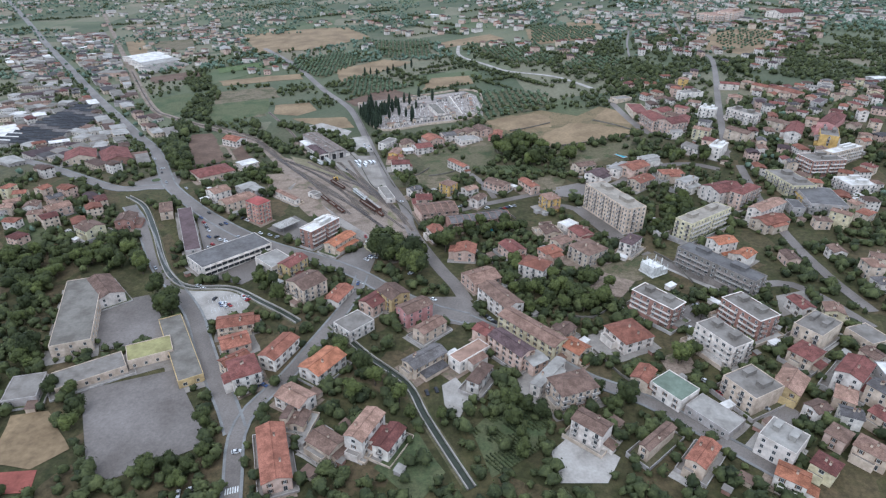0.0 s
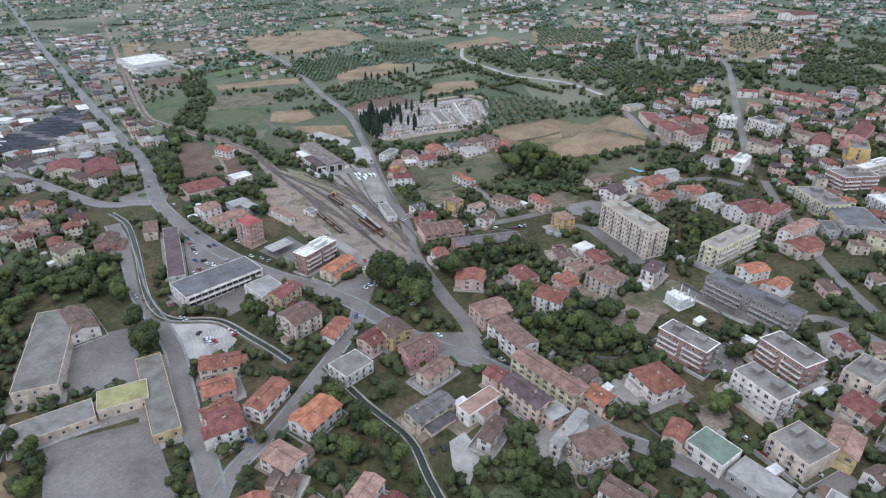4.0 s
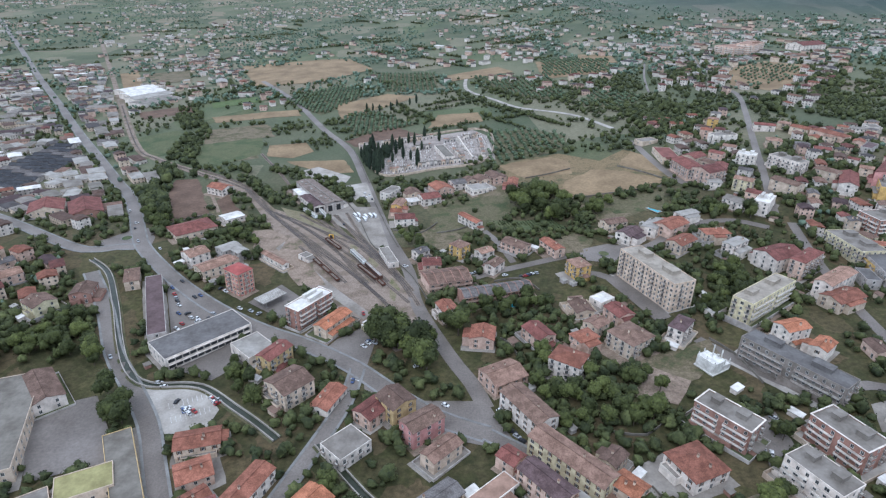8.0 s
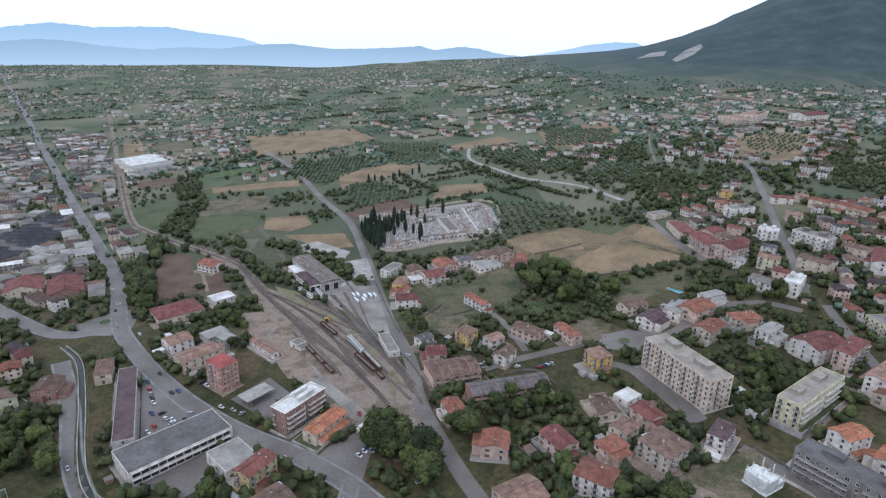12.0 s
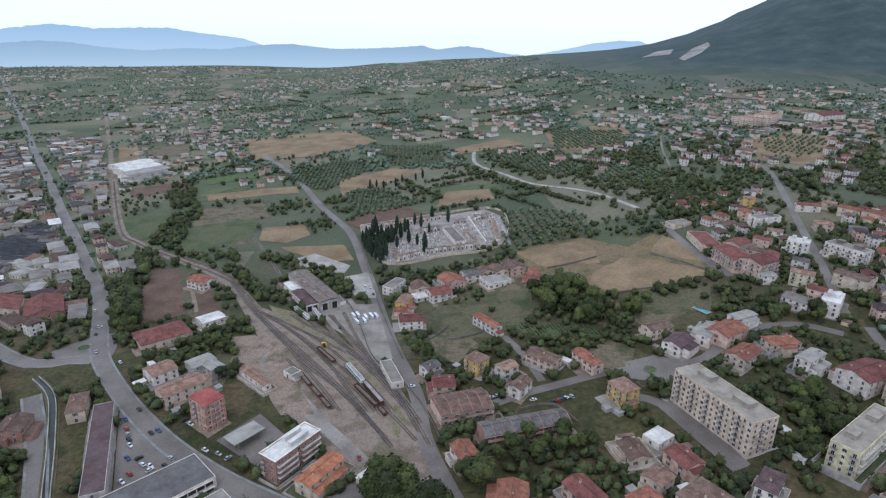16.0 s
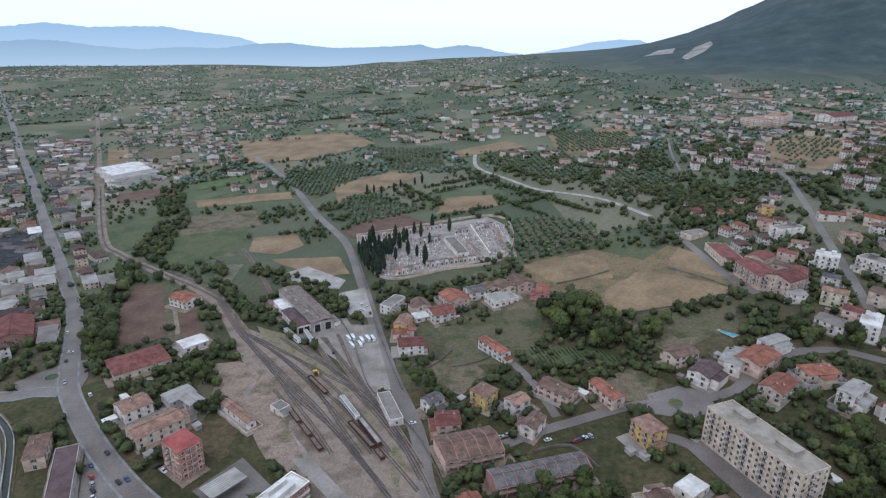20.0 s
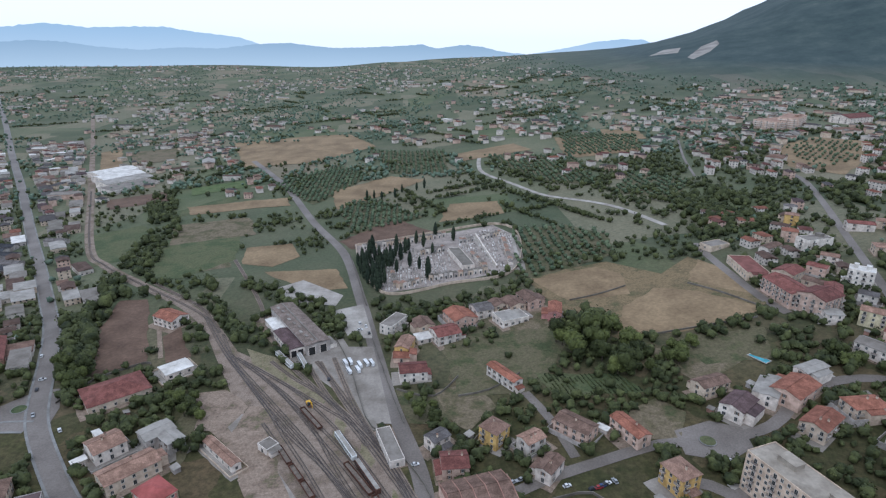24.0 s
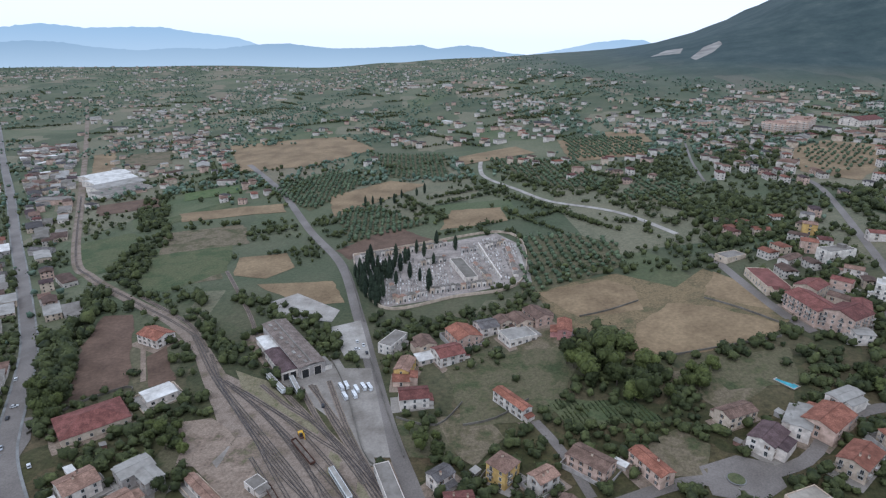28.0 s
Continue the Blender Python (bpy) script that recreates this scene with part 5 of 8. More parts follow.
house(121.4, 250.9, 18.7, 19.3, -70, 2, "hip", "white", "terracotta", "house")
house(144.5, 272.1, 25.9, 12.4, -55, 4, "flat", "brick", "grey", "apt")
house(188.6, 256.5, 25.0, 14.7, -69, 4, "flat", "brick", "grey", "apt")
house(164.0, 236.2, 23.7, 13.8, -67, 4, "flat", "white", "grey", "apt")
house(161.8, 202.9, 17.7, 19.2, -67, 3, "flat", "cream", "grey", "apt")
house(127.6, 207.4, 16.5, 14.5, -58, 2, "flat", "white", "green", "house")
house(116.7, 217.4, 9.2, 13.3, -41, 2, "gable", "cream", "terracotta", "house")
house(139.3, 190.9, 21.0, 13.3, -57, 1.2, "flat", "grey", "metal", "plain")
house(156.9, 170.3, 14.6, 15.2, -52, 3, "flat", "white", "metal", "house")
house(81.9, 186.0, 15.5, 10.2, -46, 3, "gable", "white", "brown", "apt")
house(107.9, 178.1, 5.1, 21.1, -54, 2, "gable", "cream", "brown", "house")
house(122.5, 167.6, 8.7, 17.1, -47, 2, "gable", "cream", "terracotta", "house")
house(151.5, 153.8, 12.0, 9.5, -41, 2, "gable", "white", "orange", "house")
house(202.0, 224.9, 12.4, 14.8, -59, 2, "hip", "cream", "red", "house")
house(181.3, 204.2, 12.6, 17.5, -47, 2, "gable", "yellow", "pale", "house")
house(218.1, 242.1, 14.4, 22.0, -59, 3, "flat", "cream", "grey", "apt")
house(213.0, 206.8, 12.2, 20.1, -52, 3, "gable", "white", "red", "apt")
house(161.5, 399.9, 52.0, 16.2, -72.4, 6.1, "flat", "beige", "concretedeck", "block")
house(217.0, 371.0, 50.0, 12.5, 32.6, 4.4, "flat", "paleyellow", "concretedeck", "apt")
house(196.8, 305.8, 52.0, 13.0, -59, 4, "flat", "dim", "greytile", "apt")
house(214.8, 337.9, 11.7, 16.7, -75, 3, "gable", "white", "orange", "house")
house(222.2, 321.9, 9.6, 15.1, -54, 2.4, "gable", "white", "orange", "house")
house(156.4, 346.9, 9.5, 17.0, -45, 3, "hip", "white", "purple", "apt")
house(125.2, 340.0, 18.5, 19.1, -59, 3, "hip", "cream", "brown", "apt")
house(129.0, 369.0, 15.2, 12.5, -70, 2, "gable", "pink", "red", "house")
house(125.5, 389.4, 9.7, 12.5, -58, 1, "flat", "white", "whitemetal", "plain")
house(109.4, 379.8, 15.0, 12.2, -81, 1.2, "gable", "cream", "brown", "house")
house(112.0, 358.2, 11.1, 12.3, -55, 2, "gable", "cream", "pale", "house")
house(101.4, 345.6, 10.8, 14.2, -65, 2, "hip", "pink", "terracotta", "house")
house(86.7, 323.6, 17.5, 15.0, -37, 3, "hip", "white", "terracotta", "apt")
house(77.4, 353.2, 16.9, 12.9, -65, 2, "gable", "pink", "red", "house")
house(45.9, 354.6, 14.4, 14.7, -12, 2, "gable", "pink", "terracotta", "house")
house(27.9, 383.2, 13.8, 11.0, -70, 2.4, "gable", "white", "terracotta", "house")
terrace_row(60.6, 403.7, 47.2, 13.0, 13, 9, "frame", "greytile", True)
terrace_row(30.3, 425.2, 29.7, 20.0, 15, 5, "pink", "brown", False)
house(21.5, 446.3, 13.4, 13.2, 3, 2, "gable", "pink", "red", "house")
house(43.0, 465.1, 11.8, 11.8, -46, 3, "hip", "ochre", "pale", "apt")
house(60.4, 458.7, 9.4, 12.4, -59, 2, "gable", "white", "pale", "house")
house(65.1, 439.2, 8.8, 14.3, -41, 2, "gable", "white", "brown", "house")
house(84.8, 466.8, 20.0, 12.2, -46, 2, "gable", "pink", "brown", "house")
house(110.5, 461.1, 21.2, 9.2, -68, 2, "gable", "pink", "terracotta", "house")
house(120.1, 425.9, 13.7, 12.3, -69, 3, "hip", "ochre", "pale", "apt")
house(-147.0, 468.8, 15.8, 14.7, 45, 2, "gable", "white", "pale", "house")
house(-125.8, 477.1, 11.9, 15.8, -45, 2, "gable", "grey", "metal", "house")
house(-116.9, 471.8, 12.1, 9.4, -43, 2, "gable", "grey", "metal", "house")
house(-128.3, 450.3, 25.4, 13.6, 44, 2, "gable", "cream", "pale", "house")
house(-105.0, 423.7, 15.1, 12.2, -40, 5, "hip", "frame", "crimson", "block")
house(-55.1, 388.2, 10.7, 28.4, -37, 4, "flat", "brick", "whitemetal", "apt")
house(-40.1, 375.9, 10.0, 24.2, -35, 2, "gable", "cream", "orange", "house")
house(-16.1, 369.4, 11.1, 8.0, -48, 2, "hip", "paleyellow", "whitemetal", "house")
house(-151.2, 401.5, 10.2, 80.7, 21, 1.7, "flat", "grey", "purple", "plain")
house(-113.8, 367.7, 22.3, 50.6, -48, 2.2, "flat", "white", "greytile", "plain")


def shop_bands(x, y, rot, off, length, base):
    """Two long bands of dark shop glazing between white piers on the street side."""
    root = empty("shop_front", x, y, base, rot)
    tagged(root, "long white shop front with two bands of dark glazing", "shop front")
    for z0, z1 in ((0.6, 2.7), (4.2, 5.9)):
        bm = bmesh.new()
        box(bm, off, off + 0.10, -length / 2, length / 2, z0, z1)
        part("glazing", bm, M_GLASS, root)
        for i in range(13):
            bm = bmesh.new()
            a = -length / 2 + i * length / 12
            box(bm, off, off + 0.2, a - 0.22, a + 0.22, z0, z1)
            part("pier", bm, M_WALL["white"], root)
    bm = bmesh.new()
    box(bm, off, off + 1.1, -length / 2, length / 2, 3.0, 3.25)
    part("ledge", bm, M_WALL["white"], root)
    bm = bmesh.new()
    box(bm, off, off + 0.6, -length / 2, length / 2, 6.5, 6.9)
    part("cornice", bm, M_WALL["white"], root)


shop_bands(-113.8, 367.7, -48, 11.15, 48.0, float(land(-113.8, 367.7)))
house(-177.5, 434.6, 9.8, 20.1, 19, 2, "hip", "cream", "brown", "house")
house(-220.9, 404.6, 15.5, 15.1, -36, 2, "gable", "paleyellow", "brown", "house")
house(-200.3, 417.1, 13.5, 15.4, 6, 2, "gable", "brick", "brown", "house")
house(-259.3, 438.9, 17.2, 12.7, 44, 2, "gable", "pink", "pale", "house")
house(-302.9, 571.8, 27.5, 27.9, 23, 2, "gable", "cream", "red", "plain")
house(-268.1, 566.7, 25.7, 36.2, 28, 2, "gable", "brick", "red", "plain")
house(-458.3, 707.3, 40.5, 144.2, 36, 2, "flat", "pink", "whitemetal", "plain")
house(-478.2, 1211.0, 67.6, 37.6, 55, 2, "gable", "white", "whitemetal", "plain")
house(-452.0, 1171.8, 69.0, 36.8, 54, 2, "gable", "white", "whitemetal", "plain")
house(-426.0, 1135.2, 75.2, 32.2, 53, 2, "gable", "white", "metal", "plain")
house(-403.9, 1097.7, 80.3, 36.3, 56, 1.6, "flat", "white", "grey", "plain")
house(-164.8, 518.9, 33.0, 24.0, 37, 1.4, "hip", "cream", "red", "plain")
house(-167.6, 612.3, 20.5, 15.3, -32, 2, "gable", "white", "terracotta", "house")
house(-140.0, 542.9, 13.4, 17.0, -49, 1.2, "gable", "white", "whitemetal", "plain")
house(-90.3, 462.8, 29.1, 5.7, -46, 1.2, "gable", "white", "pale", "plain")
house(-69.0, 467.7, 7.8, 7.1, -44, 1, "flat", "white", "grey", "house")
house(-8.9, 463.6, 26.7, 7.4, -73, 1.2, "flat", "white", "grey", "plain")
house(-8.9, 594.2, 9.9, 21.5, -31, 2, "flat", "white", "grey", "house")
house(-1.3, 561.1, 10.1, 17.1, -17, 2, "gable", "ochre", "pale", "house")
house(-3.4, 551.1, 10.7, 10.0, -2, 1, "gable", "pink", "terracotta", "house")
house(3.4, 529.6, 17.1, 13.1, 5, 2, "gable", "white", "red", "house")
house(10.9, 574.2, 11.8, 10.7, 21, 1, "gable", "white", "whitemetal", "house")
house(25.6, 573.6, 17.9, 16.0, 22, 2, "gable", "white", "red", "house")
house(11.7, 588.2, 12.2, 14.7, 21, 2, "gable", "cream", "brown", "house")
house(37.1, 595.9, 17.5, 19.7, 22, 2, "gable", "pink", "terracotta", "house")
house(53.8, 604.3, 14.5, 14.0, 20, 2, "gable", "white", "greytile", "house")
house(72.7, 590.2, 20.8, 15.0, 21, 1.4, "flat", "white", "metal", "house")
house(66.2, 608.0, 11.4, 11.8, 21, 2, "gable", "cream", "brown", "house")
house(77.2, 607.2, 13.7, 15.9, 22, 2, "gable", "cream", "brown", "house")
house(90.5, 612.5, 14.0, 18.7, 22, 2, "gable", "pink", "brown", "house")
house(103.6, 590.2, 9.9, 18.6, -14, 2, "gable", "rose", "terracotta", "house")
house(56.4, 517.0, 24.7, 7.6, -58, 2, "gable", "white", "terracotta", "house")
house(14.5, 464.9, 8.9, 11.4, -53, 2, "gable", "white", "greytile", "house")
house(165.4, 490.3, 10.7, 19.7, -71, 2, "gable", "cream", "brown", "house")
house(171.4, 471.8, 13.2, 19.3, -52, 2, "gable", "white", "purple", "house")
house(195.0, 481.1, 9.7, 24.1, -42, 2, "gable", "white", "metal", "house")
house(224.6, 494.4, 9.2, 19.7, -68, 2, "gable", "white", "metal", "house")
house(203.9, 454.1, 13.4, 21.6, -56, 2, "gable", "cream", "terracotta", "apt")
house(232.7, 463.2, 12.1, 20.5, -86, 2, "hip", "cream", "terracotta", "apt")
house(236.8, 441.6, 9.4, 20.1, -59, 3, "gable", "white", "metal", "apt")
house(262.5, 628.9, 37.3, 17.0, -97, 1.6, "flat", "cream", "red", "house")
house(262.4, 578.7, 31.9, 19.5, -87, 3, "gable", "pink", "red", "apt")
house(271.2, 559.5, 19.9, 23.1, -64, 3.5, "gable", "pink", "red", "apt")
house(279.8, 606.0, 15.1, 20.5, -57, 2.4, "gable", "cream", "red", "house")
house(372.5, 751.9, 12, 9, -28, 2, "hip", "white", "greytile", "house")
house(352.0, 717.9, 12, 10, -30, 3, "hip", "ochre", "pale", "house")
house(326.3, 679.9, 13, 11, -30, 3, "hip", "pink", "terracotta", "house")
house(333.0, 657.6, 27, 12, 14, 3, "flat", "white", "grey", "apt")
house(300.0, 662.0, 22, 9, 30, 1.4, "gable", "white", "brown", "house")
house(262.8, 681.3, 22, 12, 22, 1.2, "flat", "cream", "grey", "plain")
house(325.4, 627.2, 13, 10, -38, 2, "gable", "white", "pale", "house")
house(320.8, 588.1, 16, 12, -40, 3.4, "flat", "white", "whitemetal", "apt")
house(306.4, 561.4, 12, 10, -42, 2, "gable", "white", "greytile", "house")
house(303.0, 608.0, 14, 10, -50, 2.4, "gable", "pink", "red", "house")
house(285.1, 584.6, 15, 10, -55, 2.4, "gable", "cream", "brown", "house")
house(286.1, 567.9, 11.3, 17.6, -36, 3, "gable", "rose", "red", "house")
house(269.9, 544.7, 11.6, 11.4, -11, 2, "gable", "white", "metal", "house")
house(291.4, 536.2, 16, 11, -42, 3, "gable", "paleyellow", "pale", "apt")
house(291.0, 515.4, 14, 11, -48, 2.4, "gable", "pink", "red", "house")
house(346.3, 565.6, 30, 13, -66, 3.6, "flat", "white", "grey", "apt")
house(630.1, 1197.4, 40.8, 92.6, -64, 4, "flat", "pink", "pale", "apt")
house(657.6, 1202.5, 30.9, 120.1, -43, 5.4, "flat", "pink", "pale", "apt")
house(794.5, 1243.4, 35.3, 89.9, -65, 3, "gable", "white", "red", "house")
house(373.7, 634.0, 15, 13, -25, 2, "hip", "cream", "pale", "house")
house(394.4, 688.5, 22, 11, -20, 2, "gable", "white", "red", "house")
house(416.4, 688.3, 13, 11, -40, 2, "hip", "cream", "pale", "house")
house(419.4, 662.4, 20, 12, -60, 2.4, "gable", "cream", "terracotta", "house")
house(271.6, 507.8, 18.4, 13.8, -60, 2, "gable", "white", "grey", "apt")
house(290.5, 501.0, 11.5, 23.5, -43, 3, "flat", "white", "whitemetal", "apt")
house(257.7, 423.5, 19.4, 28.0, -69, 3, "gable", "white", "red", "house")
house(269.2, 411.2, 10.5, 29.2, -56, 4, "hip", "pink", "red", "apt")
house(273.7, 387.4, 11.3, 35.0, -59, 3, "gable", "white", "pale", "house")
house(266.7, 369.5, 14.6, 25.2, -69, 2, "gable", "cream", "terracotta", "house")
house(318.9, 432.8, 36.5, 20.3, -88, 3, "flat", "paleyellow", "grey", "apt")
house(319.6, 403.5, 19.7, 18.6, -100, 2, "flat", "ochre", "greytile", "plain")
house(323.2, 399.9, 26.5, 36.5, -14, 2.6, "flat", "grey", "greytile", "apt")
house(360.3, 459.2, 19.6, 31.4, -84, 4, "flat", "brick", "grey", "apt")
house(387.7, 472.1, 9.5, 45.2, -65, 4, "flat", "cream", "whitemetal", "apt")
house(364.9, 421.1, 20.1, 22.1, -88, 3, "flat", "white", "whitemetal", "apt")
house(206.6, 479.9, 16.3, 25.4, -57, 2, "gable", "pink", "terracotta", "house")
house(377.5, 527.6, 14.6, 41.6, -36, 2, "gable", "white", "red", "house")
house(417.0, 534.3, 14.8, 49.5, -47, 3, "gable", "rose", "red", "house")
house(431.6, 635.3, 36, 14, -70, 2.6, "hip", "pink", "terracotta", "apt")
house(397.5, 595.3, 15, 11, -30, 2, "gable", "white", "red", "house")
house(390.3, 613.9, 14, 10, -30, 2, "hip", "grey", "greytile", "house")
house(399.4, 509.8, 15.2, 32.5, -33, 3, "flat", "ochre", "grey", "apt")
house(368.6, 543.2, 20, 12, -60, 2.4, "hip", "cream", "brown", "house")
house(322.6, 525.3, 24, 13, -62, 3, "gable", "cream", "brown", "house")


def engine_shed(x, y, rot):
    """Long hall with a low pitched roof, a shorter hall and a white lean-to beside it, and tall dark doors towards the yard."""
    root = empty("engine_shed", x, y, float(land(x, y)) + lift(y), rot)
    c, s = math.cos(radians(rot)), math.sin(radians(rot))
    tagged(root, "grey plastered engine shed with a stained roof and dark doors", "building", group="buildings of the town")
    BLOCKS.append((x + 3.5 * s, y - 3.5 * c, 69, 26, c, s))
    for nm, (x0, x1, y0, y1, h), wall, tiles, rise in (("main_hall", (-34, 34, -8, 8, 7.4), "grey", "shed", 1.3), ("side_hall", (-0.6, 30.4, -17.8, -8.02, 5.6), "white", "purple", 1.0), ("lean_to", (-23, -4, -16.2, -8.02, 4.4), "white", "whitemetal", 0.5), ("store", (22, 33, 8.02, 13, 3.4), "white", "grey", 0.3)):
        bm = bmesh.new()
        box(bm, x0, x1, y0, y1, -1.0, h)
        hall = part(nm, bm, M_WALL[wall], root)
        ym, o = (y0 + y1) / 2, 0.5 if nm == "main_hall" else 0.3
        bm = bmesh.new()
        slab(bm, [(x0 - o, y0 - o, h + 0.2), (x1 + o, y0 - o, h + 0.2), (x1 + o, ym, h + 0.2 + rise), (x0 - o, ym, h + 0.2 + rise)], 0.2)
        slab(bm, [(x1 + o, y1 + (o if nm == "main_hall" else 0), h + 0.2), (x0 - o, y1 + (o if nm == "main_hall" else 0), h + 0.2), (x0 - o, ym, h + 0.2 + rise), (x1 + o, ym, h + 0.2 + rise)], 0.2)
        part("roof", bm, M_ROOF[tiles], hall)
        if nm == "main_hall":
            for i in range(9):
                bm = bmesh.new()
                a = -30 + i * 7.2
                box(bm, a, a + 3.6, -5.4 + (i % 3), -3.6 + (i % 3), h + 0.3, h + 1.25 + 0.1 * (i % 2))
                part("roof_light", bm, M_DECK["grey" if i % 3 else "metal"], hall)
            bm = bmesh.new()
            box(bm, -33, 33, -0.5, 0.5, h + rise + 0.1, h + rise + 0.55)
            part("ridge_vent", bm, M_DECK["grey"], hall)
    # Near-black plates on the wall stand in for the shade inside open doorways.
    for px, py, w, h in ((34.0, -4.6, 4.2, 5.6), (34.0, 3.2, 4.2, 5.6), (30.4, -15.4, 3.4, 4.4), (30.4, -10.9, 3.4, 4.4)):
        bm = bmesh.new()
        box(bm, px, px + 0.06, py - w / 2, py + w / 2, 0.0, h)
        part("door", bm, M_RUBBER_SHADE, root, "tall dark open doorway")
        bm = bmesh.new()
        for y0, y1, z0, z1 in ((py - w / 2 - 0.35, py - w / 2, 0, h + 0.35), (py + w / 2, py + w / 2 + 0.35, 0, h + 0.35), (py - w / 2, py + w / 2, h, h + 0.35)):
            box(bm, px, px + 0.16, y0, y1, z0, z1)
        part("door_frame", bm, M_WALL["white"], root)
    for i in range(7):
        o = new("window", WIN[2])
        o.parent, o.matrix_basis = root, pose(2.0 + i * 4.2, -17.8, 2.8)


engine_shed(-74.0, 591.8, -59.6)

# ---- canal ----
canal([(-220.2, 470.2), (-200.4, 449.8), (-178.8, 409.3), (-159.7, 368.2), (-145.4, 343.7), (-130.6, 331.9), (-103.6, 329.2), (-79.2, 308), (-56.6, 284.8)])
canal([(-37.6, 281), (-16.4, 251.9), (3.3, 228.8), (11, 207), (19, 186.6), (28.2, 164.4)])


# ---- railway yard ----
def railway(pts):
    line = resample(pts, 4)
    bed = ribbon(line, -1.7, 1.7, 0.10, "track_bed", M_LAND["ballast"])
    tagged(bed, "rusty railway track on brown ballast", "railway", kind="structure")
    for s in (-0.72, 0.72):
        ribbon(line, s - 0.1, s + 0.1, 0.34, "rail", M_STEEL, bed, 0.16)
    vs, fs = [], []
    for i in range(len(line) - 1):
        a, b = line[i], line[i + 1]
        d = (b - a).normalized()
        nr = Vector((-d.y, d.x, 0))
        for k in range(5):
            p = a.lerp(b, k / 5)
            z = float(land(p.x, p.y)) + lift(p.y)
            q = len(vs)
            for dz in (0.11, 0.20):
                for o, e in ((-1.25, -0.13), (1.25, -0.13), (1.25, 0.13), (-1.25, 0.13)):
                    c = p + nr * o + d * e
                    vs.append((c.x, c.y, z + dz))
            fs += [(q + 4, q + 5, q + 6, q + 7), (q, q + 1, q + 5, q + 4), (q + 2, q + 3, q + 7, q + 6), (q + 1, q + 2, q + 6, q + 5), (q + 3, q, q + 4, q + 7)]
    sl = mesh_object("sleepers", vs, fs, M_SLEEPER, bed)
    sl["kind"] = "stuff"


# ---- railway ----
railway([(-146.2, 619.3), (-116.9, 564.5), (-88.3, 521), (-65.1, 488.1), (-41.7, 454.7), (-21.7, 422.5), (-7.6, 398.5)])
railway([(-143.4, 616.9), (-112, 560.1), (-75.1, 507), (-49.7, 470.5), (-28.2, 435.5), (-10.3, 404.7)])
railway([(-112.4, 561.8), (-78.7, 526.2), (-52.8, 493.5), (-30.3, 461.6), (-11, 430.1), (5.1, 401.8)])
railway([(-107.7, 558.2), (-71.5, 525.9), (-47.2, 502.5), (-25.4, 480.2), (-5.6, 443), (6.6, 408.9)])
railway([(-62.3, 549.8), (-44.9, 512.2), (-25.6, 483.1), (-8.7, 452.7), (5.4, 416.7), (11.3, 397.8)])
railway([(-54.8, 551), (-37.9, 511.8), (-24, 484.7), (-7.2, 453.6), (7.6, 416.5)])
railway([(-46.5, 555.5), (-32.6, 511.5), (-21.7, 483.4), (-5.7, 450.1)])
railway([(-76.5, 488.6), (-57, 458), (-40.4, 431.8)])
railway([(-116.9, 564.5), (-96, 532), (-64.1, 482.2), (-38.1, 449.7), (-18.7, 418.3), (-7.6, 397.5)])
railway([(-93.7, 546.3), (-62.9, 516.5), (-38.6, 483.8), (-20.7, 453.5), (-8.2, 429.9)])
railway([(-156.8, 740.4), (-116.1, 651.3), (-91.1, 585.7), (-70.3, 545.3)])
railway([(-143.4, 616.9), (-169.1, 643.7), (-219.5, 692.3), (-280.1, 753.8), (-326.5, 819.6), (-456.9, 1091.8)])
railway([(-78.7, 526.2), (-52, 487.4), (-35.7, 454.4), (-22.1, 428.7)])
railway([(-85.4, 553), (-67.8, 532.5), (-48.7, 513.7), (-30.6, 488.9), (-17.3, 462.9), (-0.8, 430.6)])
railway([(-76.5, 552.6), (-52.7, 519.6), (-37.4, 496.8), (-20.4, 467.4)])
railway([(-125.8, 591.4), (-104.8, 547.1), (-78.3, 504.1), (-64.3, 478.7), (-48.8, 452.5), (-36.8, 430.1)])
railway([(-57, 551.7), (-45.9, 531.4), (-28.1, 496.3), (-15.3, 467), (2.9, 429.3)])
railway([(-103, 553.8), (-71.1, 514.8), (-47, 477.8), (-30.1, 451.5), (-16.9, 428.9)])
railway([(-215.1, 698.5), (-178.7, 661.8), (-152.3, 633.7), (-128.2, 593.2)])


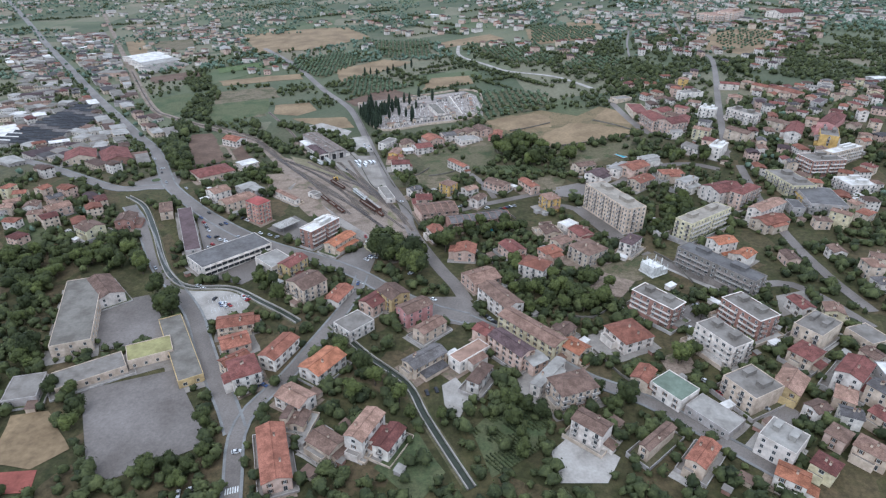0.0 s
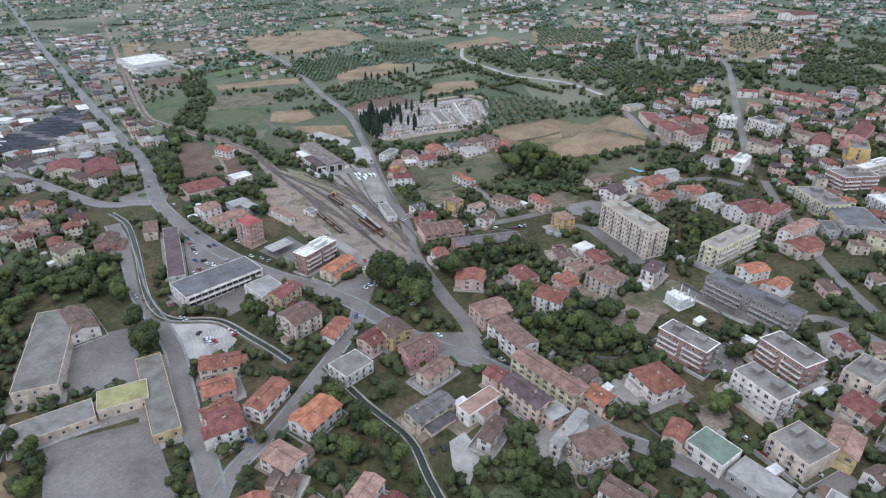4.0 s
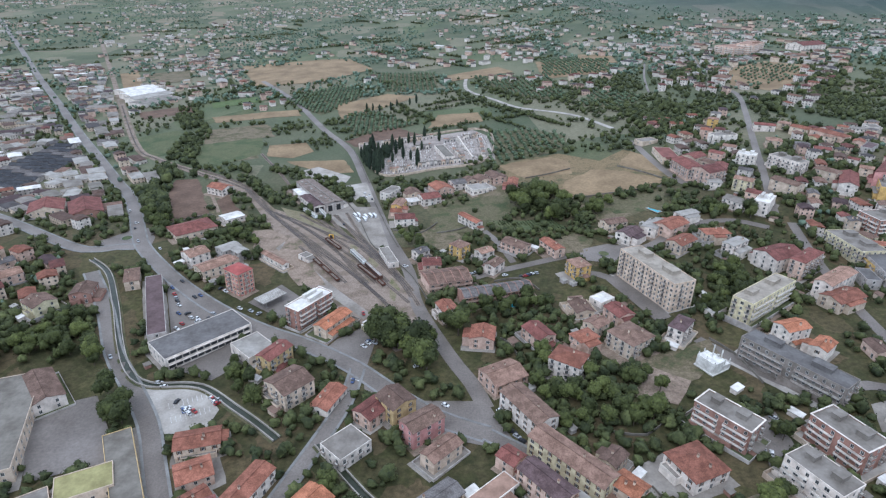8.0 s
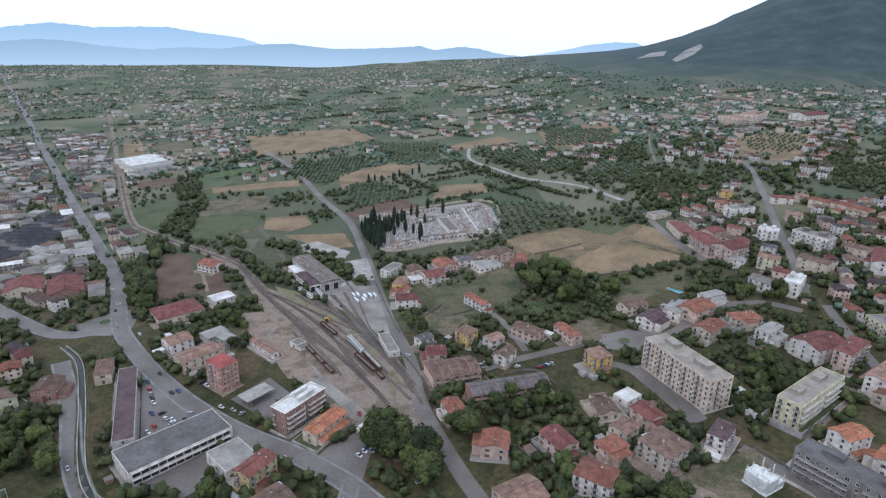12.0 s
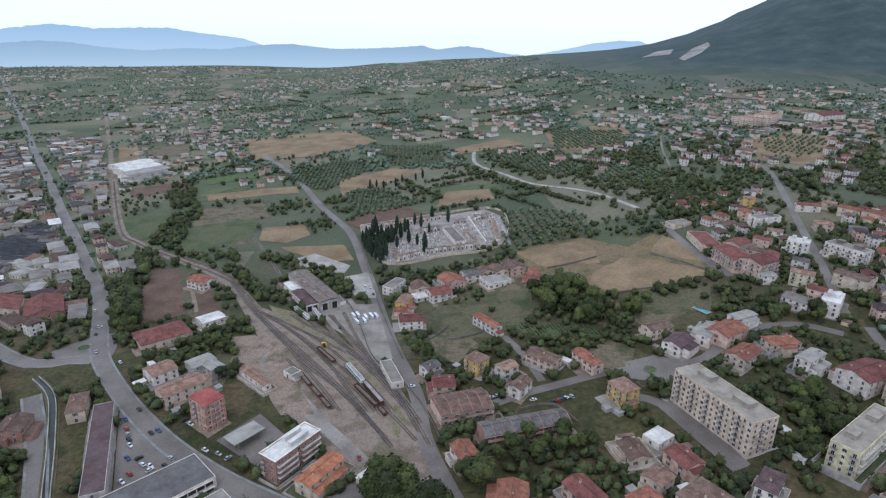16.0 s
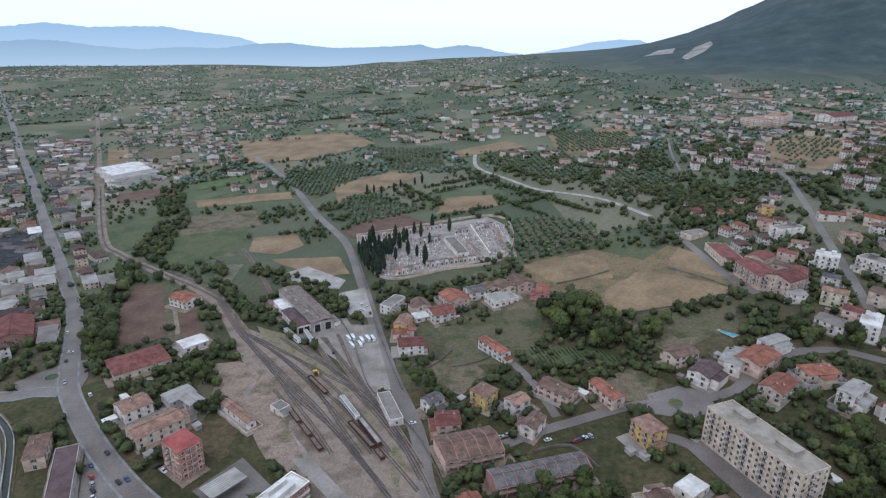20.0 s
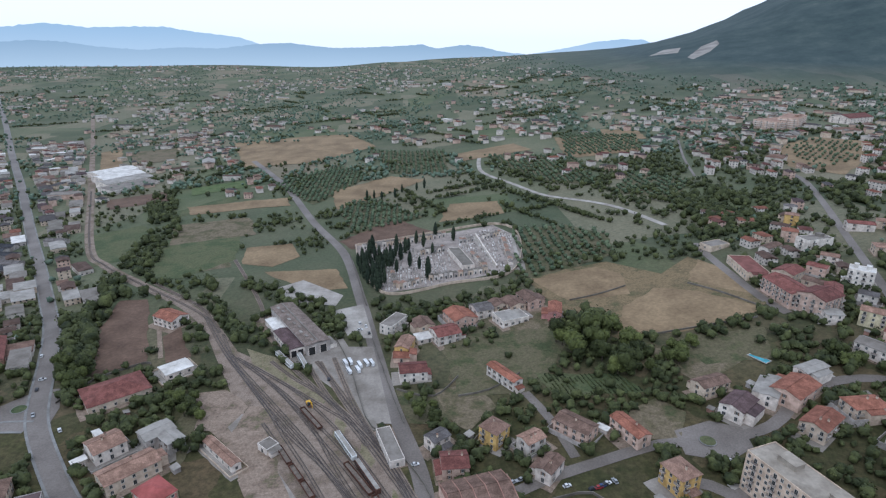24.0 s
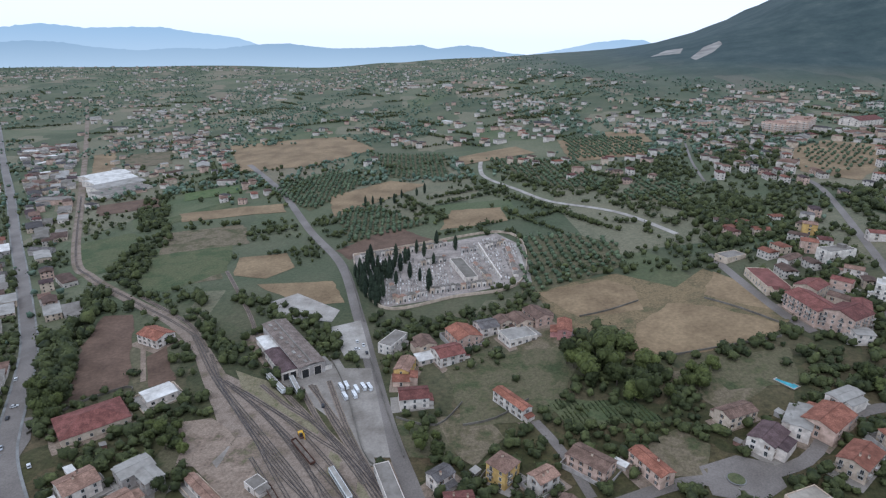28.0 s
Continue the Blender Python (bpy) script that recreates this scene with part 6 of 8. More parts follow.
def vehicle(kind, x, y, rot, length, coat, label, pale):
    """A railway carriage or wagon on two bogies."""
    root = empty(kind, x, y, ride(x, y) + 0.28, rot)
    tagged(root, label, "train", group="stock in the railway yard")
    bm = bmesh.new()
    L = length / 2
    if pale:
        loft(bm, [(-L, 1.2, 0.9, 3.0), (-L + 0.5, 1.35, 0.8, 3.35), (L - 0.5, 1.35, 0.8, 3.35), (L, 1.2, 0.9, 3.0)])
    else:
        box(bm, -L, L, -1.3, 1.3, 0.9, 1.15)
        for s in (-1, 1):
            box(bm, -L, L, s * 1.3 - 0.06, s * 1.3 + 0.06, 1.15, 2.3)
            box(bm, s * L - 0.06, s * L + 0.06, -1.24, 1.24, 1.15, 2.3)
    body = part("body", bm, coat, root)
    if pale:
        n = int(length / 1.5)
        for s in (-1, 1):
            for i in range(n):
                g = bmesh.new()
                a = -L + 1.0 + i * (length - 2) / n
                box(g, a, a + 1.0, s * 1.36 - 0.02, s * 1.36 + 0.02, 1.8, 2.7)
                part("window", g, M_GLASS, root)
        g = bmesh.new()
        box(g, -L + 0.4, L - 0.4, -1.0, 1.0, 3.3, 3.45)
        part("roof", g, M_DECK["metal"], root)
    else:
        g = bmesh.new()
        bmesh.ops.create_grid(g, x_segments=14, y_segments=5, size=1.0)
        for v in g.verts:
            v.co = (v.co.x * (L - 0.2), v.co.y * 1.2, 1.2 + 0.7 * abs(noise.noise(Vector((v.co.x * 4 + x, v.co.y * 2, 0)))))
        part("load", g, M_SLEEPER, root)
    for wx in (-L * 0.66, L * 0.66):
        bg = bmesh.new()
        box(bg, wx - 1.3, wx + 1.3, -1.0, 1.0, 0.45, 0.85)
        part("bogie", bg, M_RUBBER_SHADE, root)
        for dx in (-0.8, 0.8):
            for dy in (-0.72, 0.72):
                o = new("wheel", WHEEL)
                o.parent, o.location, o.scale = root, (wx + dx, dy, 0.42), (1.3, 0.6, 1.3)


def digger(x, y, rot):
    """Yellow rail crane: undercarriage, cab, boom in two lengths and a bucket."""
    root = empty("excavator", x, y, ride(x, y) + 0.28, rot)
    tagged(root, "yellow rail crane with a folded boom on the tracks", "excavator")
    for nm, (a, b, c, d, e, f), m in (("undercarriage", (-2.4, 2.4, -1.2, 1.2, 0.4, 1.1), M_RUST), ("house", (-2.0, 0.6, -1.2, 1.2, 1.1, 2.4), M_DIGGER), ("cab", (0.6, 2.0, -1.1, 0.2, 1.1, 3.0), M_GLASS), ("counterweight", (-2.6, -2.0, -1.1, 1.1, 1.1, 2.0), M_DIGGER)):
        bm = bmesh.new()
        box(bm, a, b, c, d, e, f)
        bmesh.ops.bevel(bm, geom=bm.edges[:], offset=0.1, segments=2, affect="EDGES")
        part(nm, bm, m, root)
    for nm, p, q in (("boom", (0.6, 0.6, 2.0), (3.2, 0.6, 4.2)), ("arm", (3.2, 0.6, 4.2), (4.6, 0.6, 2.2)), ("bucket", (4.6, 0.6, 2.2), (4.9, 0.6, 1.3))):
        bm = bmesh.new()
        limb(bm, Vector(p), Vector(q), 0.32, 0.24)
        part(nm, bm, M_DIGGER, root)


# ---- woods and groves ----
wood([(-261.8, 371.2), (-183.7, 394), (-159.4, 347.9), (-202.2, 357.3), (-218.2, 336.8), (-176.3, 247.8), (-201, 261.6)], 9.375, 1.15)
wood([(-172.9, 243.7), (-161.4, 247.1), (-143.3, 213.3), (-151, 207.3)], 8.75, 1.035)
wood([(-105.3, 234.6), (-95.5, 232.2), (-75.7, 201.4), (-87.9, 201.9)], 8.75, 0.9775)
wood([(-128.7, 181.5), (-115.9, 187.1), (-83.9, 192.2), (-72.2, 183.1), (-89.4, 173.9)], 9.375, 1.035)
wood([(-158.7, 334.6), (-142.7, 337.3), (-125.2, 303), (-139.8, 295.3)], 10, 1.5525)
wood([(-19.8, 357.6), (-3.4, 370.9), (15, 360.2), (26.8, 354.2), (24.3, 323.2), (2.5, 329)], 6.6, 1.75)
wood([(19.2, 381.3), (39.1, 385.2), (35.7, 353.3), (20.2, 345.2)], 6.6, 1.6)
wood([(86.7, 318), (124.4, 320.1), (139.4, 292.8), (107.1, 274), (80.6, 282.5)], 9.375, 1.15)
wood([(38.3, 410.3), (77.6, 412.5), (100.3, 390.2), (61.4, 379.8), (41.4, 376.3)], 8.75, 1.035)
wood([(55, 341.9), (80.1, 348.6), (73.6, 310.5), (98.2, 311.7), (118, 313.6), (102.2, 286.3), (73.1, 279.6), (65, 307.6)], 9.375, 1.035)
wood([(93.3, 560.6), (126.9, 612.3), (141.5, 586.3), (134.8, 550.9), (144.5, 533.1), (131.4, 495.1), (114.1, 507.5), (97.5, 527.9)], 10, 1.495)
wood([(142.1, 526.3), (175.6, 534.2), (174.3, 513.3), (138, 494.1)], 8.75, 1.035)
wood([(256.1, 526), (265.4, 510.9), (288.8, 483.4), (273.8, 463.8), (264.2, 492.6), (241.5, 502.1)], 8.75, 1.035)
wood([(-216.8, 558.3), (-235.3, 621.3), (-223.6, 619.1), (-181.6, 525), (-197.4, 518.9)], 9.375, 1.265)
wood([(-238, 646), (-261.5, 733.2), (-220.5, 722.6), (-198.7, 662.6), (-229.8, 669.6)], 9.375, 1.265)
wood([(-198.7, 662.6), (-149.4, 654.4), (-102.2, 586.2), (-108.3, 577.3), (-151.8, 631)], 8.75, 0.92)
wood([(-135.4, 516.1), (-116.5, 522.2), (-99.5, 472.8), (-108.6, 453.1)], 8.75, 0.805)
wood([(-145.1, 693.4), (-106.8, 676.3), (-52.6, 624.9), (-33.2, 602.5), (-69.1, 614.8), (-128.5, 664.8)], 7.5, 0.92)
wood([(-6.3, 516.4), (14.8, 507.4), (17, 482.4), (0.6, 484.1)], 8.75, 0.92)
wood([(-103.3, 345.9), (-82.5, 350.2), (-71.5, 308.3), (-87.6, 306.3)], 8.75, 1.15)
wood([(-33.9, 257.4), (-19.2, 252), (-4.7, 222.5), (-22.6, 216.3)], 8.75, 1.035)
wood([(-4.6, 215.1), (13.7, 221.1), (20, 199.6), (12.3, 193.8)], 8.75, 1.035)
wood([(91.6, 213.5), (108.3, 215.4), (111.8, 197.2), (87.4, 199.7)], 8.75, 1.035)
wood([(133.3, 237.2), (165.7, 238), (155.5, 218.1), (139.9, 219.8)], 8.75, 1.035)
wood([(49.1, 210.6), (67.7, 201.7), (67.9, 182.7), (50.1, 175.7)], 8.75, 1.035)
wood([(188.7, 392.2), (225.2, 427.3), (208.9, 371.1), (182.9, 357.5)], 9.375, 1.15)
wood([(163.3, 278.4), (177.7, 288.2), (173.7, 266.3), (159.4, 262.7)], 8.75, 1.035)
wood([(286.1, 809.8), (350.2, 836.1), (375.6, 775.7), (317.3, 712.6), (269.6, 729.3)], 10, 1.15)
wood([(-201, 261.6), (-172.9, 243.7), (-167.6, 228.3), (-187, 236.6)], 8.75, 1.035)
wood([(210.7, 417), (232.2, 428.8), (191.7, 356.3), (185.2, 368.2)], 8.75, 1.035)
wood([(209.9, 365.3), (242.3, 379.3), (243.5, 361.4), (203.7, 339.6)], 8.75, 1.035)
wood([(-51.5, 180.4), (-46.1, 204), (-33.5, 179.3), (-36.6, 169)], 8.75, 0.92)
grove([(-181.9, 1034.5), (-104.6, 1149.5), (-50.6, 1075.9), (-110.5, 922.8)], 6.25, 1)
grove([(-81.2, 913.1), (-40.8, 954.6), (20, 859.5), (-55.3, 806)], 6.25, 1)
grove([(107.6, 789.4), (161, 783.3), (190.8, 741.9), (179.2, 691.3), (136.7, 670.8), (88.9, 654.3)], 8.25, 1)
grove([(-61, 1280.6), (67, 1246.7), (64.6, 1067.6), (-21.1, 1094.2)], 7.5, 1)
grove([(279.9, 1282.2), (393.2, 1212.7), (358.4, 1091.4), (243.7, 1095.7)], 7.5, 1)
grove([(128.7, 1169.3), (253.6, 1099.7), (241.2, 912.4), (174.8, 976.6)], 7.5, 1)
wood([(472.1, 1077.8), (521.6, 1085.1), (435.8, 916.8), (405.3, 948.2)], 10, 1.265)
wood([(467.4, 823.9), (513.5, 840.8), (452.8, 749.4), (424.6, 758)], 10, 1.38)
wood([(624.5, 963.9), (693.1, 978.6), (533.5, 778.7), (504.3, 799.1)], 10, 1.38)
wood([(300.2, 843.5), (357.7, 848.9), (299.6, 704.3), (248.9, 703.1)], 10, 1.265)
grove([(535.3, 1029.2), (613.6, 1076.5), (661, 1038.2), (576.7, 931.1), (494.9, 889)], 11.25, 1)
wood([(-345.8, 1041.3), (-321.5, 1049.7), (-243.3, 846.1), (-230.1, 756.7), (-234.4, 711.3), (-252.8, 695.1), (-266.7, 758.3), (-273.4, 834.1)], 9.5, 1.15)
wood([(-246.3, 617.5), (-245.6, 647.7), (-249.6, 687.7), (-232.4, 670.3), (-220.9, 613), (-193.7, 548.3), (-204.7, 541.1)], 8.75, 1.495)
wood([(-175.4, 698.1), (-165.7, 699.2), (-114.5, 586.8), (-116.1, 568.8), (-142.7, 630.1)], 7.5, 1.15)
grove([(292.8, 955.5), (344.4, 898), (295.2, 831.6), (239.2, 883)], 7.5, 1)
for px, py in [(-42.6, 716.3), (-39.3, 698), (-36, 686.4), (-34.9, 712.8), (-31.2, 691.8), (-29.3, 706.3), (-25.6, 691.4), (-22.3, 685.5), (-19.6, 696.7), (-16.9, 711.4), (-11.7, 720.2), (-22.9, 702.8), (-31.5, 718.7), (-36.2, 706.8), (-28.1, 726.5), (-24.4, 729.4), (-19.3, 721), (-39.4, 725.6), (-31.9, 675.1), (-27.5, 666.9), (-20.7, 666.3), (-9.7, 736.2), (-4.7, 725.8), (-39.9, 708.5), (-38, 719.1), (-33.2, 700.6), (-33.2, 731.7), (-27.1, 678.9)]:
    cypress(px, py)
for px, py in [(-25.4, 712.1), (-22, 722.8), (-17.9, 674.1), (-14.1, 730.1), (-8.8, 749.8), (-0.3, 745.2), (3.3, 708.9), (11.6, 702.9), (17, 759.7), (18.2, 679.9), (24.8, 740.3), (29.8, 784.9), (10.3, 770.3), (46.7, 770.3), (-13.6, 706.5), (-34.5, 686.3), (-23.3, 658.8), (-8.2, 698.4), (2.6, 753.5), (-31.3, 748.3), (-47.4, 940.1), (-39, 948.6), (-29.3, 945), (-13.1, 952.4), (-4.2, 976), (15.2, 984.8), (25.5, 991.8)]:
    cypress(px, py)

# ---- parked vehicles ----
park([(-188.8, 358.9), (-160.3, 356.6), (-126.1, 333.4), (-122.7, 330), (-106.6, 310.9), (-105.4, 312.6), (-95.5, 319.4), (-93.1, 316.1), (-91.5, 317.7), (-12.6, 304.1), (-5.3, 296.6), (-2.7, 295.3), (21.2, 302.7), (47.2, 296.5), (50.4, 291.6), (52.1, 278.7), (53.9, 275.8), (51, 281.5), (13.2, 221.1), (17.8, 222.6), (-69.6, 191.1), (-69.7, 232.3), (-65.8, 232.7), (-18.9, 358.4), (112.7, 213.1), (156.8, 260.5), (158.7, 257.7), (171.5, 278.5), (147.2, 215.1), (149.6, 206.6), (165.5, 195), (181.5, 190)])
park([(-23.2, 390), (-25.2, 324.6), (8.2, 335), (-19, 360), (-21.1, 355.2), (-15.3, 358.3), (-60.5, 352.8), (-56.4, 354.7), (-130.8, 396.7), (-127.5, 392.4), (-118.9, 382), (-116.7, 384.9), (-116.3, 391), (-126.2, 371.6), (-127.6, 367.1), (-131.6, 371.8), (-115.3, 396.2), (-120.7, 378.1), (0.9, 302.4), (7.1, 296.9), (10.8, 294.9), (14.4, 293), (49.2, 293.2), (53.8, 291.1), (53.2, 294.5), (-87.5, 394.9), (-93.1, 398.1), (-122.5, 388.6), (-131.2, 386.4), (-123.3, 391.2), (-132.6, 381.5), (-136.3, 396.9), (-183.8, 441.9), (-107.1, 312.8), (-105.2, 311), (-95.3, 319.5), (-91.5, 315.5), (-217.9, 521.5), (-100.4, 401.1)])
park([(-212.4, 526.6), (-215.5, 537.9), (-146.3, 435.6), (3.3, 451.8), (86.7, 429.1), (82.1, 427.9), (85.1, 428.4), (87.8, 429.8), (89.7, 430.5), (93.2, 431.4), (121.3, 425.1), (71.3, 430.8), (-118.1, 425.1), (-114.2, 421.5), (-233.3, 568.8), (-178.9, 487.2), (-199.9, 500.9), (-33.2, 602.5), (-28.6, 597.2), (-25.9, 587.2), (-32.5, 592.5), (47.7, 435.7), (50.8, 436.7), (145.4, 440.1), (149.3, 438.7), (-132.1, 415.1), (-129, 416.8), (-141.2, 410.4), (-46.8, 529.8)])
for px, py in [(-38.4, 547), (-35.5, 548.4), (-29.4, 544.1), (-25.4, 546.2), (-30.2, 538.7), (-21.9, 545.9), (-35.4, 537.4)]:
    bus(px, py)


# ---- roundabout island ----
def roundabout(x, y, r):
    root = empty("roundabout", x, y, float(land(x, y)) + lift(y), 0)
    tagged(root, "low round grass island with a pale kerb in the junction", "roundabout")
    for nm, r0, r1, z, m in (("kerb", r - 0.5, r, 0.32, M_PAVE), ("grass", 0.0, r - 0.5, 0.42, M_LAND["green"])):
        bm = bmesh.new()
        ring = [[bm.verts.new((q * math.cos(a * 0.2618), q * math.sin(a * 0.2618), h)) for a in range(24)] for q, h in ((r1, 0.0), (r1, z), (max(r0, 0.02), z), (max(r0, 0.02), 0.0))]
        for p, q in zip(ring, ring[1:]):
            for i in range(24):
                bm.faces.new((p[i], p[(i + 1) % 24], q[(i + 1) % 24], q[i]))
        part(nm, bm, m, root)


roundabout(-210.8, 507.3, 4.2)
roundabout(146.7, 452.7, 4.2)

# ---- painted lines ----
def painted(quads):
    vs, fs = [], []
    for x, y, w, d, rot in quads:
        c, s, b = math.cos(radians(rot)), math.sin(radians(rot)), len(vs)
        for p, q in ((-1, -1), (1, -1), (1, 1), (-1, 1)):
            X, Y = x + p * w / 2 * c - q * d / 2 * s, y + p * w / 2 * s + q * d / 2 * c
            vs.append((X, Y, float(land(X, Y)) + lift(Y) + 0.13))
        fs.append((b, b + 1, b + 2, b + 3))
    tagged(mesh_object("road_marking", vs, fs, M_PAINT), "worn white painted lines on the asphalt", "marking", kind="structure")


painted([(-66.4 + 0.95 * i, 171.0 + 0.15 * i, 0.5, 3.2, 10) for i in range(-3, 4)])
painted([(-23.0 + 0.9 * i * 0.8, 325.5 - 0.4 * i, 0.5, 3.0, 62) for i in range(-3, 4)])
painted([(-110.5 + i * 2.0, 304.6 + i * 0.9, 0.14, 4.6, 24) for i in range(9)] + [(-115.0 + i * 2.0, 315.0 + i * 0.9, 0.14, 4.6, 24) for i in range(9)])
park([(-97.5, 170.0), (-93.0, 171.2), (-88.5, 172.6), (-83.5, 174.0), (-103.5, 309.0), (-101.2, 310.2), (-112.0, 318.0), (-146.0, 419.0), (-143.5, 414.5), (-139.0, 406.0), (-150.0, 427.0)])

# ---- boundary walls ----
wall_line = resample([(144, 548.8), (183.2, 552.4), (230, 557.1)], 6)
tagged(ribbon(wall_line, -0.15, 0.15, 1.3, "boundary_wall", M_DECK["taupe"], None, 1.6), "low weathered grey boundary wall across plots", "wall", kind="structure")
wall_line = resample([(119.8, 610.9), (141.3, 615.1), (166.3, 624.7)], 6)
tagged(ribbon(wall_line, -0.15, 0.15, 1.3, "boundary_wall", M_DECK["taupe"], None, 1.6), "low weathered grey boundary wall across plots", "wall", kind="structure")
wall_line = resample([(-52.4, 746), (-40.6, 686.7), (-30.5, 632.7)], 6)
tagged(ribbon(wall_line, -0.15, 0.15, 1.3, "boundary_wall", M_DECK["taupe"], None, 1.6), "low weathered grey boundary wall across plots", "wall", kind="structure")
wall_line = resample([(-49.3, 583.9), (-36.6, 548.5), (-22.8, 491.8), (-16.3, 479.6)], 6)
tagged(ribbon(wall_line, -0.15, 0.15, 1.3, "boundary_wall", M_DECK["taupe"], None, 1.6), "low weathered grey boundary wall across plots", "wall", kind="structure")
wall_line = resample([(-2.1, 456.2), (7.4, 437.5), (17.8, 400.7)], 6)
tagged(ribbon(wall_line, -0.15, 0.15, 1.3, "boundary_wall", M_DECK["taupe"], None, 1.6), "low weathered grey boundary wall across plots", "wall", kind="structure")
wall_line = resample([(210.8, 617.7), (224.7, 598.1), (240, 568.3)], 6)
tagged(ribbon(wall_line, -0.15, 0.15, 1.3, "boundary_wall", M_DECK["taupe"], None, 1.6), "low weathered grey boundary wall across plots", "wall", kind="structure")
wall_line = resample([(-23.6, 582.3), (-9.9, 516.8), (-2.1, 484.3)], 6)
tagged(ribbon(wall_line, -0.15, 0.15, 1.3, "boundary_wall", M_DECK["taupe"], None, 1.6), "low weathered grey boundary wall across plots", "wall", kind="structure")
wall_line = resample([(28.7, 505.6), (46.7, 509.4), (66.8, 523.1)], 6)
tagged(ribbon(wall_line, -0.15, 0.15, 1.3, "boundary_wall", M_DECK["taupe"], None, 1.6), "low weathered grey boundary wall across plots", "wall", kind="structure")
wall_line = resample([(-6.3, 516.4), (14.8, 507.4), (30.3, 526)], 6)
tagged(ribbon(wall_line, -0.15, 0.15, 1.3, "boundary_wall", M_DECK["taupe"], None, 1.6), "low weathered grey boundary wall across plots", "wall", kind="structure")
wall_line = resample([(41.3, 479.4), (31.7, 464.2), (21.8, 457.5)], 6)
tagged(ribbon(wall_line, -0.15, 0.15, 1.3, "boundary_wall", M_DECK["taupe"], None, 1.6), "low weathered grey boundary wall across plots", "wall", kind="structure")
wall_line = resample([(35.7, 353.3), (57.4, 356.1), (64.7, 331.8)], 6)
tagged(ribbon(wall_line, -0.15, 0.15, 1.3, "boundary_wall", M_DECK["taupe"], None, 1.6), "low weathered grey boundary wall across plots", "wall", kind="structure")
wall_line = resample([(172.1, 343.1), (178.9, 328.2), (180.8, 303)], 6)
tagged(ribbon(wall_line, -0.15, 0.15, 1.3, "boundary_wall", M_DECK["taupe"], None, 1.6), "low weathered grey boundary wall across plots", "wall", kind="structure")
wall_line = resample([(122.8, 283.2), (110.1, 273.7), (92.4, 278.4)], 6)
tagged(ribbon(wall_line, -0.15, 0.15, 1.3, "boundary_wall", M_DECK["taupe"], None, 1.6), "low weathered grey boundary wall across plots", "wall", kind="structure")
wall_line = resample([(126.8, 221.2), (112.2, 218.9), (101.4, 245.2)], 6)
tagged(ribbon(wall_line, -0.15, 0.15, 1.3, "boundary_wall", M_DECK["taupe"], None, 1.6), "low weathered grey boundary wall across plots", "wall", kind="structure")
wall_line = resample([(-194.1, 512), (-184.7, 536.1), (-163.1, 554.5), (-158.1, 551)], 6)
tagged(ribbon(wall_line, -0.15, 0.15, 1.3, "boundary_wall", M_DECK["taupe"], None, 1.6), "low weathered grey boundary wall across plots", "wall", kind="structure")
wall_line = resample([(62.6, 423.3), (81.4, 425.4), (90.2, 408.2)], 6)
tagged(ribbon(wall_line, -0.15, 0.15, 1.3, "boundary_wall", M_DECK["taupe"], None, 1.6), "low weathered grey boundary wall across plots", "wall", kind="structure")

# ---- dark works sheds in rows beside the main street ----
for row in range(14):
    for col in range(3):
        ox, oy = (col + 0.5) * 24.0 - 40.1, (row + 0.5) * 13.0 - 95.0
        ca, sa = math.cos(radians(-8)), math.sin(radians(-8))
        if near_road(-400.9 + ox * ca - oy * sa, 762.1 + ox * sa + oy * ca, 12):
            continue
        house(-400.9 + ox * ca - oy * sa, 762.1 + ox * sa + oy * ca, 23, 11.5, -8, 1.5, "gable", "grey", "slate" if (row + col) % 5 else "greytile", "plain")


def unfinished_frame(x, y, rot):
    """White unfinished concrete house: slabs, broken walls, bare columns with starter bars."""
    root = empty("unfinished_house", x, y, float(land(x, y)), rot)
    tagged(root, "white unfinished concrete house with bare columns on cleared ground", "building")
    g = random.Random(5)
    for nm, (x0, x1, y0, y1, z0, z1) in (("slab", (-7, 7, -6, 6, -0.5, 0.4)), ("slab", (-6.5, 6.5, -5.5, 5.5, 3.2, 3.5)), ("slab", (-6.5, 1.0, -5.5, 5.5, 6.3, 6.6)), ("wall", (-6.5, 6.5, -5.5, -5.2, 0.4, 3.2)), ("wall", (-6.5, -6.2, -5.2, 5.5, 0.4, 3.2)),
                                         ("wall", (6.2, 6.5, -5.2, 5.5, 0.4, 3.2)), ("wall", (-6.5, 0.0, -5.5, -5.2, 3.5, 6.3)), ("wall", (-6.5, -6.2, -5.2, 5.5, 3.5, 6.3)), ("wall", (2.0, 6.0, 1.0, 1.3, 3.5, 5.2))):
        bm = bmesh.new()
        box(bm, x0, x1, y0, y1, z0, z1)
        part(nm, bm, M_FRAME, root)
    for a in (-6, -2, 2, 6):
        for b in (-5, 0, 5):
            bm = bmesh.new()
            top = g.uniform(4.5, 9.5)
            box(bm, a - 0.25, a + 0.25, b - 0.25, b + 0.25, 0.4, top)
            box(bm, a - 0.05, a + 0.05, b - 0.05, b + 0.05, top, top + g.uniform(0.4, 1.2))
            part("column", bm, M_FRAME, root)


unfinished_frame(162.5, 319.3, 25)


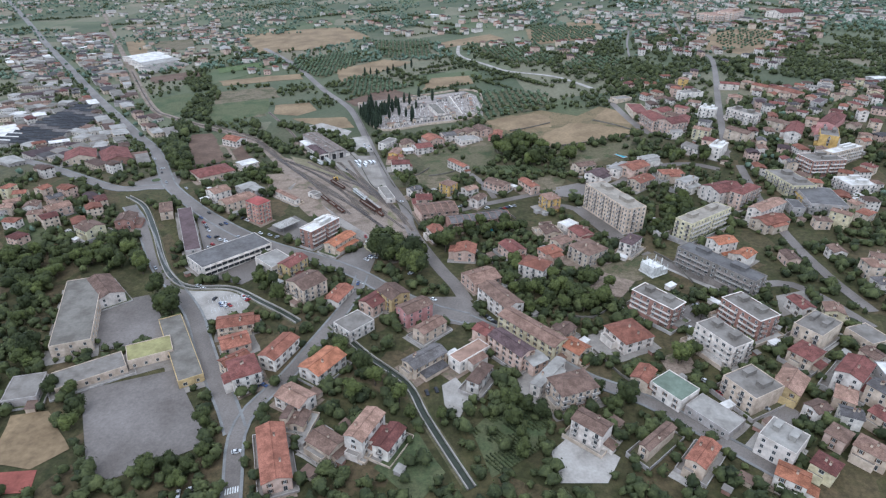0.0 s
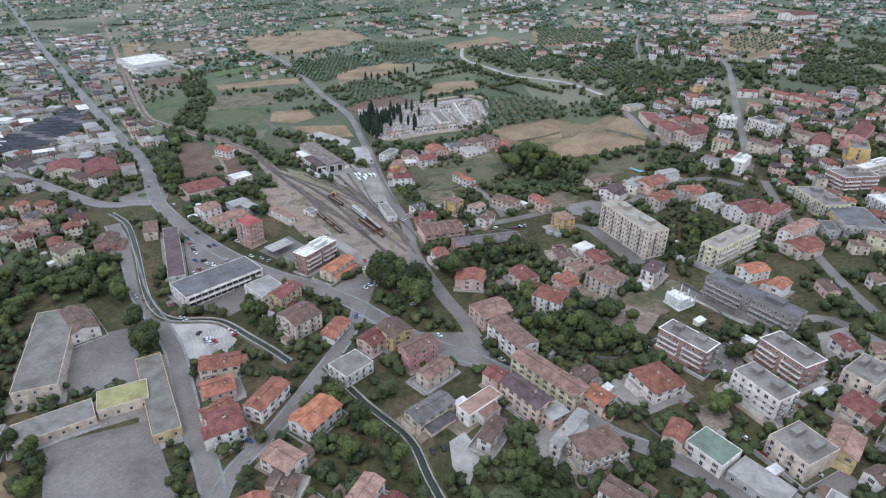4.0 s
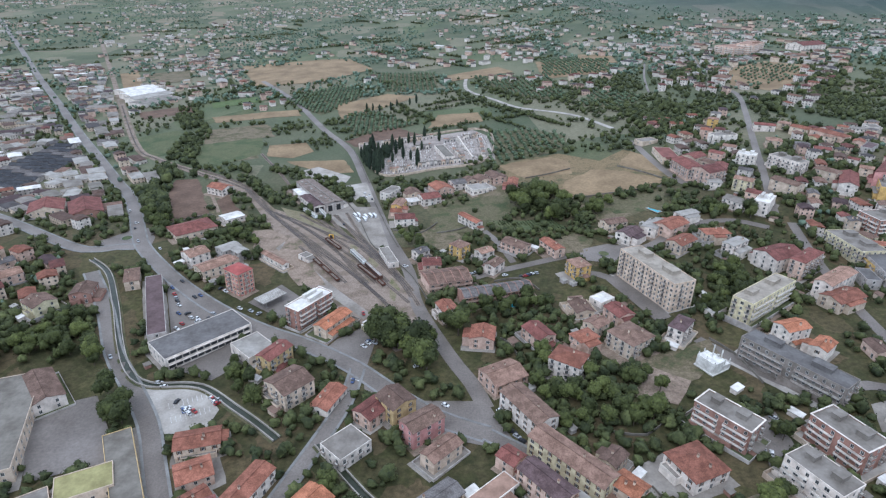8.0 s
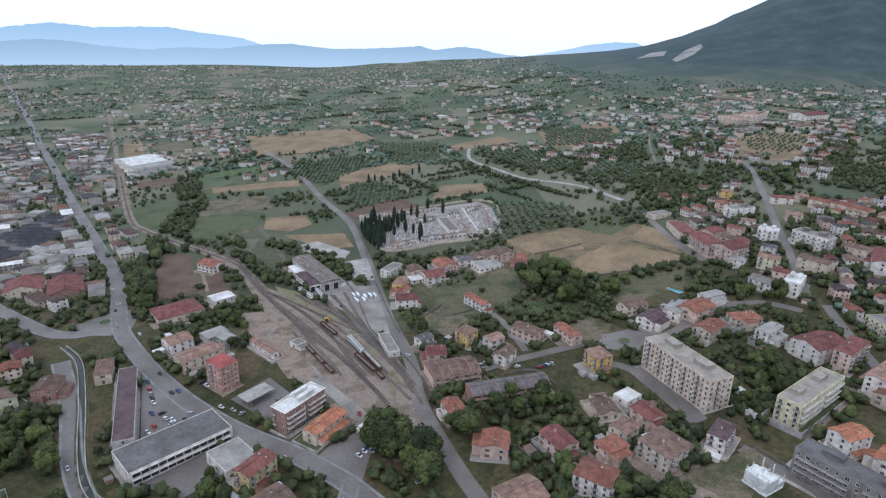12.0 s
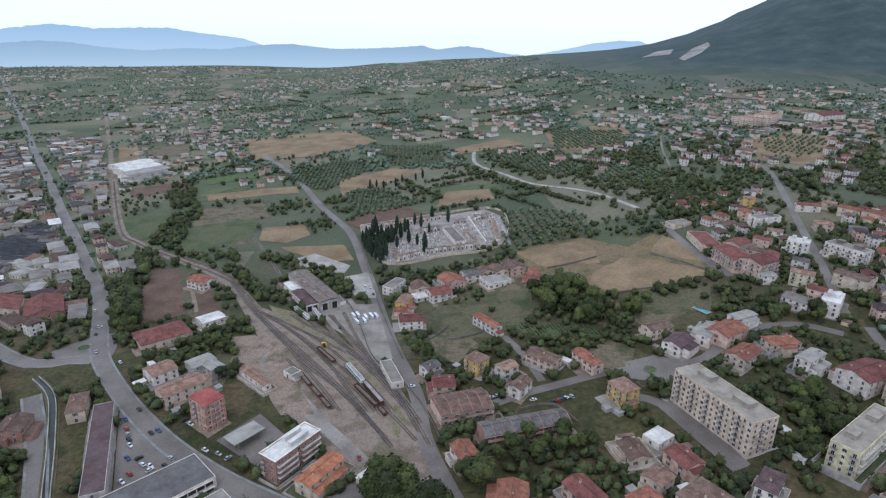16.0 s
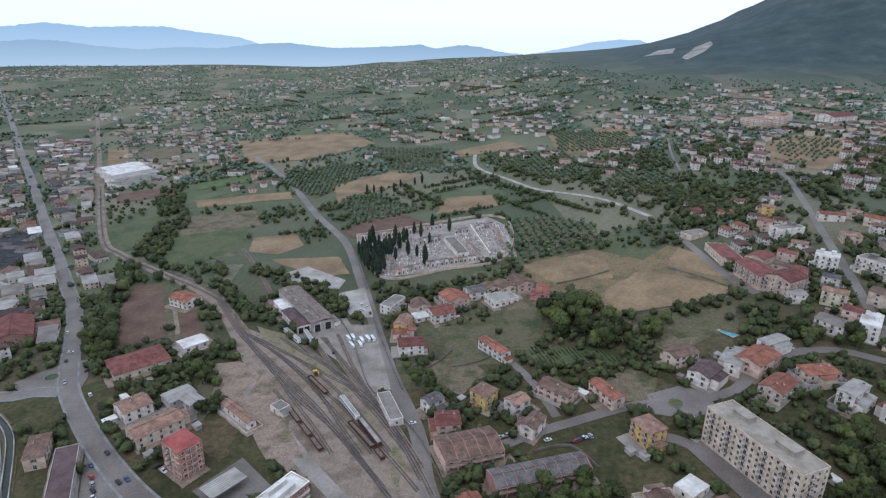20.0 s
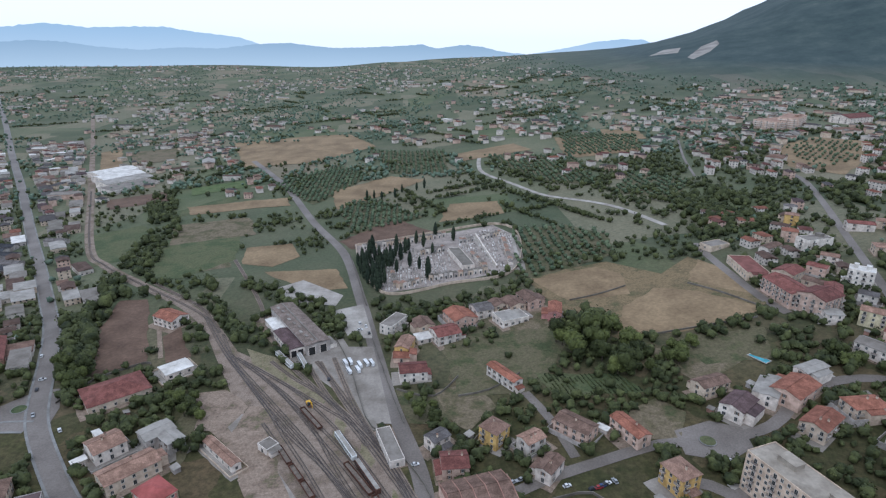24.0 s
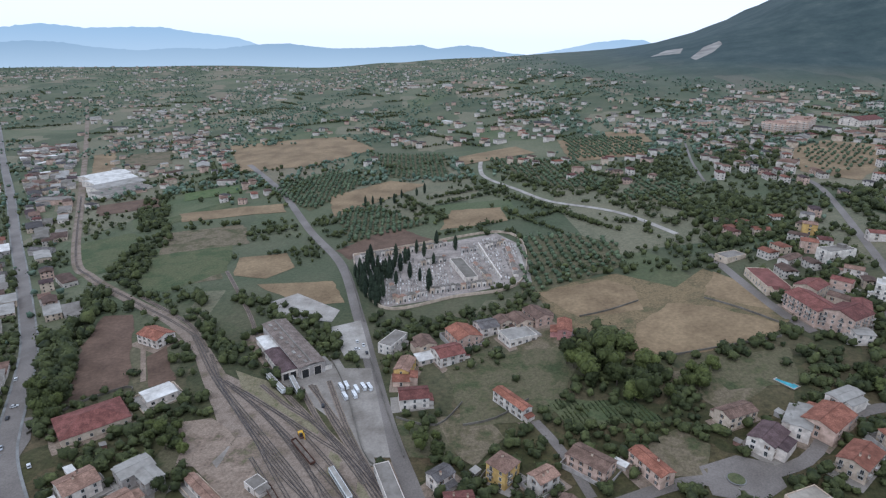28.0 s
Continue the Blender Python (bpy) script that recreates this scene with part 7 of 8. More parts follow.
# ---- engine-yard stock ----
vehicle("railcar", -31.0, 466.0, -62, 22.9, M_PALE, "pale grey and white railcar standing on a siding", True)
vehicle("railcar", -18.9, 443.4, -62, 23.8, M_RUST, "dark weathered railcar standing on a siding", True)
vehicle("flat_wagon", -23.1, 442.8, -58, 24.6, M_RUST, "rusty brown open wagon with scrap on a siding", False)
vehicle("railcar", -76.6, 551.3, -55, 22.5, M_PALE, "white railcar beside the engine shed", True)
vehicle("railcar", -64.6, 547.6, -66, 21.5, M_PALE, "white railcar at the shed door", True)
vehicle("goods_wagon", -60.0, 460.6, -59, 13.9, M_RUST, "rusty dark goods wagon on an old siding", False)
vehicle("goods_wagon", -52.3, 448.1, -58, 12.1, M_RUST, "rusty dark goods wagon on an old siding", False)
vehicle("goods_wagon", -45.3, 436.6, -59, 11.7, M_RUST, "rusty dark goods wagon on an old siding", False)
vehicle("flat_wagon", -51.4, 490.0, -56, 21.7, M_RUST, "rusty low wagon behind the rail crane", False)
vehicle("flat_wagon", -13.3, 427.2, -62, 8.3, M_RUST, "rusty bogie frame on a siding", False)
digger(-54.5, 503.4, -65)

# ---- gardens round the houses ----
def gardens():
    """Low boundary walls and a strip of paving or grass round many of the houses."""
    for n, (bx, by, w, d, c, s) in enumerate(BLOCKS[:150]):
        if by > 640 or by < 130 or RNG.random() < (0.25 if n < 62 else 0.45):
            continue
        e = RNG.uniform(1.8, 4)
        rot = math.degrees(math.atan2(s, c))
        ok = True
        for a in (-1, 0, 1):
            for b in (-1, 0, 1):
                qx, qy = a * (w / 2 + e), b * (d / 2 + e)
                px, py = bx + qx * c - qy * s, by + qx * s + qy * c
                if near_road(px, py, -0.5):
                    ok = False
        others = [q for q in BLOCKS if q[0] != bx and math.hypot(q[0] - bx, q[1] - by) < (min(w, d) + min(q[2], q[3])) / 2 + e]
        if not ok or others:
            continue
        X, Y = w / 2 + e, d / 2 + e
        kind = RNG.choice(("concrete", "green", "scrub", "paving", "concrete"))
        corner = [(bx + a * X * c - b * Y * s, by + a * X * s + b * Y * c) for a, b in ((-1, -1), (1, -1), (1, 1), (-1, 1))]
        plot("garden", kind, corner)
        z = min(float(land(*p)) for p in corner)
        root = empty("garden_wall", bx, by, z, rot)
        tagged(root, "low pale rendered garden wall round a house", "wall", group="garden walls")
        top = max(float(land(*p)) for p in corner) - z + 1.1
        for x0, x1, y0, y1 in ((-X, X, -Y - 0.12, -Y + 0.12), (-X, X, Y - 0.12, Y + 0.12), (-X - 0.12, -X + 0.12, -Y + 0.12, Y - 0.12), (X - 0.12, X + 0.12, -Y + 0.12, Y - 0.12)):
            bm = bmesh.new()
            box(bm, x0, x1, y0, y1, -0.6, top)
            part("wall_length", bm, M_WALL["grey" if kind != "paving" else "cream"], root)


gardens()


def yards():
    """Trodden and paved ground round the houses, laid on the slope in small flags of one surface."""
    g = random.Random(17)
    lots = {"concrete": ([], []), "earth": ([], []), "paving": ([], [])}
    for bx, by, w, d, c, s in BLOCKS:
        if by > 640 or by < 130 or g.random() < 0.2:
            continue
        vs, fs = lots[g.choice(("concrete", "concrete", "concrete", "earth", "earth", "paving"))]
        x0, x1, y0, y1 = -w / 2 - g.uniform(0.8, 5), w / 2 + g.uniform(0.8, 5), -d / 2 - g.uniform(1.2, 7), d / 2 + g.uniform(0.8, 5)
        nx, ny = max(2, int((x1 - x0) / 4)), max(2, int((y1 - y0) / 4))
        b, h = len(vs), 0.012 + 0.03 * g.random()
        for j in range(ny + 1):
            for i in range(nx + 1):
                p, q = x0 + (x1 - x0) * i / nx + g.uniform(-0.3, 0.3), y0 + (y1 - y0) * j / ny + g.uniform(-0.3, 0.3)
                X, Y = bx + p * c - q * s, by + p * s + q * c
                vs.append((X, Y, float(land(X, Y)) + lift(Y) + h))
        fs += [(b + j * (nx + 1) + i, b + j * (nx + 1) + i + 1, b + (j + 1) * (nx + 1) + i + 1, b + (j + 1) * (nx + 1) + i) for j in range(ny) for i in range(nx)]
    for key, (vs, fs) in lots.items():
        tagged(mesh_object("yard_ground", vs, fs, M_LAND[key]), "patches of worn yard ground round the houses", "ground", kind="stuff")


yards()


# ---- sheds and garages in the gardens ----
def shed_meshes(w, d, h, wall, tiles):
    bm = bmesh.new()
    box(bm, -w / 2, w / 2, -d / 2, d / 2, -0.8, h)
    box(bm, -w * 0.28, w * 0.28, -d / 2 - 0.04, -d / 2, 0.05, h * 0.8)
    body = bpy.data.meshes.new("wall")
    bm.to_mesh(body)
    bm.free()
    body.materials.append(M_WALL[wall])
    bm = bmesh.new()
    slab(bm, [(-w / 2 - 0.3, -d / 2 - 0.3, h + 0.12), (w / 2 + 0.3, -d / 2 - 0.3, h + 0.12), (w / 2 + 0.3, d / 2 + 0.3, h + 0.55), (-w / 2 - 0.3, d / 2 + 0.3, h + 0.55)], 0.12)
    top = bpy.data.meshes.new("roof")
    bm.to_mesh(top)
    bm.free()
    top.materials.append(M_DECK[tiles] if tiles in M_DECK else M_ROOF[tiles])
    return body, top


def sheds(count):
    g = random.Random(31)
    kinds = [shed_meshes(4.2, 3.2, 2.3, "grey", "metal"), shed_meshes(5.5, 4.0, 2.5, "cream", "brown"), shed_meshes(3.2, 2.6, 2.1, "brick", "grey"), shed_meshes(6.5, 3.4, 2.4, "white", "whitemetal")]
    lot = [q for q in BLOCKS if 120 < q[1] < 520]
    made = 0
    for _ in range(count * 14):
        bx, by, w, d, c, s = g.choice(lot)
        a = g.uniform(0, 6.28)
        r = max(w, d) * 0.5 + g.uniform(4, 9)
        x, y = bx + r * math.cos(a), by + r * math.sin(a)
        if made >= count or near_road(x, y, 4) or on_block(x, y, 3.2) or on_plot(x, y, ("green", "scrub", "earth", "rough")):
            continue
        made += 1
        BLOCKS.append((x, y, 5, 4, c, s))
        root = empty("shed", x, y, float(land(x, y)), math.degrees(math.atan2(s, c)) + g.choice((0, 90)))
        tagged(root, "small garden shed with a lean-to roof behind a house", "shed", group="garden sheds")
        for nm, me in zip(("wall", "roof"), g.choice(kinds)):
            new(nm, me).parent = root


sheds(70)


# ---- more houses of the outer quarters ----
OUTER = []


def quarter(pts, count, low, high, seed, halls=0.0):
    rng = random.Random(seed)
    xs, ys = [p[0] for p in pts], [p[1] for p in pts]
    made = 0
    for _ in range(count * 12):
        if made >= count:
            break
        x, y = rng.uniform(min(xs), max(xs)), rng.uniform(min(ys), max(ys))
        if not inside(pts, x, y) or near_road(x, y, 7) or on_block(x, y, 5 if halls > 0.3 else 7) or on_plot(x, y, ("green", "scrub")):
            continue
        made += 1
        if len(BLOCKS) >= 352:
            hall = rng.random() < halls
            w, d = (rng.uniform(14, 28), rng.uniform(10, 16)) if hall else (rng.uniform(9, 15), rng.uniform(8, 11))
            a = radians(road_angle(x, y))
            BLOCKS.append((x, y, w, d, math.cos(a), math.sin(a)))
            OUTER.append((x, y, w, d, a, hall))
            continue
        rot = road_angle(x, y) if rng.random() < 0.7 else rng.uniform(0, 180)
        if rng.random() < halls:
            house(x, y, rng.uniform(14, 26), rng.uniform(9, 14), rot, rng.choice((1.4, 1.8, 2)), rng.choice(("flat", "gable")), rng.choice(("white", "grey", "cream")), rng.choice(("metal", "whitemetal", "brown", "grey", "grey", "greytile", "purple")), "plain")
        else:
            house(x, y, rng.uniform(9, 14), rng.uniform(8, 11), rot, rng.choice((1.6, 2, 2, low, high)), rng.choice(("gable", "gable", "hip")), rng.choice(("white", "cream", "pink", "cream", "white", "beige", "paleyellow")), rng.choice(("terracotta", "red", "brown", "pale", "pale", "brown", "greytile")), "house")


quarter([(189.2, 214.5), (224.4, 206.9), (188.4, 159.5), (166.2, 156.4)], 10, 2, 3, 1, 0)
quarter([(264.1, 347), (309, 318.5), (242.4, 205), (188.4, 159.5), (202.1, 209.3), (231.9, 293.9)], 55, 2, 3, 2, 0.05)
quarter([(-317.5, 472.7), (-281, 477.8), (-246.9, 424.3), (-293.7, 430.2)], 10, 2, 3, 3, 0.1)
quarter([(417.6, 671.1), (571.6, 675.9), (336.7, 354.9), (273.6, 362.7), (306.3, 477.6)], 110, 2, 3, 4, 0.05)
quarter([(288.6, 765.4), (393.8, 754.3), (292.8, 537.4), (238, 566.2)], 14, 2, 3, 5, 0)
quarter([(-340, 777.9), (-283.5, 746.7), (-245.8, 673.5), (-251.4, 636.6), (-283.9, 683.1)], 10, 2, 3, 6, 0.5)
quarter([(-501.3, 866.3), (-376.1, 822.3), (-295.1, 641), (-385.2, 656.1)], 26, 2, 3, 7, 1.0)
quarter([(-569.5, 907.1), (-537.8, 936.7), (-355.6, 633.6), (-333.9, 553.3), (-469.8, 730.8)], 46, 2, 3, 8, 0.7)
quarter([(435.9, 938.7), (537.5, 879.8), (424.6, 742.9), (381.4, 759.2)], 8, 2, 3, 9, 0)
quarter([(571.5, 1026.8), (914.9, 1271.3), (489.3, 740.4), (452.8, 798.8)], 40, 2, 3, 10, 0.0)
quarter([(-345, 640), (-262, 640), (-240, 592), (-234, 540), (-300, 512), (-372, 568)], 20, 2, 3, 21, 0.5)
quarter([(-300, 478), (-232, 470), (-226, 420), (-262, 386), (-310, 430)], 9, 2, 3, 22, 0.1)
quarter([(-917.7, 1495.9), (-785.1, 1450), (-432.9, 888.5), (-301.7, 687.5), (-273.8, 629), (-366.8, 663.9)], 230, 2, 3, 11, 0.62)
quarter([(-273.5, 1104.9), (-188.6, 1112.9), (-157.8, 948.6), (-220.3, 965.7)], 8, 2, 3, 12, 0.1)
quarter([(450.5, 1181.4), (664.7, 1173.3), (477.3, 878.2), (363, 923.1)], 25, 2, 3, 13, 0.0)
quarter([(133.5, 1208.5), (262.6, 1134.2), (365.8, 1087.4), (307.6, 914.3), (174.2, 1013.5)], 22, 2, 3, 14, 0)
quarter([(-797.6, 1530.1), (-657.8, 1525.5), (-462.5, 1093.2), (-385.2, 923.7), (-348.4, 788.7), (-516.4, 1070.1)], 130, 2, 3, 15, 0.75)
quarter([(-490.4, 1572.3), (-400.2, 1663.8), (-266, 1142.6), (-354.3, 1223.3)], 20, 2, 3, 16, 0.1)
quarter([(-163.4, 1743.1), (340, 1531), (290.8, 1242.7), (86.5, 1235.7), (-73.9, 1422.6)], 40, 2, 3, 17, 0.1)


# ---- far houses across the plain: too many and too small to tell apart ----
GROVES = []


def far_houses():
    g = random.Random(3)
    groups = {"white": ([], []), "cream": ([], []), "pink": ([], []), "grey": ([], [])}
    tiles = {key: ([], []) for key in ("red", "brown", "pale", "greytile", "metal", "whitemetal", "purple", "taupe", "grey", "terracotta")}
    glass = ([], [])
    made = 0
    spots = list(OUTER)
    while made < 1900:
        y = 950 + 3500 * g.random() ** 1.3
        x = g.uniform(-0.95, 0.85) * y
        if land(x, y) > 85:
            continue
        dens = noise.noise(Vector((x / 320, y / 480, 0.3))) + 0.35 * noise.noise(Vector((x / 90, y / 130, 4.1)))
        want = 0.30 + 1.3 * dens - 0.45 * (abs(x - 60) < 300 and y < 1500)
        if g.random() > want or on_block(x, y, 6) or on_plot(x, y):
            continue
        if near_road(x, y, 5):
            continue
        spots.append((x, y, 0, 0, 0, None))
        made += 1
    for x, y, ow, od, oa, hall in spots:
        for _ in range(2 if hall is None else not hall):
            GROVES.append((x + g.uniform(-16, 16), y + g.uniform(-16, 16), g.uniform(0.6, 1.2)))
        w, d, h = g.uniform(9, 14), g.uniform(8, 11), g.choice((4.5, 6, 6.5, 8))
        if g.random() < 0.07:
            w, d, h = g.uniform(20, 45), g.uniform(12, 22), g.uniform(5, 8)
        a = g.uniform(0, math.pi)
        if hall is not None:
            w, d, a = ow, od, oa
            h = g.uniform(4.5, 7) if hall else g.choice((6, 6.5, 9))
        c, s = math.cos(a), math.sin(a)
        z = float(land(x, y)) - 0.5
        vs, fs = groups[g.choice(("white", "white", "grey", "cream")) if hall else g.choice(("white", "white", "white", "cream", "pink"))]
        b = len(vs)
        for zz in (z, z + h):
            for p, q in ((-1, -1), (1, -1), (1, 1), (-1, 1)):
                vs.append((x + p * w / 2 * c - q * d / 2 * s, y + p * w / 2 * s + q * d / 2 * c, zz))
        fs += [(b, b + 1, b + 5, b + 4), (b + 1, b + 2, b + 6, b + 5), (b + 2, b + 3, b + 7, b + 6), (b + 3, b, b + 4, b + 7)]
        if hall is not None and y < 1000:
            gv, gf = glass
            for nx, ny, length, off in ((0, -1, w, d / 2), (1, 0, d, w / 2), (0, 1, w, d / 2), (-1, 0, d, w / 2)):
                ax, ay = nx * c - ny * s, nx * s + ny * c
                if ax * -x + ay * (120 - y) < 0.15 * y:
                    continue
                cols = max(1, int(length / 3.4))
                for floor in range(max(1, int(h / 3))):
                    for i in range(cols):
                        k, zz = (i + 0.5) / cols * length - length / 2, z + 1.6 + 3.0 * floor
                        px, py = x + ax * (off + 0.04) - ay * k, y + ay * (off + 0.04) + ax * k
                        b = len(gv)
                        for e, up in ((-0.6, 0), (0.6, 0), (0.6, 1.4), (-0.6, 1.4)):
                            gv.append((px - ay * e, py + ax * e, zz + up))
                        gf.append((b, b + 1, b + 2, b + 3))
        if hall:
            pick = g.choice(("metal", "greytile", "grey", "taupe", "brown", "purple", "grey", "taupe", "pale", "metal", "whitemetal"))
        elif hall is None:
            pick = g.choice(("brown", "pale", "greytile", "taupe", "grey", "metal", "brown"))
        else:
            pick = g.choice(("red", "brown", "pale", "brown", "greytile", "purple", "terracotta"))
        vs, fs = tiles[pick]
        b = len(vs)
        ridge = 1.0 if g.random() < 0.55 else 1 - 0.8 * d / w if w > d else 0.3
        rise = 0.06 * d if hall else 0.16 * d
        for p, q, dz in ((-1, -1, 0), (1, -1, 0), (1, 1, 0), (-1, 1, 0), (-ridge, 0, rise), (ridge, 0, rise)):
            vs.append((x + p * (w / 2 + 0.5) * c - q * (d / 2 + 0.5) * s, y + p * (w / 2 + 0.5) * s + q * (d / 2 + 0.5) * c, z + h + dz))
        fs += [(b, b + 1, b + 5, b + 4), (b + 2, b + 3, b + 4, b + 5), (b + 1, b + 2, b + 5), (b + 3, b, b + 4)]
    tagged(mesh_object("far_house_windows", glass[0], glass[1], M_GLASS), "dark windows of the outer houses", "windows", kind="stuff")
    for lot, mats, nm, say in ((groups, M_WALL, "far_house_walls", "pale plaster walls of scattered far houses"), (tiles, M_ROOF, "far_house_roofs", "tiled roofs of scattered far houses")):
        for key, (vs, fs) in lot.items():
            tagged(mesh_object(nm, vs, fs, mats[key]), say, "houses", kind="stuff")


far_houses()


# ---- greenery between the houses and over the fields ----
def greenery():
    g = random.Random(11)
    for _ in range(13000):
        x, y = g.uniform(-330, 470), g.uniform(140, 640)
        if abs(x) > 0.8 * y + 80 or near_road(x, y, 1.2) or on_block(x, y, 1.2) or on_plot(x, y, ("scrub", "green")):
            continue
        if noise.noise(Vector((x / 60, y / 60, 0.7))) < (-0.3 if y < 300 else -0.14):
            continue
        if on_plot(x, y) and g.random() > 0.3:
            continue
        if COUNT["tree"] < 300 and y < 330:
            tree(x, y, g.uniform(0.4, 0.85))
        else:
            FAR_SPOTS.append((x, y, g.uniform(0.5, 1.1)))
    near, mid, far = list(FAR_SPOTS), [], [q for q in GROVES if not on_block(q[0], q[1], 0)]
    for _ in range(9000):
        y = 560 + 640 * g.random()
        x = g.uniform(-0.95, 0.9) * y
        if noise.noise(Vector((x / 60, y / 80, 2.2))) < 0.0 or near_road(x, y, 1.0) or on_block(x, y, 1.5) or on_plot(x, y, ("scrub",)):
            continue
        mid.append((x, y, g.uniform(0.5, 1.15)))
    for _ in range(5200):
        x, y = g.uniform(225, 760), g.uniform(360, 1050)
        if x > 0.82 * y + 60 or noise.noise(Vector((x / 45, y / 60, 6.2))) < -0.06 or near_road(x, y, 1.0) or on_block(x, y, 1.0) or on_plot(x, y, ("scrub", "green")):
            continue
        mid.append((x, y, g.uniform(0.6, 1.2)))
    line = ROADS[0][0]
    for (ax, ay), (bx, by) in zip(line, line[1:]):
        far_ = math.hypot(bx - ax, by - ay)
        for k in range(int(far_ / 5.5)):
            t = k * 5.5 / far_
            px, py = ax + (bx - ax) * t + (by - ay) / far_ * 9.0, ay + (by - ay) * t - (bx - ax) / far_ * 9.0
            if 540 < py < 1150 and g.random() < 0.7 and not on_block(px, py, 0.5):
                mid.append((px, py, g.uniform(0.5, 0.85)))
    for _ in range(260):
        y = 700 + 1900 * g.random() ** 1.3
        x = g.uniform(-0.9, 0.8) * y
        a = g.choice((0.35, 0.45, 1.95, 2.05)) + g.uniform(-0.12, 0.12)
        for k in range(g.randint(10, 34)):
            px, py = x + k * 5 * math.cos(a) + g.uniform(-1, 1), y + k * 5 * math.sin(a) + g.uniform(-1, 1)
            if land(px, py) < 80 and not near_road(px, py, 0.5) and not on_block(px, py, 1) and not on_plot(px, py):
                mid.append((px, py, g.uniform(0.6, 1.3)))
    for _ in range(30000):
        y = 1050 + 3450 * g.random() ** 1.25
        x = g.uniform(-0.95, 0.95) * y
        v = noise.noise(Vector((x / 150, y / 260, 5.5))) + 0.5 * noise.noise(Vector((x / 40, y / 60, 8.5)))
        if land(x, y) > 95 or v < -0.12 or (y < 1400 and (near_road(x, y, 1) or on_plot(x, y))):
            continue
        far.append((x, y, g.uniform(0.7, 1.35)))
    foliage("garden_trees", near, M_FARLEAF, 36, "dense dark green trees and shrubs among the plots", True)
    foliage("hedgerows", mid, M_FARLEAF, 14, "dark hedgerows and tree lines along the fields")
    foliage("far_woods", far, M_HAZYLEAF, 3, "scattered far trees and groves over the plain")


greenery()


# ---- kitchen garden: beds in rows ----
def vegetable_rows(pts, gap, turn):
    g = random.Random(23)
    c, s = math.cos(radians(turn)), math.sin(radians(turn))
    mx, my = sum(p[0] for p in pts) / len(pts), sum(p[1] for p in pts) / len(pts)
    spots = []
    for i in range(-22, 23):
        for j in range(-40, 41):
            p, q = i * gap, j * 0.75
            x, y = mx + p * c - q * s + g.uniform(-0.1, 0.1), my + p * s + q * c + g.uniform(-0.1, 0.1)
            if inside(pts, x, y) and not on_block(x, y, 1) and noise.noise(Vector((x / 7, y / 7, 1.5))) > -0.15:
                spots.append((x, y, g.uniform(0.12, 0.22)))
    foliage("vegetable_rows", spots, M_FARLEAF, 4, "rows of green vegetables in a kitchen garden")


vegetable_rows([(31.8, 195.3), (55.5, 217.2), (70.2, 201.5), (58, 180.7), (37.5, 168.8)], 1.7, 35)
vegetable_rows([(75.7, 521.4), (122.8, 512.6), (131.4, 495.1), (83.2, 496.9)], 2.4, 12)


# ---- cemetery ----
def tombs(pts, rows, seed):
    """Rows of small marble tombs with headstones, on gravel."""
    g = random.Random(seed)
    xs, ys = [p[0] for p in pts], [p[1] for p in pts]
    vs, fs = [], []

    def block(x, y, w, d, z0, z1):
        b = len(vs)
        for z in (z0, z1):
            vs.extend([(x - w / 2, y - d / 2, z), (x + w / 2, y - d / 2, z), (x + w / 2, y + d / 2, z), (x - w / 2, y + d / 2, z)])
        fs.extend([(b + 4, b + 5, b + 6, b + 7), (b, b + 1, b + 5, b + 4), (b + 1, b + 2, b + 6, b + 5), (b + 2, b + 3, b + 7, b + 6), (b + 3, b, b + 4, b + 7)])
    y = min(ys)
    while y < max(ys):
        x = min(xs)
        while x < max(xs):
            px, py = x + g.uniform(-0.3, 0.3), y + g.uniform(-0.3, 0.3)
            if inside(pts, px, py) and g.random() < 0.66 and (py - ys[0]) % 17 > 2.4 and (px - xs[0]) % 19 > 2.6:
                z = float(land(px, py)) + lift(py)
                block(px, py, 1.1, 2.2, z, z + g.uniform(0.4, 0.8))
                block(px, py + 1.1, 1.0, 0.25, z, z + g.uniform(1.1, 2.0))
            x += 2.3
        y += rows
    tagged(mesh_object("tombs", vs, fs, M_MARBLE), "rows of pale marble tombs with headstones", "graves", kind="stuff")


def chapel(x, y, w, d, rot, h):
    root = empty("burial_chapel", x, y, float(land(x, y)) + lift(y), rot)
    tagged(root, "small white burial chapel with a pitched roof", "chapel", group="burial chapels")
    bm = bmesh.new()
    box(bm, -w / 2, w / 2, -d / 2, d / 2, -0.5, h)
    part("wall", bm, M_WALL[RNG.choice(("white", "white", "cream", "grey"))], root)
    part("roof", roof_mesh("gable", d * 0.9, w, h + 0.05, 0.15, 0.8), M_DECK[RNG.choice(("grey", "grey", "taupe", "pale"))], root).matrix_basis = pose(0, 0, 0, 0, 0, 90)
    o = new("door", WIN[3])
    o.parent, o.matrix_basis = root, pose(0, -d / 2, 1.25)


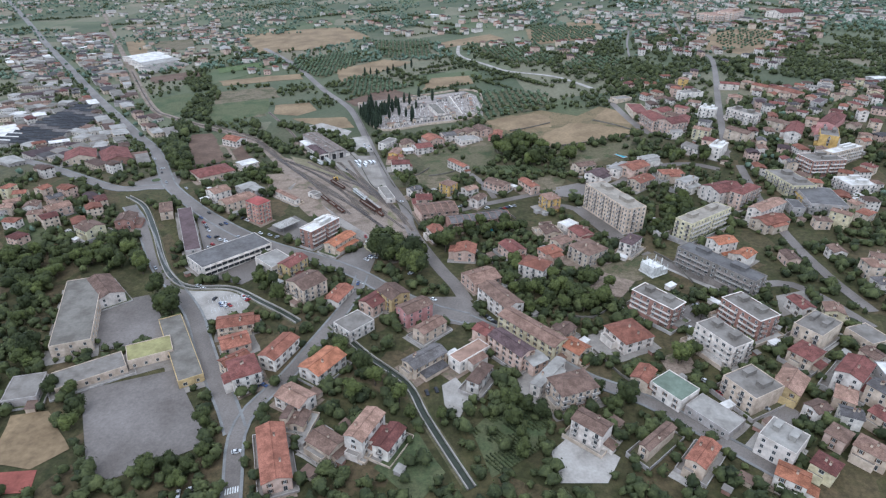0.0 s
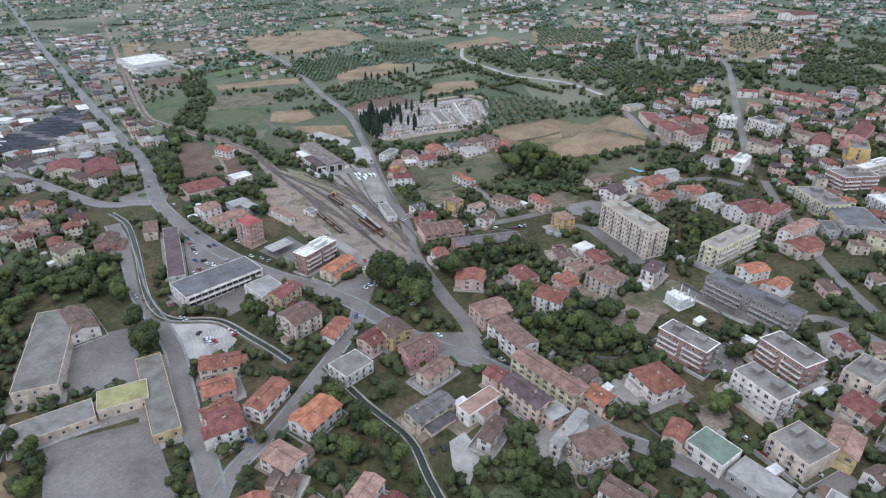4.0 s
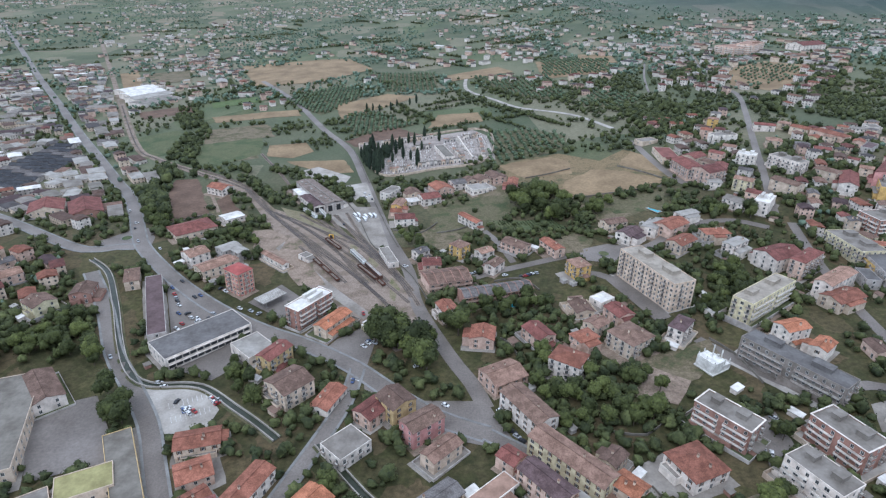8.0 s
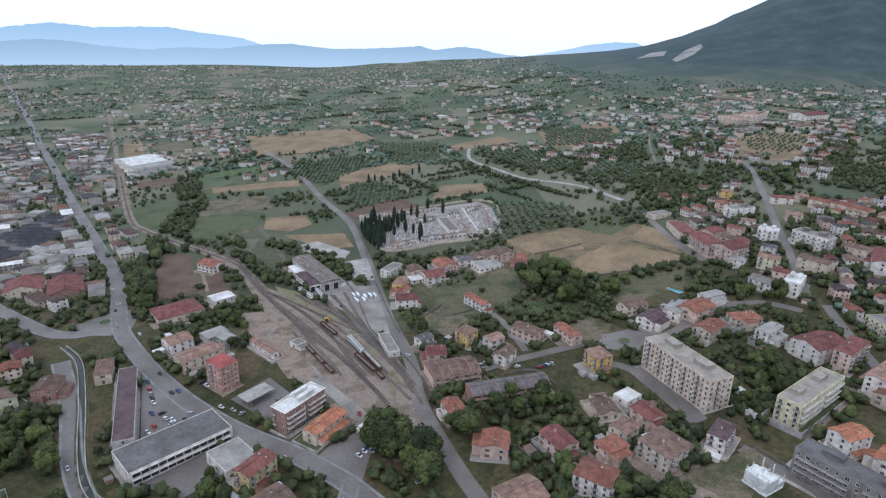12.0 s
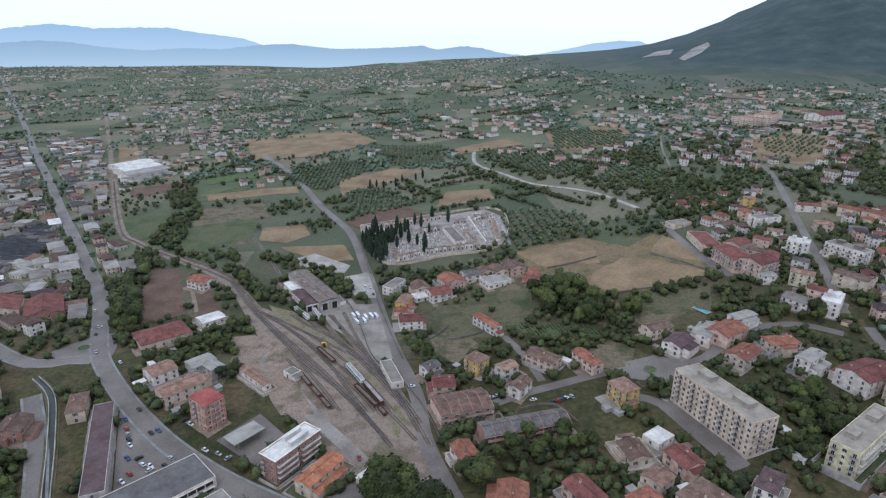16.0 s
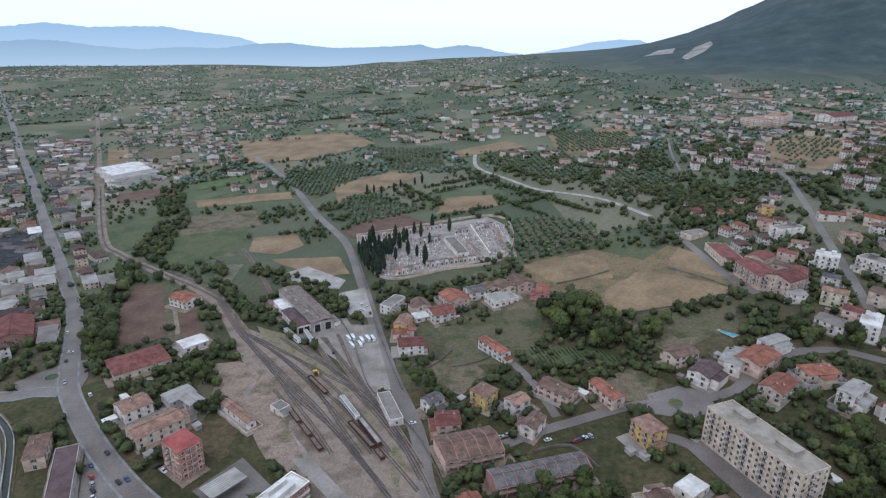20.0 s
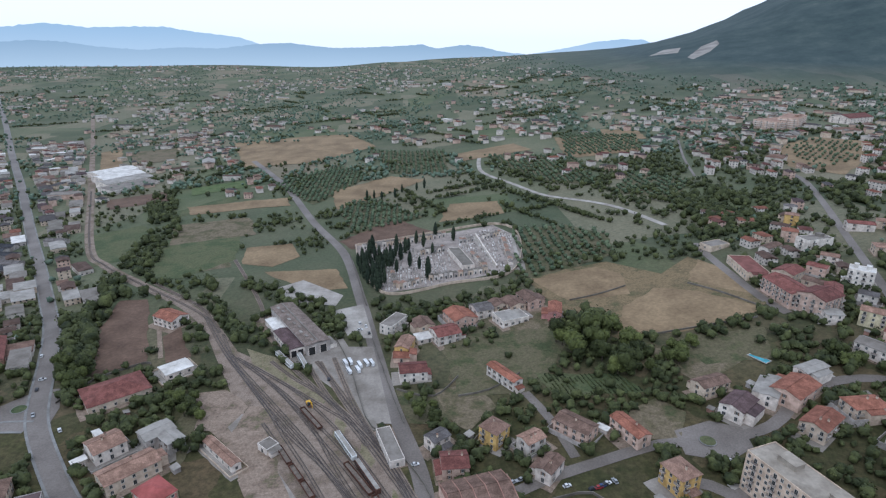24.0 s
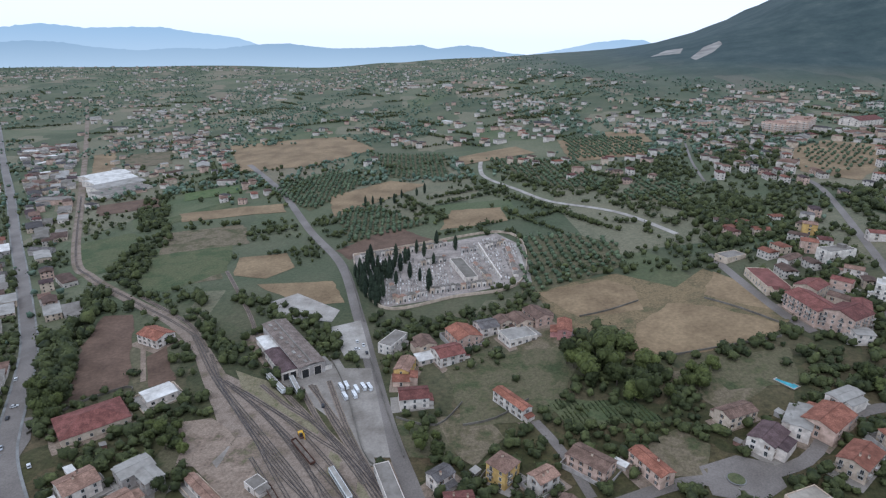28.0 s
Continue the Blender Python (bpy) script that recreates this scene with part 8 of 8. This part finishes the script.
tombs([(-40.4, 716.2), (-15.6, 658.1), (36.9, 672.9), (41.9, 744.4), (-43.7, 766.8)], 3.4, 1)
tombs([(47.5, 742.7), (84.3, 687.8), (106.6, 765.1), (90.1, 799.5), (53.2, 777.8)], 3.6, 2)
def chapel_row(a, b, count, high):
    """Small burial chapels side by side along a path, each with its own door."""
    rot = math.degrees(math.atan2(b[1] - a[1], b[0] - a[0]))
    w = math.hypot(b[0] - a[0], b[1] - a[1]) / count
    for i in range(count):
        k = (i + 0.5) / count
        chapel(a[0] + (b[0] - a[0]) * k, a[1] + (b[1] - a[1]) * k, w * RNG.uniform(0.78, 0.93), RNG.uniform(3.4, 5.0), rot, high * RNG.uniform(0.85, 1.2))


chapel_row((-7.3, 662.2), (13.9, 675.6), 6, 4.2)
chapel_row((18.5, 677.5), (68.7, 683.5), 12, 4.4)
chapel_row((-42.0, 763.0), (40.0, 788.0), 18, 4.0)
chapel_row((13.6, 739.9), (36.7, 746.0), 6, 4.4)
chapel_row((-13.4, 704.7), (-8.0, 668.5), 7, 3.0)
chapel_row((75.5, 767.9), (94.8, 775.7), 6, 4.2)
chapel_row((51.5, 763.4), (66.4, 765.5), 4, 4.0)
chapel_row((60.3, 728.3), (68.0, 692.5), 7, 3.2)
chapel_row((94.5, 760.0), (90.5, 692.3), 10, 2.6)
house(49.2, 716.0, 46, 11, -78, 1.2, "flat", "white", "taupe", "plain")
line = resample([(69.8, 778.8), (73.6, 735.0), (78.0, 688.9)], 6)
tagged(ribbon(line, -0.5, 0.5, 2.6, "cemetery_wall", M_WALL["white"], None, 2.8), "long white wall between two parts of the cemetery", "wall", kind="structure")
line = resample([(-48.6, 770.7), (-40.4, 716.2), (-16.4, 653.2), (36.4, 664.9), (89.4, 677.5), (110.5, 763.7), (93.3, 809.1), (27.4, 799.6), (-48.6, 770.7)], 6)
tagged(ribbon(line, -0.2, 0.2, 2.2, "cemetery_wall", M_WALL["cream"], None, 2.4), "tall plastered wall round the cemetery", "wall", kind="structure")


def canopy(x, y, w, d, rot):
    """Filling-station canopy on slim posts."""
    root = empty("canopy", x, y, float(land(x, y)), rot)
    tagged(root, "pale metal forecourt canopy on slim posts", "canopy")
    bm = bmesh.new()
    box(bm, -w / 2, w / 2, -d / 2, d / 2, 4.6, 5.1)
    part("roof", bm, M_DECK["metal"], root)
    for i in range(8):
        bm = bmesh.new()
        k = -w / 2 + (i + 0.5) * w / 8
        box(bm, k - 0.06, k + 0.06, -d / 2, d / 2, 5.1, 5.2)
        part("rib", bm, M_DECK["whitemetal"], root)
    for a in (-0.4, 0.0, 0.4):
        for b in (-0.35, 0.35):
            bm = bmesh.new()
            box(bm, a * w - 0.15, a * w + 0.15, b * d - 0.15, b * d + 0.15, 0, 4.6)
            part("post", bm, M_DECK["metal"], root)


canopy(-82.4, 407.6, 10.3, 18.0, -42)


def pool(x, y, w, d, rot):
    root = empty("swimming_pool", x, y, float(land(x, y)) + lift(y), rot)
    tagged(root, "blue garden swimming pool with a pale rim", "pool")
    bm = bmesh.new()
    for x0, x1, y0, y1 in ((-w / 2 - 0.6, w / 2 + 0.6, -d / 2 - 0.6, -d / 2), (-w / 2 - 0.6, w / 2 + 0.6, d / 2, d / 2 + 0.6), (-w / 2 - 0.6, -w / 2, -d / 2, d / 2), (w / 2, w / 2 + 0.6, -d / 2, d / 2)):
        box(bm, x0, x1, y0, y1, 0, 0.35)
    part("rim", bm, M_LAND["paving"], root)
    bm = bmesh.new()
    box(bm, -w / 2, w / 2, -d / 2, d / 2, 0, 0.22)
    part("pool_water", bm, M_POOL, root)


pool(207.2, 514.4, 10.9, 5, -62)
pool(69.8, 391.4, 4.5, 4, -26)


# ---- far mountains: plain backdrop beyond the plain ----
# Unlit emission: the haze is painted as a fade, palest at the foot.
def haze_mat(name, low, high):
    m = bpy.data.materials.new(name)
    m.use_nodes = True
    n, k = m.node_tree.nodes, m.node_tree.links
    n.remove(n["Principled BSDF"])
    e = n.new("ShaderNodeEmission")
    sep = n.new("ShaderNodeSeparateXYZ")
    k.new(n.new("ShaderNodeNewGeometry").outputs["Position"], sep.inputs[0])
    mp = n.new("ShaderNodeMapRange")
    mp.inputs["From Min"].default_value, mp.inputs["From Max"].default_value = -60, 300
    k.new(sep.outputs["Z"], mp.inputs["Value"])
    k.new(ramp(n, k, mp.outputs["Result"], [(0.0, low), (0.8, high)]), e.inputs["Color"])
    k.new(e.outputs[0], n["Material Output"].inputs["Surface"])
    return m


def range_of_hills(name, radius, peaks, floor, material, seed):
    """A long ridge round the far edge of the plain: peaks are (bearing, height)."""
    vs, fs = [], []
    steps_ = 420
    for i in range(steps_ + 1):
        b = -48 + 78 * i / steps_
        hgt = float(np.interp(b, [p[0] for p in peaks], [p[1] for p in peaks]))
        hgt = max(floor - 40, hgt + 4 * noise.noise(Vector((b * 0.9, seed, 0))) + 5 * noise.noise(Vector((b * 2.5, seed, 0))) + 2.5 * noise.noise(Vector((b * 8, seed, 0))))
        for rr, zz in ((radius, -150), (radius, hgt), (radius + 60, -150)):
            vs.append((rr * math.sin(radians(b)), 80 + rr * math.cos(radians(b)), zz))
    for i in range(steps_):
        a = 3 * i
        fs += [(a, a + 3, a + 4, a + 1), (a + 1, a + 4, a + 5, a + 2)]
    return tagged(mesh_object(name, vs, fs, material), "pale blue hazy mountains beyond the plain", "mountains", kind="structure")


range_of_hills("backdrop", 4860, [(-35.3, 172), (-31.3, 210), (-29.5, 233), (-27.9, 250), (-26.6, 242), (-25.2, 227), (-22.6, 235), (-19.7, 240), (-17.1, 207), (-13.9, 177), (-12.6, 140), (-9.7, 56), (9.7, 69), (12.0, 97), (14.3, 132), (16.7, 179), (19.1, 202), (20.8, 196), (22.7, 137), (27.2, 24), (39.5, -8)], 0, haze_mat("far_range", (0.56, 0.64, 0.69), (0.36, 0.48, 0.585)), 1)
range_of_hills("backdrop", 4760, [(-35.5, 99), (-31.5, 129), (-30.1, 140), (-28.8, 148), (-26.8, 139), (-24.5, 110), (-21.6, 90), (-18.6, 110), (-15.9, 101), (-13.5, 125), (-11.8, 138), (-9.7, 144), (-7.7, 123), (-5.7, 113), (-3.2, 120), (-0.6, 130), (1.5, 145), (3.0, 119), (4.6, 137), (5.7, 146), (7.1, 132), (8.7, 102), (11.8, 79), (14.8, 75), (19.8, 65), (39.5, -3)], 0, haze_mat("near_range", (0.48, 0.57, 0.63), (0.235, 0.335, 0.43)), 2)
